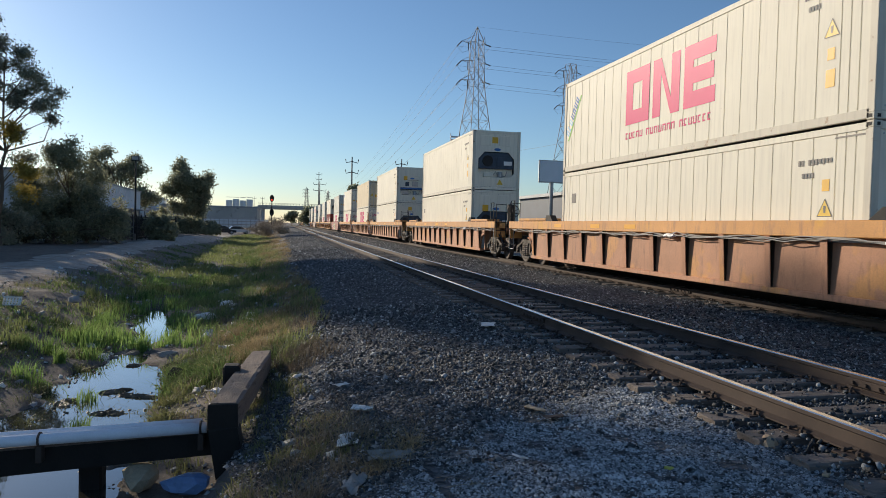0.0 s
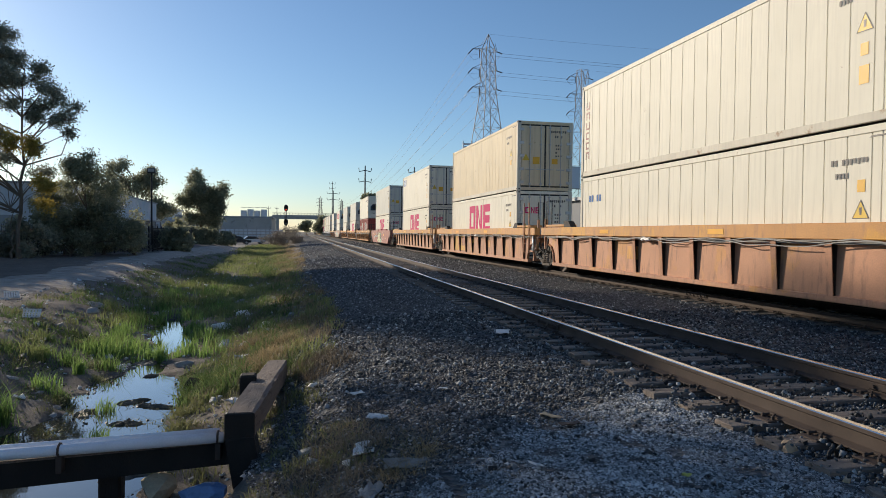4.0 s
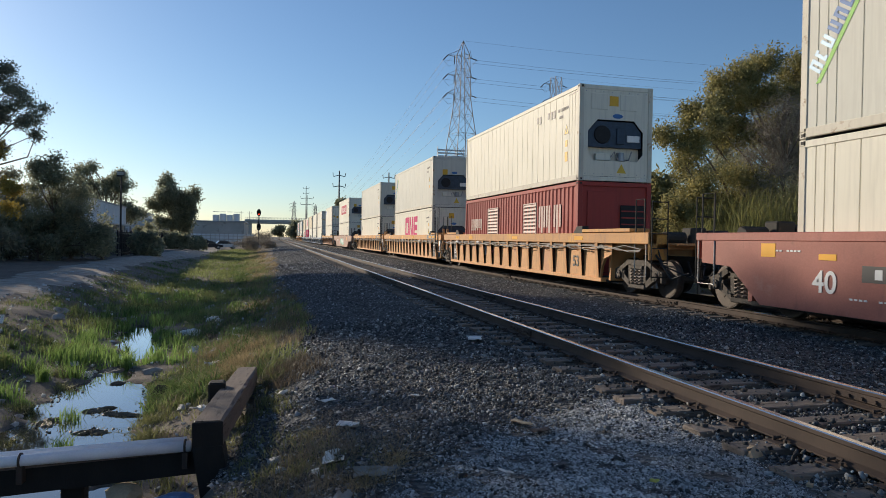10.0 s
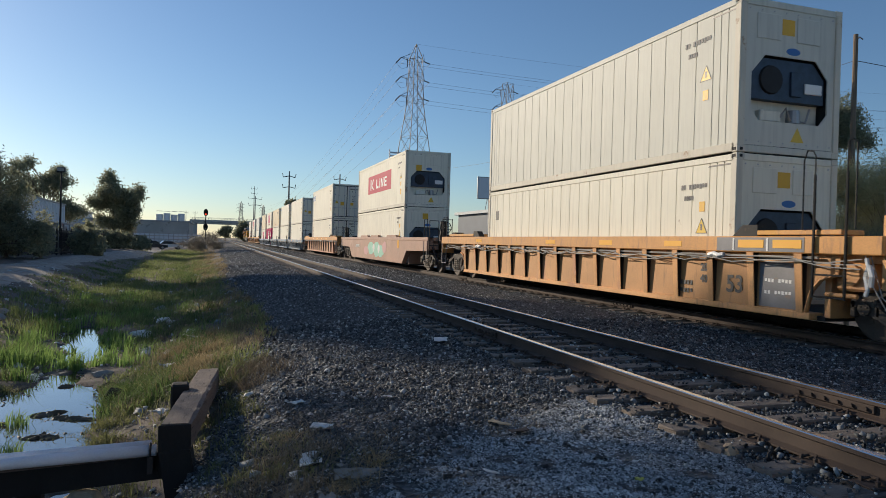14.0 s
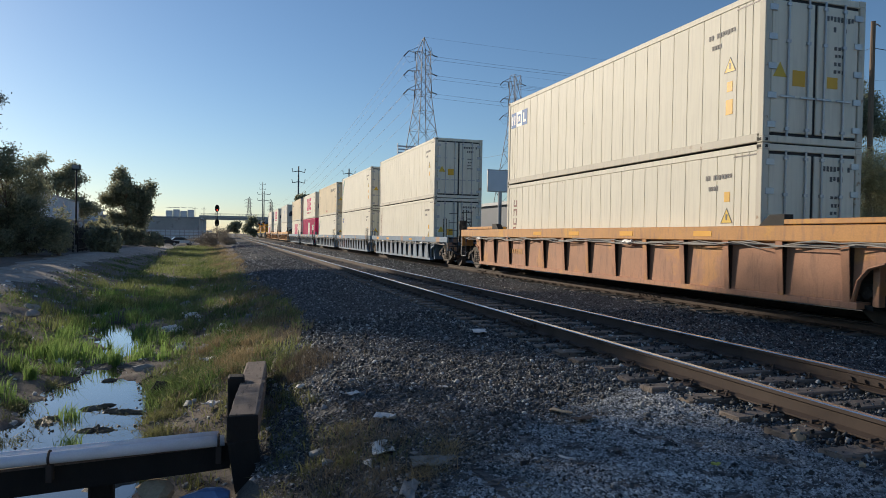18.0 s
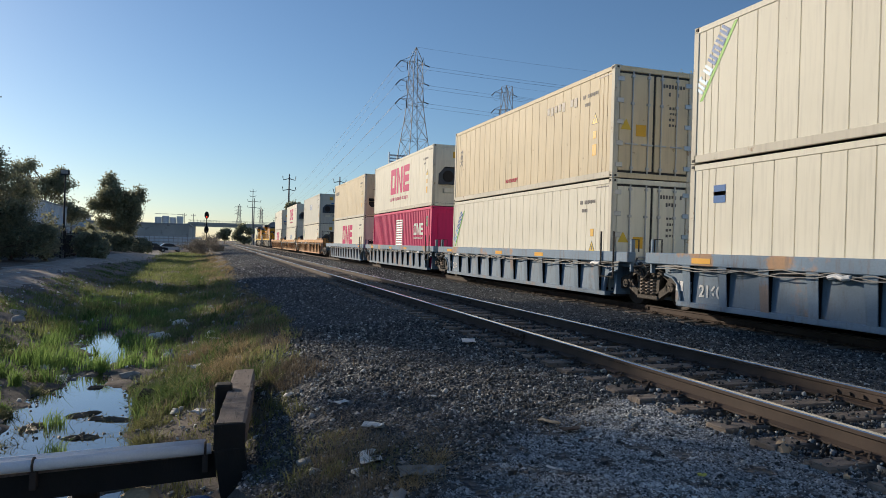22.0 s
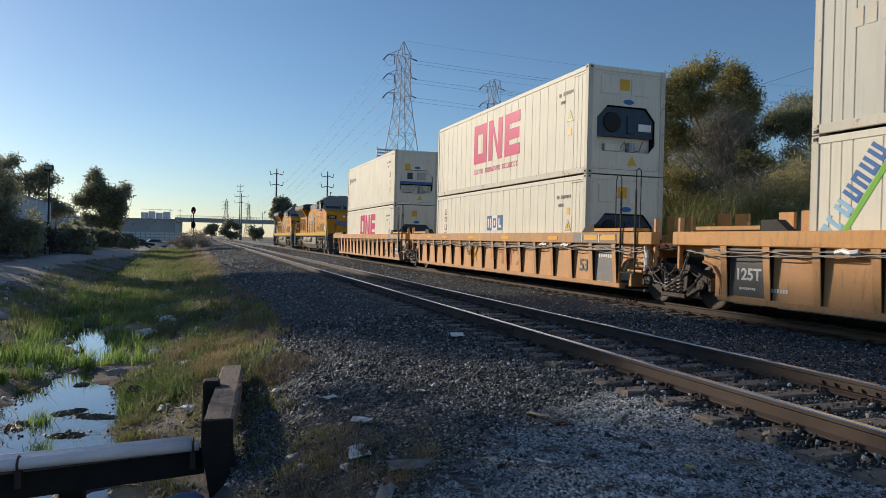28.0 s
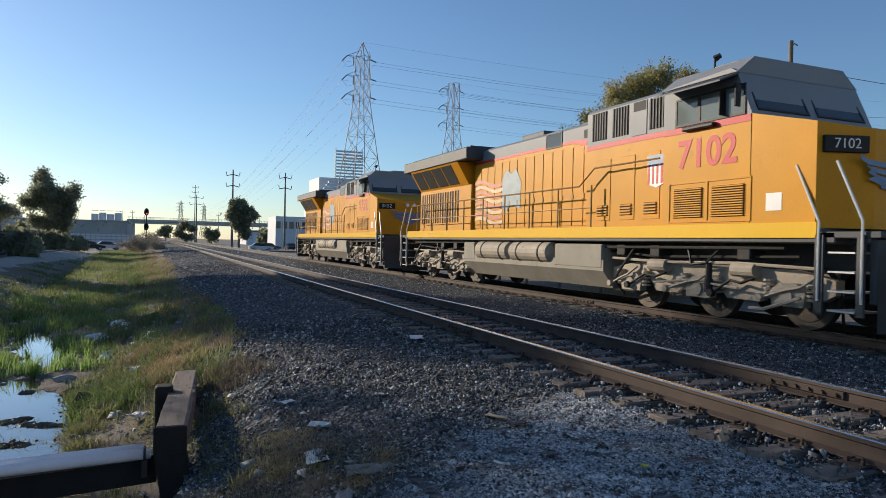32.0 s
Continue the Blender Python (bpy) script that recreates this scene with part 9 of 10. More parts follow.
LOW = {
    0: (CREAM, "A", (("block", 5.2, 1.9, 0.3, 0.3, MARK_DARK),), "plain cream refrigerated container"),
    1: (CREAM, "A", (("block", 5.3, 1.9, 0.25, 0.25, MARK_DARK),), "plain cream refrigerated container"),
    2: (CREAM, "A", (("small_bars", 5.0, 2.1, 0.9, 0.2, 5, LOGO_BLUE),), "cream refrigerated container with small blue lettering"),
    3: (CREAM, "D", (BIG_LOW,), "cream container with a large magenta mark"),
    4: (CREAM, "D", (BIG_LOW,), "cream container with a large magenta mark"),
    5: (CREAM, "D", (BIG_LOW,), "cream container with a large magenta mark"),
    6: (REDBOX, "C", (("louvre", 2.0, 1.15, 1.35, 1.25, FADED), ("louvre", -2.15, 1.15, 1.25, 1.25, FADED), ("small_bars", -3.95, 1.35, 1.9, 0.9, 9, FADED), ("small_bars", 4.3, 1.5, 1.6, 0.5, 9, FADED)), "brick red corrugated generator container with louvred vents"),
    7: (CREAM, "A", (BIG_LOW,), "cream refrigerated container with a large magenta mark"),
    8: (CREAM, "A", (("block", 5.3, 1.9, 0.25, 0.3, MARK_DARK),), "cream refrigerated container with dark cooling unit"),
    9: (CREAM, "A", (), "plain cream refrigerated container"),
    10: (CREAM, "D", (("column", 5.35, 0.55),), "cream container with maroon column lettering"),
    11: (CREAM, "D", (("column", 5.5, 0.55),), "cream container with maroon column lettering"),
    12: (CREAM, "D", (("block", 5.2, 2.05, 0.34, 0.36, LOGO_BLUE), ("block", 5.2, 2.2, 0.34, 0.08, YELLOW)), "cream container with a small blue and yellow mark"),
    13: (CREAM, "D", (("slash", 5.3, 1.05, 0.75),), "cream container with a green diagonal mark"),
    14: (MAGENTABOX, "C", (("louvre", -0.25, 0.95, 1.35, 1.45, LOGO_WHITE), ("bars_mark_small", -3.9, 1.55)), "magenta corrugated generator container with a white louvre"),
    15: (CREAM, "C1", (BIG,), "cream refrigerated container with a large magenta mark"),
    16: (CREAM, "A", (("slash", 5.1, 0.95, 0.9),), "cream refrigerated container with a green diagonal mark"),
    17: (CREAM, "A", (("column", 4.9, 0.55), ("tri_blocks", -0.1, 1.42)), "cream refrigerated container with a small block mark"),
    18: (CREAM, "A", (BIG_LOW,), "cream refrigerated container with a large magenta mark"),
}
#       style, side, sill, end_a, end_b
CARS = {0: ("ttx", C_BROWN, C_SILL, "own", "own"), 1: ("ttx", C_BROWN, C_SILL, "own", "own"), 2: ("ttx", C_BROWN, C_SILL, "own", "joint"), 3: ("ttx", C_BROWN, C_SILL, "open", "joint"), 4: ("ttx", C_BROWN, C_SILL, "open", "own"),
        5: ("smooth", C_RED, C_RED, "own", "own"), 6: ("ttx", C_GOLD, C_SILL, "own", "joint"), 7: ("ttx", C_GOLD, C_SILL, "open", "joint"), 8: ("ttx", C_GOLD, C_SILL, "open", "own"), 9: ("smooth", C_TAN, C_TAN, "own", "own"),
        10: ("ttx", C_BROWN, C_SILL, "own", "own"), 11: ("blue", C_BLUESIDE, C_BLUE, "own", "joint"), 12: ("blue", C_BLUESIDE, C_BLUE, "open", "joint"), 13: ("blue", C_BLUESIDE, C_BLUE, "open", "joint"), 14: ("blue", C_BLUESIDE, C_BLUE, "open", "joint"), 15: ("blue", C_BLUESIDE, C_BLUE, "open", "own"),
        16: ("ttx", C_GOLD, C_SILL, "own", "joint"), 17: ("ttx", C_GOLD, C_SILL, "open", "joint"), 18: ("ttx", C_GOLD, C_SILL, "open", "own")}
CAR_LABEL = {"ttx": "weathered orange ribbed well car carrying stacked containers", "smooth": "smooth sided well car with sprayed graffiti", "blue": "faded blue grey articulated well car with rust patches"}
# centre to coupling point, for cars with a coupler
END_HALF = {0: (11.7, 11.7), 1: (11.7, 11.5), 2: (11.45, 0), 4: (0, 11.5), 5: (9.6, 9.6), 6: (11.45, 0), 8: (0, 11.5), 9: (12.1, 11.9), 10: (11.25, 11.25), 11: (9.95, 0), 15: (0, 9.6), 16: (11.4, 0), 18: (0, 10.9)}
RIDERS = []
MARKS = {5: (("words", 5.2, 0.73, "40", 0.5, LOGO_WHITE), ("block", 3.22, 0.79, 2.52, 0.25, MARK_DARK), ("small_bars", 3.85, 0.84, 0.8, 0.15, 4, LOGO_WHITE), ("small_bars", 2.6, 0.84, 1.0, 0.15, 6, LOGO_WHITE), ("block", 3.3, 1.08, 0.36, 0.12, REFLECT), ("block", 5.15, 1.1, 0.36, 0.1, REFLECT), ("block", 6.5, 1.12, 0.36, 0.24, REFLECT), ("block", -3.4, 0.98, 0.62, 0.2, REFLECT), ("words", -4.85, 0.72, "L 60-7", 0.16, LOGO_WHITE), ("block", -5.4, 0.68, 0.16, 0.2, REFLECT), ("small_bars", 4.3, 0.5, 0.8, 0.03, 9, LOGO_WHITE), ("small_bars", 6.0, 1.22, 0.6, 0.03, 7, LOGO_WHITE), ("small_bars", -2.8, 1.25, 0.7, 0.06, 7, LOGO_WHITE)),
         6: (("block", 2.62, 0.7, 0.4, 0.36, LOGO_WHITE), ("cross", 1.55, 0.74), ("words", -6.3, 0.75, "53", 0.44, MARK_DARK), ("block", 7.28, 0.38, 0.86, 0.86, MARK_DARK), ("words", 7.28, 0.78, "125T", 0.3, LOGO_WHITE), ("small_bars", 7.28, 0.5, 0.4, 0.05, 8, LOGO_WHITE)), 8: (("words", -6.28, 0.7, "53", 0.44, MARK_DARK), ("words", -5.45, 0.98, "20", 0.2, MARK_DARK), ("words", -5.45, 0.76, "40", 0.2, MARK_DARK), ("small_bars", -4.95, 0.62, 0.4, 0.09, 4, MARK_DARK), ("small_bars", -4.95, 0.46, 0.4, 0.09, 4, MARK_DARK), ("block", -7.3, 0.38, 0.84, 0.86, PRIMER), ("small_bars", -7.3, 0.8, 0.6, 0.06, 8, LOGO_WHITE), ("small_bars", -7.3, 0.6, 0.6, 0.06, 8, LOGO_WHITE)), 7: (("faded_mark", -1.85, 0.56), ("words", -6.28, 0.75, "53", 0.44, MARK_DARK), ("block", -7.3, 0.38, 0.84, 0.86, MARK_DARK), ("small_bars", -7.3, 0.95, 0.6, 0.08, 7, LOGO_WHITE), ("small_bars", -7.3, 0.75, 0.6, 0.06, 8, LOGO_WHITE), ("small_bars", -7.3, 0.6, 0.6, 0.06, 8, LOGO_WHITE)),
         17: (("faded_mark", -1.85, 0.56), ("words", -6.28, 0.72, "53", 0.44, MARK_DARK), ("block", -7.3, 0.38, 0.84, 0.86, PRIMER), ("small_bars", -7.3, 0.95, 0.6, 0.1, 6, LOGO_WHITE), ("block", 1.4, 0.6, 0.5, 0.5, REFLECT)), 18: (("words", -6.28, 0.72, "53", 0.44, MARK_DARK), ("words", -5.45, 0.98, "40", 0.2, MARK_DARK), ("words", -5.45, 0.76, "20", 0.2, MARK_DARK), ("small_bars", -4.95, 0.62, 0.6, 0.09, 6, MARK_DARK), ("small_bars", -4.95, 0.46, 0.5, 0.09, 5, MARK_DARK), ("small_bars", -2.2, 0.8, 0.6, 0.16, 7, LOGO_WHITE), ("block", -7.3, 0.38, 0.84, 0.86, PRIMER), ("small_bars", -7.3, 0.75, 0.6, 0.1, 6, LOGO_WHITE), ("small_bars", -7.3, 0.55, 0.6, 0.07, 8, LOGO_WHITE)),
         16: (("block", 7.28, 0.38, 0.86, 0.86, MARK_DARK), ("words", 7.28, 0.78, "125T", 0.3, LOGO_WHITE), ("small_bars", 7.28, 0.5, 0.4, 0.05, 8, LOGO_WHITE), ("small_bars", 6.6, 0.5, 0.5, 0.07, 8, LOGO_WHITE)),
         3: (("small_bars", 3.1, 0.68, 1.5, 0.44, 4, C_RED), ("block", 3.4, 0.42, 2.5, 0.84, C_PATCH), ("block", 0.9, 0.85, 0.9, 0.2, C_PATCH)), 10: (("small_bars", 5.0, 0.75, 1.6, 0.16, 9, C_SILL), ("words", 6.9, 0.85, "40", 0.22, MARK_DARK)),
         12: (("words", 5.2, 0.5, "2160", 0.34, LOGO_WHITE), ("small_bars", 6.0, 0.42, 0.55, 0.26, 4, LOGO_WHITE)), 13: (("words", 5.2, 0.5, "2160", 0.34, LOGO_WHITE), ("small_bars", 6.0, 0.42, 0.55, 0.26, 4, LOGO_WHITE)), 9: (("small_bars", 4.6, 0.9, 1.4, 0.2, 9, LOGO_WHITE), ("block", -5.9, 1.0, 0.35, 0.45, REFLECT), ("block", -3.0, 0.9, 0.3, 0.2, YELLOW))}
for k in range(19):
    style, side, sill, ea, eb = CARS[k]
    ha = END_HALF[k][0] if ea == "own" else (CENTRE[k] - CENTRE[k - 1]) / 2
    hb = END_HALF[k][1] if eb == "own" else (CENTRE[k + 1] - CENTRE[k]) / 2
    car = well_car(CENTRE[k], ha, hb, ea, eb, style, side, sill, CAR_LABEL[style], 100 + k, MARKS.get(k, ()))
    RIDERS.append((car, CENTRE[k], 0.0))
    if k == 5:
        letters = [(-2.0, 0.5), (-1.85, 0.68), (-1.55, 0.66), (-1.45, 0.95), (-1.6, 1.26), (-1.15, 1.3), (-1.05, 1.1), (-0.85, 1.34), (-0.2, 1.36), (0.0, 1.25), (0.2, 1.36), (0.55, 1.3), (0.62, 1.1), (0.5, 0.95), (0.75, 0.75), (0.8, 0.45), (0.55, 0.28), (-0.3, 0.27), (-1.3, 0.32), (-1.8, 0.36)]
        mint = [(0.45, 1.3), (0.8, 1.3), (0.85, 0.75), (0.95, 0.65), (1.05, 0.75), (1.08, 1.28), (1.5, 1.28), (1.5, 0.9), (1.35, 0.85), (1.35, 0.65), (1.6, 0.68), (1.85, 0.5), (1.88, 0.27), (0.95, 0.27), (0.75, 0.32), (0.8, 0.55), (0.62, 0.9)]
        dark = stroke(letters + letters[:1], 0.03) + stroke(mint + mint[:1], 0.025)
        for line in ([(-1.3, 1.28), (-1.1, 0.95), (-1.25, 0.62), (-1.05, 0.34)], [(-0.95, 1.28), (-1.02, 0.95), (-0.85, 0.6), (-0.9, 0.32)], [(-0.6, 0.35), (-0.52, 0.85), (-0.36, 1.12), (-0.24, 0.8), (-0.1, 0.5)], [(-0.1, 1.32), (-0.2, 1.05), (0.1, 0.85), (0.35, 0.7), (0.2, 0.5)], [(0.5, 1.25), (0.22, 1.2), (0.16, 1.0), (0.5, 0.85), (0.68, 0.6)]):
            dark += stroke(line, 0.03)
        white = []
        for line in ([(-3.0, 1.1), (-2.9, 1.32), (-2.8, 1.1), (-2.65, 1.3), (-2.55, 1.12), (-2.4, 1.3), (-2.3, 1.14), (-2.15, 1.32), (-2.0, 1.16)], [(1.75, 0.78), (1.95, 0.85), (2.1, 0.74), (2.3, 0.8), (2.5, 0.72)], [(1.85, 0.62), (2.1, 0.68), (2.3, 0.58), (2.55, 0.62)], [(1.95, 0.48), (2.2, 0.52), (2.4, 0.44), (2.7, 0.46)], [(2.0, 0.36), (2.3, 0.38), (2.5, 0.32)], [(-1.85, 0.98), (-1.72, 1.05), (-1.8, 0.9), (-1.62, 0.86)]):
            white += stroke(line, 0.028)
        graffiti(car, -1.464, [(G_MINT, [mint]), (G_LIME, [[(0.58, 1.24), (0.72, 1.24), (0.78, 0.82), (0.66, 0.88)], [(1.2, 1.22), (1.42, 1.22), (1.3, 0.75), (1.15, 0.4), (1.04, 0.45), (1.18, 0.8)], [(1.5, 0.58), (1.66, 0.55), (1.6, 0.35), (1.48, 0.36)]]), (G_CREAM, [letters]), (G_PLUM, dark + [[(-0.45, 0.6), (-0.3, 0.62), (-0.12, 0.29), (-0.28, 0.29)]]), (G_RED, [[(-2.6, 0.44), (-2.05, 0.5), (-2.02, 0.32), (-2.35, 0.3)], [(1.88, 0.5), (2.6, 0.27), (1.92, 0.26)], blob(-2.3, 0.4, 0.2, 0.12, 8)]), (LOGO_WHITE, white)])
    if k == 9:
        graffiti(car, -1.464, [(G_MINT, [blob(-0.6, 0.95, 0.9, 0.42, 13), blob(1.0, 0.85, 1.0, 0.45, 14), blob(2.0, 0.75, 0.8, 0.36, 15)]), (G_PINK, [blob(2.9, 1.0, 0.5, 0.36, 16), blob(-2.0, 0.75, 0.6, 0.3, 17)]), (LOGO_WHITE, [blob(0.2, 0.95, 0.3, 0.25, 18), blob(1.5, 0.9, 0.28, 0.28, 19)])])
    zc = 0.26
    lc, le, ll, lt = LOW[k]
    uc, ue, ul, ut = UP[k]
    for z, c_, e_, l_, t_ in ((zc, lc, le, ll, lt), (zc + HH + 0.012, uc, ue, ul, ut)):
        bx = container(CENTRE[k], z, c_, e_, l_, t_, k * 2 + (z > 1), c_ in (REDBOX, MAGENTABOX))
        RIDERS.append((bx, CENTRE[k], z))

# ---- locomotives ----
L_YELLOW = surface("golden_yellow_loco_paint", (0.64, 0.285, 0.01), 0.5, 0, 0.12, 0.8, 30, 0.06, 0.01, stain=(0.44, 0.2, 0.035), stain_at=0.62)
L_STRIPE = surface("bright_yellow_sill_stripe", (0.8, 0.47, 0.02), 0.4, 0, 0.05, 1, 30, 0.0)
L_GREY = surface("harbour_grey_loco_paint", (0.24, 0.25, 0.265), 0.5, 0, 0.08, 0.8, 30, 0.05, 0.01)
L_ROOF = surface("dirty_roof_grey", (0.05, 0.053, 0.058), 0.6, 0, 0.3, 1, 30, 0.1, 0.01)
L_TRUCK = surface("dusty_grey_truck_paint", (0.37, 0.315, 0.245), 0.75, 0, 0.25, 2, 30, 0.3, 0.01, stain=(0.14, 0.115, 0.09), stain_at=0.6)
L_TANK = surface("olive_grey_tank_paint", (0.28, 0.255, 0.205), 0.75, 0, 0.2, 1.5, 30, 0.15, 0.01, stain=(0.22, 0.195, 0.155), stain_at=0.6)
CAB_GLASS = glass("greenish_cab_glass", (0.17, 0.2, 0.19))
L_RED = surface("red_numeral_paint", (0.55, 0.012, 0.02), 0.55, 0, 0.08, 1, 30, 0.0)
L_BLUEGREY = surface("slate_blue_emblem", (0.13, 0.2, 0.33), 0.45, 0, 0.1, 1, 30, 0.0)
for m_ in (L_YELLOW, L_STRIPE, L_GREY):
    m_.node_tree.nodes["Principled BSDF"].inputs["Specular IOR Level"].default_value = 0.2
L_RAIL = surface("silver_hand_rail", (0.65, 0.65, 0.63), 0.4, 0.3, 0.1, 4, 40, 0.0)
L_DARKRAIL = surface("yellow_worn_hand_rail", (0.25, 0.14, 0.03), 0.5, 0.2, 0.2, 4, 40, 0.0)


def loco_truck(loco, y, radius=0.53):
    tk = part("truck", MB().prism([(-2.75, 0.62), (-2.5, 0.5), (-2.3, 0.72), (-1.55, 0.72), (-1.3, 0.42), (-0.6, 0.42), (-0.35, 0.72), (0.35, 0.72), (0.6, 0.42), (1.3, 0.42), (1.55, 0.72), (2.3, 0.72), (2.5, 0.5), (2.75, 0.62), (2.75, 0.85), (2.0, 0.98), (-2.0, 0.98), (-2.75, 0.85)], "x", -1.2, -1.0).box(1.0, 1.2, -2.75, 2.75, 0.55, 0.98, 0.03).box(-1.0, 1.0, -0.3, 0.3, 0.6, 0.95), L_TRUCK, loco, "dusty grey three axle bogie", pose(0, y, 0))
    for k, d in enumerate((-1.98, 0.0, 1.98)):
        w = MB()
        for s in (-1, 1):
            x = s * 0.7525
            w.cyl((x - 0.07, 0, 0), (x + 0.07, 0, 0), radius, radius, 30)
            w.cyl((x + s * 0.065, 0, 0), (x + s * 0.08, 0, 0), 0.42, 0.4, 24)
        w.cyl((-1.0, 0, 0), (1.0, 0, 0), 0.1, 0.1, 12)
        me = cached("locowheel", lambda: mesh_of("wheelset", w, WHEEL))
        WHEELSETS.append((part("wheelset", me, None, tk, m=pose(0, d, radius)), 0.0, d, radius))
        part("journal_box", cached("journal", lambda: mesh_of("journal_box", MB().prism([(-0.3, -0.14), (0.3, -0.14), (0.34, 0.1), (0.16, 0.24), (-0.16, 0.24), (-0.34, 0.1)], "x", -1.32, -1.15).cyl((-1.3, 0, 0.02), (-1.36, 0, 0.02), 0.13, 0.12, 14), L_TRUCK)), None, tk, m=pose(0, d, radius))
        for q in (-0.42, 0.42):
            sp = MB()
            for z in range(5):
                sp.cyl((0, 0, 0.07 * z), (0, 0, 0.07 * z + 0.04), 0.1, 0.1, 10)
            part("coil_spring", cached("lspring", lambda: mesh_of("coil_spring", sp, L_TRUCK)), None, tk, m=pose(-1.24, d + q, 0.5))
        part("brake_shoe", cached("shoe", lambda: mesh_of("brake_shoe", MB().box(-0.83, -0.68, -0.05, 0.05, -0.2, 0.2, 0.02), STEEL_RUST)), None, tk, m=pose(0, d + 0.62, radius))
    part("brake_cylinder", MB().cyl((-1.3, -1.35, 0.95), (-1.3, -0.85, 0.95), 0.13, 0.13, 12), L_TRUCK, tk)
    part("brake_cylinder", MB().cyl((-1.3, 0.85, 0.95), (-1.3, 1.35, 0.95), 0.13, 0.13, 12), L_TRUCK, tk)
    part("brake_rigging", MB().pipe([(-1.33, -2.6, 1.02), (-1.33, -1.0, 1.06), (-1.33, 1.0, 1.02), (-1.33, 2.6, 1.06)], 0.03, 6).pipe([(-1.36, -1.0, 0.62), (-1.36, 0.2, 0.7), (-1.36, 1.2, 0.6)], 0.025, 6).pipe([(-1.4, -2.3, 0.55), (-1.4, -1.6, 0.32), (-1.3, -1.2, 0.3)], 0.03, 6), L_TRUCK, tk)
    for q, (ya, yb) in enumerate(((-2.5, -1.5), (-1.3, -0.4), (-0.3, 0.8), (0.9, 2.0), (1.8, 2.6))):
        part("brake_lever", MB().pipe([(-1.3, ya, 0.9 - 0.08 * (q % 2)), (-1.4, ya + 0.2, 0.72), (-1.38, (ya + yb) / 2, 0.66 + 0.1 * (q % 2)), (-1.36, yb, 0.5)], 0.028, 5).cyl((-1.34, yb, 0.5), (-1.44, yb, 0.5), 0.07, 0.07, 8), (L_TRUCK, BLACK)[q % 2], tk)
    part("sand_hose", MB().pipe([(-1.3, 1.9, 1.3), (-1.42, 2.1, 0.95), (-1.35, 2.5, 0.6), (-1.0, 2.6, 0.25)], 0.03, 6).pipe([(-1.25, -0.5, 1.35), (-1.42, -0.3, 1.05), (-1.4, 0.1, 1.0), (-1.3, 0.3, 1.3)], 0.025, 6), RUBBER, tk)
    part("shock_absorber", MB().cyl((-1.35, -0.3, 1.05), (-1.35, -0.3, 0.55), 0.06, 0.06, 10).cyl((-1.35, -0.3, 0.75), (-1.35, -0.3, 0.5), 0.08, 0.08, 10), BLACK, tk)
    part("sand_pipe", MB().pipe([(-1.1, -2.7, 1.0), (-1.05, -2.75, 0.5), (-0.8, -2.6, 0.15)], 0.025, 6), BLACK, tk)


def window_in(parent, m, w, h, pane=None):
    fr = part("window_frame", MB().box(-w / 2 - 0.04, w / 2 + 0.04, -h / 2 - 0.04, -h / 2, 0, 0.02).box(-w / 2 - 0.04, w / 2 + 0.04, h / 2, h / 2 + 0.04, 0, 0.02).box(-w / 2 - 0.04, -w / 2, -h / 2, h / 2, 0, 0.02).box(w / 2, w / 2 + 0.04, -h / 2, h / 2, 0, 0.02), RUBBER, parent, "", m)
    part("pane", MB().box(-w / 2, w / 2, -h / 2, h / 2, 0.002, 0.01), pane or GLASS, fr)
    return fr


def louvres(parent, x, y, z, w, h, n, mat, dark=UNIT_BLACK):
    fr = part("vent", MB().box(x - 0.006, x + 0.02, y - w / 2, y + w / 2, z, z + h, 0.004), dark, parent)
    for k in range(n):
        zz = z + (k + 0.5) * h / n
        part("vent_slat", cached(("slat", w, h / n, mat.name), lambda: mesh_of("vent_slat", MB().box(-0.025, 0.0, -w / 2, w / 2, -h / n * 0.28, h / n * 0.28, 0.004), mat)), None, fr, m=pose(x - 0.004, y, zz))
    return fr


def vertical_vents(parent, x, y0, y1, z, h, n, mat):
    fr = part("vent", MB().box(x - 0.006, x + 0.02, y0, y1, z, z + h, 0.004), UNIT_BLACK, parent)
    for k in range(n):
        yy = y0 + (k + 0.5) * (y1 - y0) / n
        part("vent_slat", cached(("vslat", h, round((y1 - y0) / n, 3), mat.name), lambda: mesh_of("vent_slat", MB().box(-0.02, 0.0, -(y1 - y0) / n * 0.16, (y1 - y0) / n * 0.16, 0, h, 0.003), mat)), None, fr, m=pose(x - 0.004, yy, z))


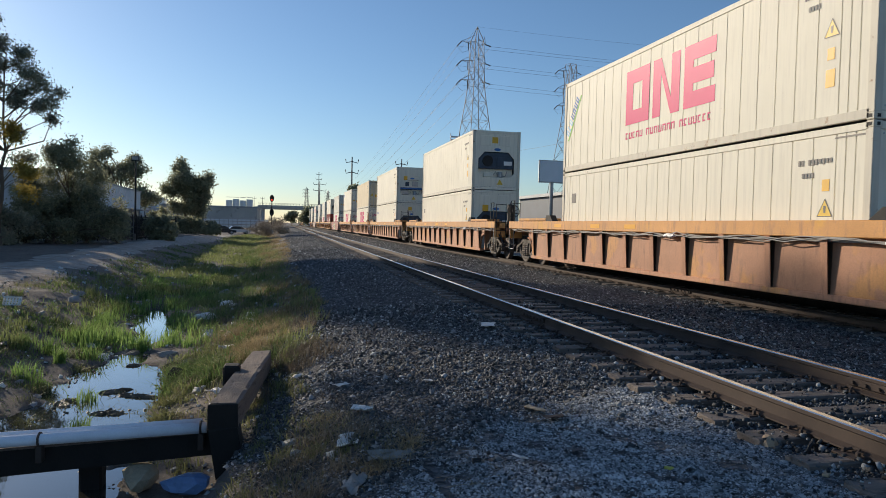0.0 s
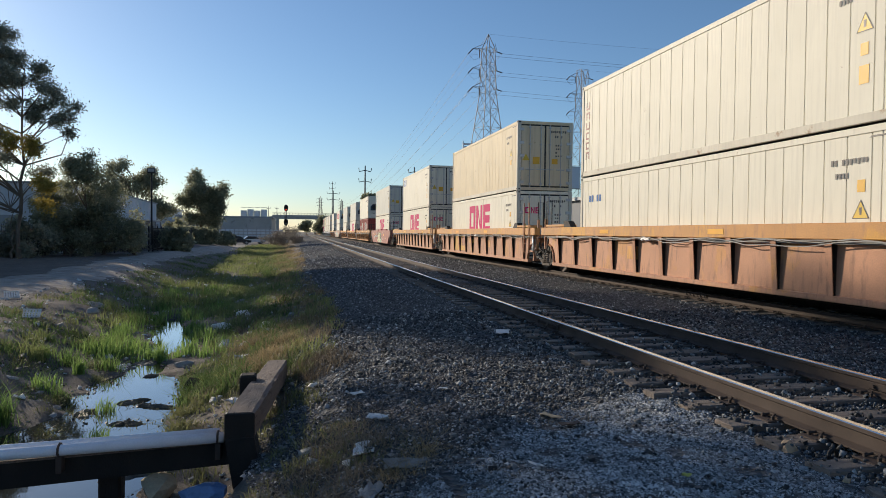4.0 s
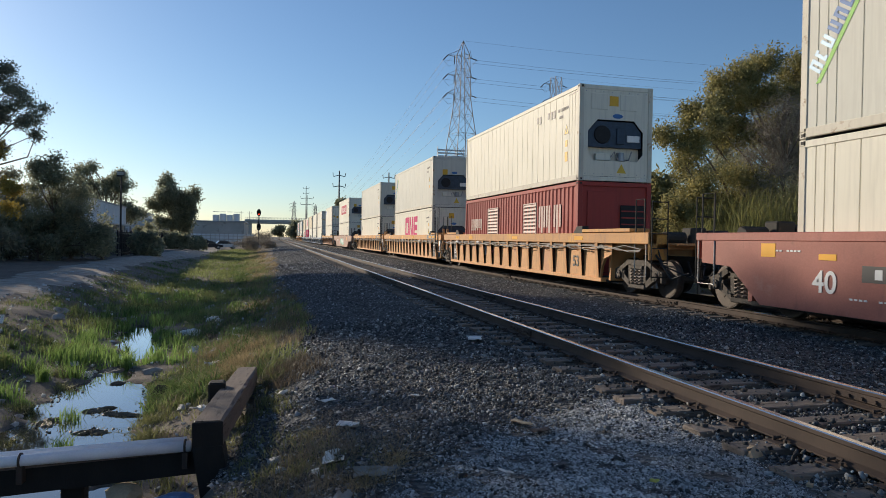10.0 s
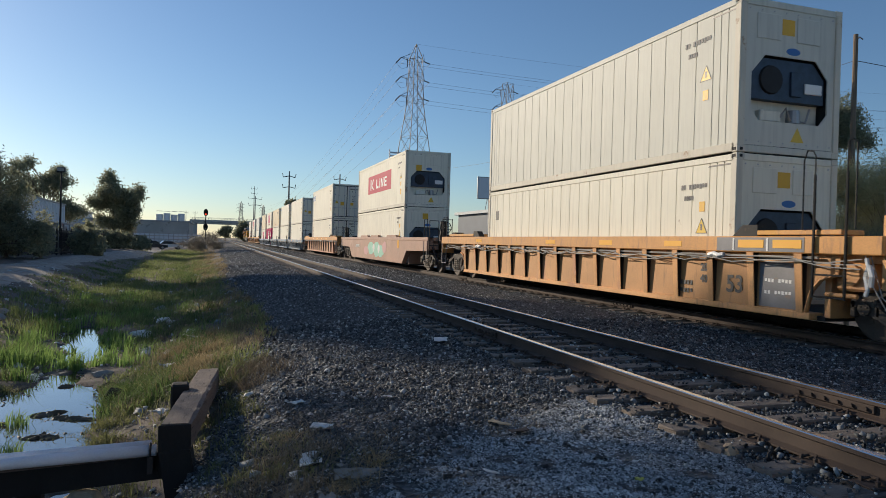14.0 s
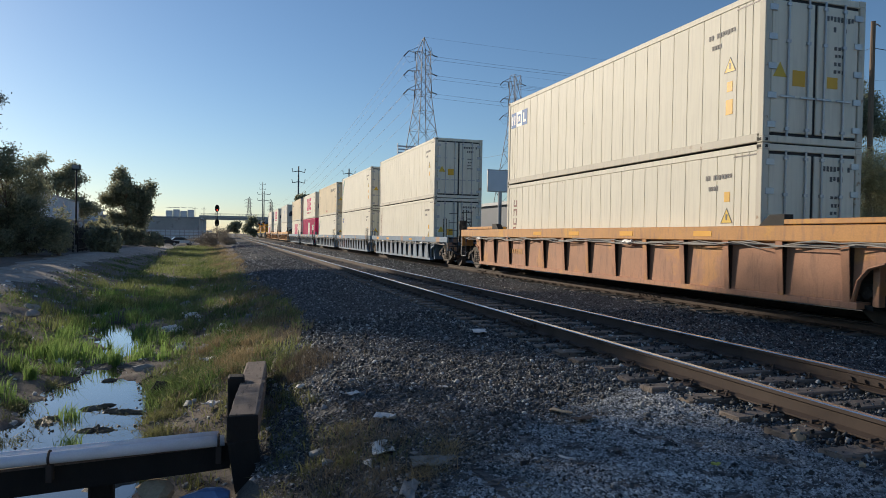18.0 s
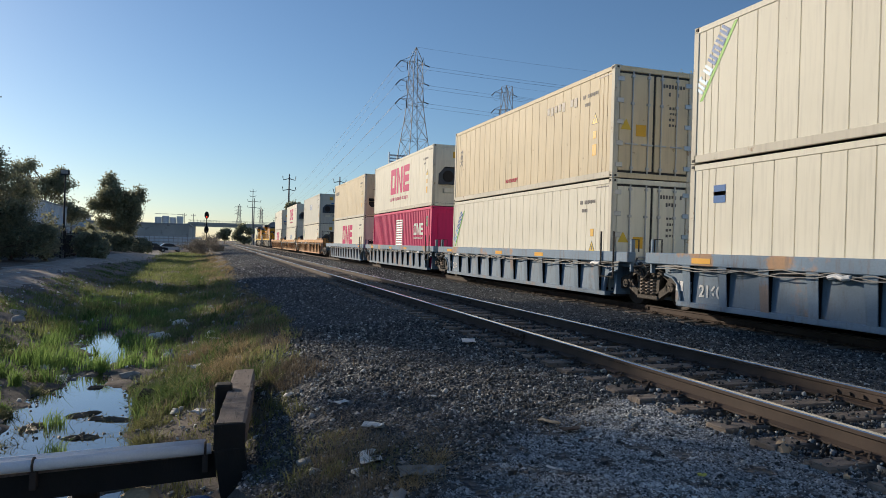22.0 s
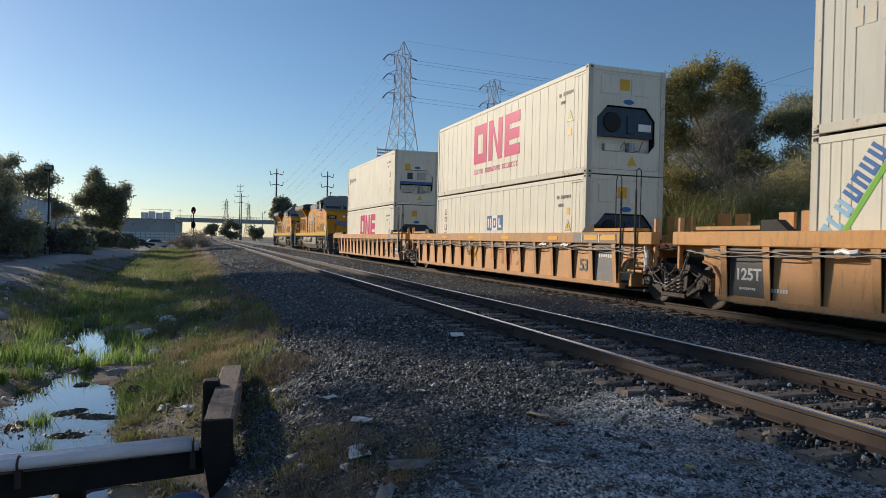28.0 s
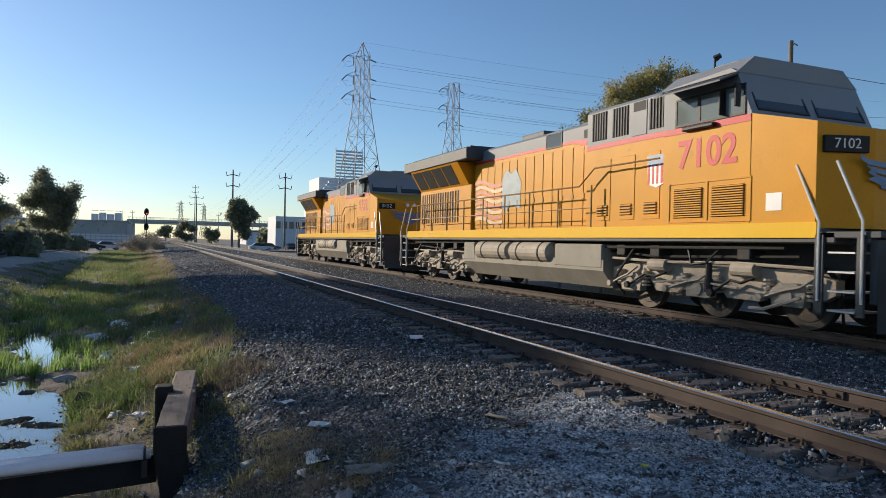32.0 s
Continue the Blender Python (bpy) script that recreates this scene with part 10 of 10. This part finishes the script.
def flag_patch(loco, x, y, z, s):
    rose = surface("faded_rose_stripes", (0.56, 0.17, 0.1), 0.5, 0, 0.25, 3, 30, 0.0)
    pale = surface("faded_cream_stripes", (0.62, 0.45, 0.26), 0.5, 0, 0.25, 3, 30, 0.0)
    for k in range(8):
        wave = [(-1.1 * s + 1.35 * s * t, 0.07 * s * math.sin(5.5 * t + 0.4)) for t in np.linspace(0, 1, 9)]
        part("emblem_stripe", flat([[(a, b + 0.115 * k * s) for a, b in wave] + [(a, b + 0.115 * k * s + 0.075 * s) for a, b in wave[::-1]]]), rose if k % 2 else pale, loco, "faded striped emblem", side_m(x, y, z))
    part("emblem_shield", flat([[(0.2 * s, 0.3 * s), (0.45 * s, 0.22 * s), (0.6 * s, 0.34 * s), (1.0 * s, 0.25 * s), (1.02 * s, 0.8 * s), (0.8 * s, 1.08 * s), (0.62 * s, 0.98 * s), (0.4 * s, 1.1 * s), (0.22 * s, 0.9 * s)]]), surface("faded_slate_patch", (0.24, 0.31, 0.34), 0.5, 0, 0.2, 3, 30, 0.0), loco, "faded slate blue emblem", side_m(x, y, z))


def locomotive(yc, gevo, number, label, seed):
    lo = thing("locomotive", label, "locomotive", pose(RAIL_2, yc, 0), group="locomotives of the train")
    HX = 0.98  # half width of the hood
    part("frame", MB().box(-1.5, 1.5, -9.3, 9.6, 1.42, 1.6, 0.02).box(-0.6, 0.6, -10.4, 10.4, 0.95, 1.42), L_ROOF, lo)
    part("sill_stripe", MB().box(-1.53, -1.5, -9.0, 9.3, 1.5, 1.75, 0.006), L_STRIPE, lo)
    part("walkway", MB().box(-1.5, 1.5, -9.0, 9.3, 1.6, 1.66), L_ROOF, lo)
    # nose and cab
    nose = MB().add([(-1.5, -8.95, 1.66), (1.5, -8.95, 1.66), (1.5, -7.7, 1.66), (-1.5, -7.7, 1.66), (-1.5, -8.95, 3.3), (1.5, -8.95, 3.3), (1.5, -7.7, 3.62), (-1.5, -7.7, 3.62), (-0.6, -9.25, 1.66), (0.6, -9.25, 1.66), (0.6, -9.25, 3.2), (-0.6, -9.25, 3.2)],
                    [[0, 4, 7, 3], [1, 2, 6, 5], [4, 11, 10, 5, 6, 7], [0, 8, 11, 4], [8, 9, 10, 11], [9, 1, 5, 10], [0, 3, 2, 1, 9, 8]])
    part("nose", nose, L_YELLOW, lo)
    cab_low = MB().box(-1.5, 1.5, -7.7, -5.5, 1.66, 3.62, 0.02)
    part("cab_side", cab_low, L_YELLOW, lo)
    cab_up = MB().prism([(-7.7, 3.62), (-5.5, 3.62), (-5.5, 4.42), (-7.2, 4.5), (-7.34, 4.42)], "x", -1.5, 1.5)
    part("cab_upper", cab_up, L_GREY, lo)
    part("cab_roof", MB().prism([(-1.52, 4.4), (1.52, 4.4), (1.12, 4.72), (-1.12, 4.72)], "y", -7.36, -5.4), L_GREY, lo)
    part("red_line", MB().box(-1.508, -1.5, -7.68, -5.52, 3.5, 3.62), L_RED, lo)
    for y, w in ((-6.16, 0.54), (-6.78, 0.54), (-7.32, 0.4)):
        window_in(lo, side_m(-1.5, y, 3.9), w, 0.46, CAB_GLASS)
    part("wind_deflector", MB().box(-1.62, -1.5, -7.08, -7.05, 3.68, 4.12, 0.005), RUBBER, lo)
    part("arm_rest", MB().box(-1.6, -1.5, -6.9, -6.1, 3.52, 3.6, 0.02), RUBBER, lo)
    part("sun_visor", MB().add([(-1.5, -7.4, 4.36), (-1.5, -5.7, 4.36), (-1.95, -5.7, 4.18), (-1.95, -7.4, 4.18), (-1.5, -7.4, 4.39), (-1.5, -5.7, 4.39), (-1.95, -5.7, 4.21), (-1.95, -7.4, 4.21)], [[0, 1, 2, 3], [4, 7, 6, 5], [0, 3, 7, 4], [1, 5, 6, 2], [2, 6, 7, 3]]), L_ROOF, lo)
    part("mirror", MB().box(-1.72, -1.6, -7.55, -7.5, 3.75, 4.15, 0.01).pipe([(-1.5, -7.5, 4.1), (-1.66, -7.52, 4.1)], 0.015, 5), BLACK, lo)
    slope = radians(28)
    for x in (-0.72, 0.72):
        m = Matrix.Translation((x, -7.52, 3.98)) @ Euler((radians(90) - slope, 0, 0)).to_matrix().to_4x4()
        window_in(lo, m, 1.16, 0.56)
    part("number_board", MB().box(-0.36, 0.36, -0.05, 0.05, -0.13, 0.13, 0.01), UNIT_BLACK, lo, "", pose(-1.08, -9.11, 2.95, 0, 0, -18.4))
    part("number_board", MB().box(-0.36, 0.36, -0.05, 0.05, -0.13, 0.13, 0.01), UNIT_BLACK, lo, "", pose(1.08, -9.11, 2.95, 0, 0, 18.4))
    part("number_board_figures", text_mesh("number_board_figures", number, 0.22, LOGO_WHITE), None, lo, "", pose(-1.096, -9.163, 2.95, 90, 0, -18.4))
    for q in (-1, 1):
        for k in range(4):
            feather = [(q * a, b) for a, b in ((0.24, 0.22 - 0.11 * k), (0.5, 0.25 - 0.11 * k), (0.8, 0.27 - 0.1 * k), (0.98 - 0.14 * k, 0.34 - 0.1 * k), (0.96 - 0.14 * k, 0.26 - 0.1 * k), (0.8 - 0.1 * k, 0.19 - 0.1 * k), (0.5, 0.17 - 0.11 * k), (0.24, 0.14 - 0.11 * k))]
            part("emblem_feather", flat([feather[::q]]), L_BLUEGREY, lo, "", end_m(0, -9.28, 2.45))
    part("nose_emblem", flat([[(-0.2, -0.22), (0.0, -0.36), (0.2, -0.22), (0.21, 0.2), (0.0, 0.28), (-0.21, 0.2)]]), L_BLUEGREY, lo, "slate blue shield emblem", end_m(0, -9.28, 2.45))
    for x in (-0.16, 0.16):
        hl = part("headlight", MB().cyl((x, -9.24, 3.02), (x, -9.3, 3.02), 0.1, 0.1, 14), GREYSTEEL, lo)
        part("lens", MB().cyl((x, -9.3, 3.02), (x, -9.31, 3.02), 0.08, 0.08, 14), LOGO_WHITE, hl)
    part("cab_number", text_mesh("cab_number", number, 0.74, L_RED, 0.018), None, lo, "large red road number", side_m(-1.505, -6.66, 3.06))
    for k in range(2):
        louvres(lo, -1.504, -7.2 + 0.98 * k, 1.88, 0.74, 0.56, 13, L_YELLOW)
    part("cabinet_trim", MB().box(-1.514, -1.5, -7.72, -5.7, 1.79, 1.82).box(-1.514, -1.5, -7.72, -5.7, 2.53, 2.56).box(-1.514, -1.5, -6.73, -6.69, 1.82, 2.53).box(-1.514, -1.5, -7.72, -7.69, 1.82, 2.53).box(-1.514, -1.5, -5.73, -5.7, 1.82, 2.53), L_YELLOW, lo)
    part("white_panel", MB().box(-1.506, -1.5, -8.34, -8.03, 1.95, 2.24), LOGO_WHITE, lo)
    part("shield_emblem", flat([[(-0.26, 0.03), (0, -0.06), (0.26, 0.03), (0.28, 0.6), (-0.28, 0.6)]]), LOGO_WHITE, lo, "red striped shield emblem", side_m(-1.314, -5.1, 2.6))
    part("shield_top", flat([rect(-0.27, 0.27, 0.4, 0.62)], 0.007), L_BLUEGREY, lo, "", side_m(-1.314, -5.1, 2.6))
    part("shield_band", flat([rect(-0.26 + 0.13 * k, -0.2 + 0.13 * k, 0.02, 0.4) for k in range(5) if k < 4] + [rect(0.2, 0.26, 0.04, 0.4)], 0.007), L_RED, lo, "", side_m(-1.314, -5.1, 2.6))
    part("horn", MB().cyl((0.3, -5.9, 4.72), (0.3, -6.3, 4.72), 0.04, 0.09, 10).box(0.2, 0.4, -5.9, -5.8, 4.6, 4.75), GREYSTEEL, lo)
    part("antenna", MB().cyl((-0.7, -6.0, 4.6), (-0.7, -6.0, 5.05), 0.025, 0.02, 8).cyl((-0.7, -6.0, 5.05), (-0.66, -6.1, 5.1), 0.07, 0.05, 8), BLACK, lo)
    part("roof_hatch", MB().box(-1.0, -0.4, -6.9, -6.3, 4.7, 4.78, 0.01).box(-0.2, 0.5, -7.1, -6.5, 4.7, 4.8, 0.01), L_GREY, lo)
    # electrical cab behind
    ax = -1.3
    part("equipment_cab", MB().box(ax, 1.3, -5.5, -2.6, 1.66, 3.6, 0.015), L_YELLOW, lo)
    part("equipment_cab_top", MB().prism([(-1.3, 3.6), (1.3, 3.6), (1.3, 4.44), (1.15, 4.54), (-1.15, 4.54), (-1.3, 4.44)], "y", -5.5, -2.6), L_GREY, lo)
    part("red_line", MB().box(ax - 0.008, ax, -5.48, -2.62, 3.57, 3.68), L_RED, lo)
    for y0 in (-5.4, -4.15, -3.37):
        vertical_vents(lo, ax, y0, y0 + 0.58, 3.77, 0.64, 6, L_ROOF)
    part("cabinet_door", MB().box(ax - 0.012, ax, -4.75, -4.28, 3.7, 4.42, 0.006), L_GREY, lo)
    part("blower_vent", MB().box(ax - 0.016, ax, -4.72, -4.32, 4.22, 4.42), UNIT_BLACK, lo)
    for y0 in (-5.2, -4.4, -3.55):
        part("cabinet_door", MB().box(ax - 0.012, ax, y0, y0 + 0.55, 1.9, 3.3, 0.006), L_YELLOW, lo)
        louvres(lo, ax - 0.013, y0 + 0.28, 2.0, 0.4, 0.25, 4, L_YELLOW)
    # long hood
    part("hood", MB().box(-HX, HX, -2.6, 4.3, 1.66, 3.95, 0.015), L_YELLOW, lo)
    part("hood_top", MB().prism([(-HX, 3.95), (HX, 3.95), (HX, 4.3), (HX - 0.16, 4.4), (-HX + 0.16, 4.4), (-HX, 4.3)], "y", -2.6, 4.3), L_GREY, lo)
    part("red_line", MB().box(-HX - 0.008, -HX, -1.6, 4.28, 3.92, 4.0), L_RED, lo)
    part("red_line", MB().prism([(-2.58, 3.6), (-2.58, 3.72), (-2.0, 3.72), (-2.2, 3.95), (-1.55, 4.0), (-1.55, 3.9), (-1.85, 3.86), (-1.6, 3.58)], "x", -HX - 0.009, -HX), L_RED, lo)
    for k in range(14):
        y0 = -2.5 + 0.485 * k
        d = part("hood_door", MB().box(-HX - 0.014, -HX, y0, y0 + 0.45, 1.82, 3.82, 0.006), L_YELLOW, lo)
        part("latch", MB().box(-HX - 0.03, -HX - 0.014, y0 + 0.42, y0 + 0.46, 2.5, 2.62), L_DARKRAIL, d)
    flag_patch(lo, -HX - 0.02, 2.6, 2.0, 1.45)
    part("exhaust_stack", MB().box(-0.4, 0.4, 0.9, 2.2, 4.38, 4.66, 0.02), L_ROOF, lo)
    part("exhaust_hood", MB().box(-0.65, 0.65, -2.3, -1.4, 4.38, 4.5, 0.02), L_ROOF, lo)
    window_in(lo, side_m(-HX, -0.6, 4.12), 0.72, 0.34)
    part("blower_vent", MB().box(-HX - 0.01, -HX, -2.4, -2.0, 4.0, 4.2), UNIT_BLACK, lo)
    # radiator end
    part("radiator_base", MB().box(-1.1, 1.1, 4.3, 9.0, 1.66, 3.3, 0.015), L_YELLOW, lo)
    vertical_vents(lo, -1.1, 5.3, 8.9, 2.06, 1.1, 16, L_YELLOW)
    part("radiator_flare", MB().prism([(-1.1, 3.3), (1.1, 3.3), (1.55, 4.04), (-1.55, 4.04)], "y", 4.5, 9.0), L_YELLOW, lo)
    for k in range(4):
        part("radiator_screen", MB().add([(-1.145, 5.15 + 0.95 * k, 3.36), (-1.145, 6.0 + 0.95 * k, 3.36), (-1.53, 6.0 + 0.95 * k, 3.98), (-1.53, 5.15 + 0.95 * k, 3.98), (-1.11, 5.15 + 0.95 * k, 3.38), (-1.11, 6.0 + 0.95 * k, 3.38), (-1.5, 6.0 + 0.95 * k, 4.0), (-1.5, 5.15 + 0.95 * k, 4.0)], [[0, 3, 2, 1], [4, 5, 6, 7], [0, 1, 5, 4], [2, 3, 7, 6], [0, 4, 7, 3], [1, 2, 6, 5]]), UNIT_BLACK, lo)
    part("radiator_wing", MB().box(-1.58, 1.58, 3.7, 9.7, 4.05, 4.44, 0.03), L_ROOF, lo)
    part("radiator_roof", MB().box(-1.3, 1.3, 4.0, 9.4, 4.43, 4.54, 0.02), L_ROOF, lo)
    # tank and gear below
    part("fuel_tank", MB().prism([(-1.45, 0.75), (-1.15, 0.36), (1.15, 0.36), (1.45, 0.75), (1.45, 1.0), (-1.45, 1.0)], "y", -3.55, 4.0), L_TANK, lo, "dusty grey fuel tank")
    for ya, yb in ((-3.5, -1.5), (3.2, 4.0)):
        part("tank_end", MB().box(-1.46, 1.46, ya, yb, 0.8, 1.36, 0.03), L_TANK, lo)
    for y0 in (-1.25, 0.95):
        t = part("air_tank", MB().cyl((-1.32, y0, 1.12), (-1.32, y0 + 1.95, 1.12), 0.28, 0.28, 18).cyl((-1.32, y0 - 0.08, 1.12), (-1.32, y0, 1.12), 0.17, 0.28, 18).cyl((-1.32, y0 + 1.95, 1.12), (-1.32, y0 + 2.03, 1.12), 0.28, 0.17, 18), L_TRUCK, lo, "grey cylindrical air tank")
        for q in (0.35, 1.5):
            part("strap", MB().cyl((-1.32, y0 + q, 1.12), (-1.32, y0 + q + 0.06, 1.12), 0.292, 0.292, 18), BLACK, t)
    part("air_piping", MB().pipe([(-1.35, -8.3, 1.34), (-1.35, -3.6, 1.3), (-1.35, 3.9, 1.36), (-1.35, 8.8, 1.32)], 0.03, 6).pipe([(-1.25, -8.5, 1.2), (-1.2, -5, 1.12), (-1.2, -3.5, 1.22)], 0.025, 6).pipe([(-1.2, 4.0, 1.2), (-1.25, 6, 1.1), (-1.2, 8.6, 1.2)], 0.025, 6), BLACK, lo)
    for y in (-4.2, -5.3, 4.8, 5.9, -7.6):
        part("valve_box", MB().box(-1.36, -1.0, y, y + 0.3, 1.12, 1.36, 0.02), BLACK, lo)
    loco_truck(lo, -6.35)
    loco_truck(lo, 6.35)
    # hand rails, steps, pilots
    for y in np.arange(-3.1, 9.2, 1.42):
        part("rail_post", cached("lpost", lambda: mesh_of("rail_post", MB().cyl((-1.5, 0, 1.6), (-1.5, 0, 2.72), 0.022, 0.022, 6), L_DARKRAIL)), None, lo, m=pose(0, float(y), 0))
    part("hand_rail", MB().pipe([(-1.5, -5.4, 3.1), (-1.5, -3.2, 3.1), (-1.5, -2.6, 2.72), (-1.5, 8.9, 2.72), (-1.5, 9.25, 2.2)], 0.02, 6), L_DARKRAIL, lo)
    part("lower_rail", MB().pipe([(-1.5, -3.1, 2.2), (-1.5, 8.9, 2.2)], 0.014, 5), L_DARKRAIL, lo)
    for s in (-1, 1):
        e = 9.0 if s < 0 else 9.3
        for xa in (-1.5, 0.9):
            part("step_well", MB().box(xa, xa + 0.6, *sorted((s * e, s * (e + 1.0))), 1.5, 1.6, 0.01), L_ROOF, lo)
        for k in range(4):
            part("step", MB().box(-1.5, -0.95, *sorted((s * (e + 0.18), s * (e + 0.62))), 0.4 + 0.29 * k, 0.43 + 0.29 * k, 0.004), L_RAIL, lo)
        part("step_side", MB().box(-1.53, -1.49, *sorted((s * (e - 0.02), s * (e + 0.12))), 0.36, 1.55).box(-1.53, -1.49, *sorted((s * (e + 0.66), s * (e + 0.78))), 0.36, 1.55), L_ROOF, lo)
        for y in (e + 0.05, e + 0.75):
            part("grab_rail", MB().pipe([(-1.54, s * y, 0.55), (-1.54, s * y, 1.75), (-1.5, s * (y + 0.05 - 0.5), 2.65)], 0.022, 6), L_RAIL, lo, "silver grab rail")
        part("pilot", MB().box(-1.45, 1.45, *sorted((s * (e + 0.8), s * (e + 0.9))), 0.55, 1.5, 0.02), L_ROOF, lo)
        part("plough", MB().add([(-1.4, s * (e + 0.9), 0.15), (0, s * (e + 1.35), 0.15), (1.4, s * (e + 0.9), 0.15), (-1.4, s * (e + 0.9), 0.85), (0, s * (e + 1.15), 0.8), (1.4, s * (e + 0.9), 0.85)], [[0, 1, 4, 3], [1, 2, 5, 4]]), L_ROOF, lo)
        part("coupler", MB().box(-0.14, 0.14, *sorted((s * (e + 0.9), s * (e + 2.0))), 0.74, 1.0, 0.03).box(-0.22, 0.22, *sorted((s * (e + 1.75), s * (e + 2.05))), 0.72, 1.02, 0.05), BLACK, lo)
        for x in (-0.7, -0.5, 0.5):
            part("air_hose", MB().pipe([(x, s * (e + 0.9), 1.0), (x, s * (e + 1.15), 0.75), (x + 0.05, s * (e + 1.3), 0.4)], 0.03, 6), RUBBER, lo)
    return lo


for yc, number, lb in ((389.96, "7102", "golden yellow and grey freight locomotive with a red road number"), (412.4, "8152", "golden yellow freight locomotive coupled ahead of another")):
    RIDERS.append((locomotive(yc, True, number, lb, int(yc)), yc, 0.0))


# ---- what moves ----
def motions():
    for ob, y0, z0 in RIDERS:
        walk(ob, [(t, pose(RAIL_2, y0 - SPEED * t, z0)) for t in (0.0, 8.0, 16.0, 24.0, 32.0)])
    for ob, x, y, r in WHEELSETS:
        rows = []
        for k in range(0, 961):
            rows.append((k / 30, pose(x, y, r, math.degrees(SPEED * k / 30 / r), 0, 0)))
        walk(ob, rows)


motions()
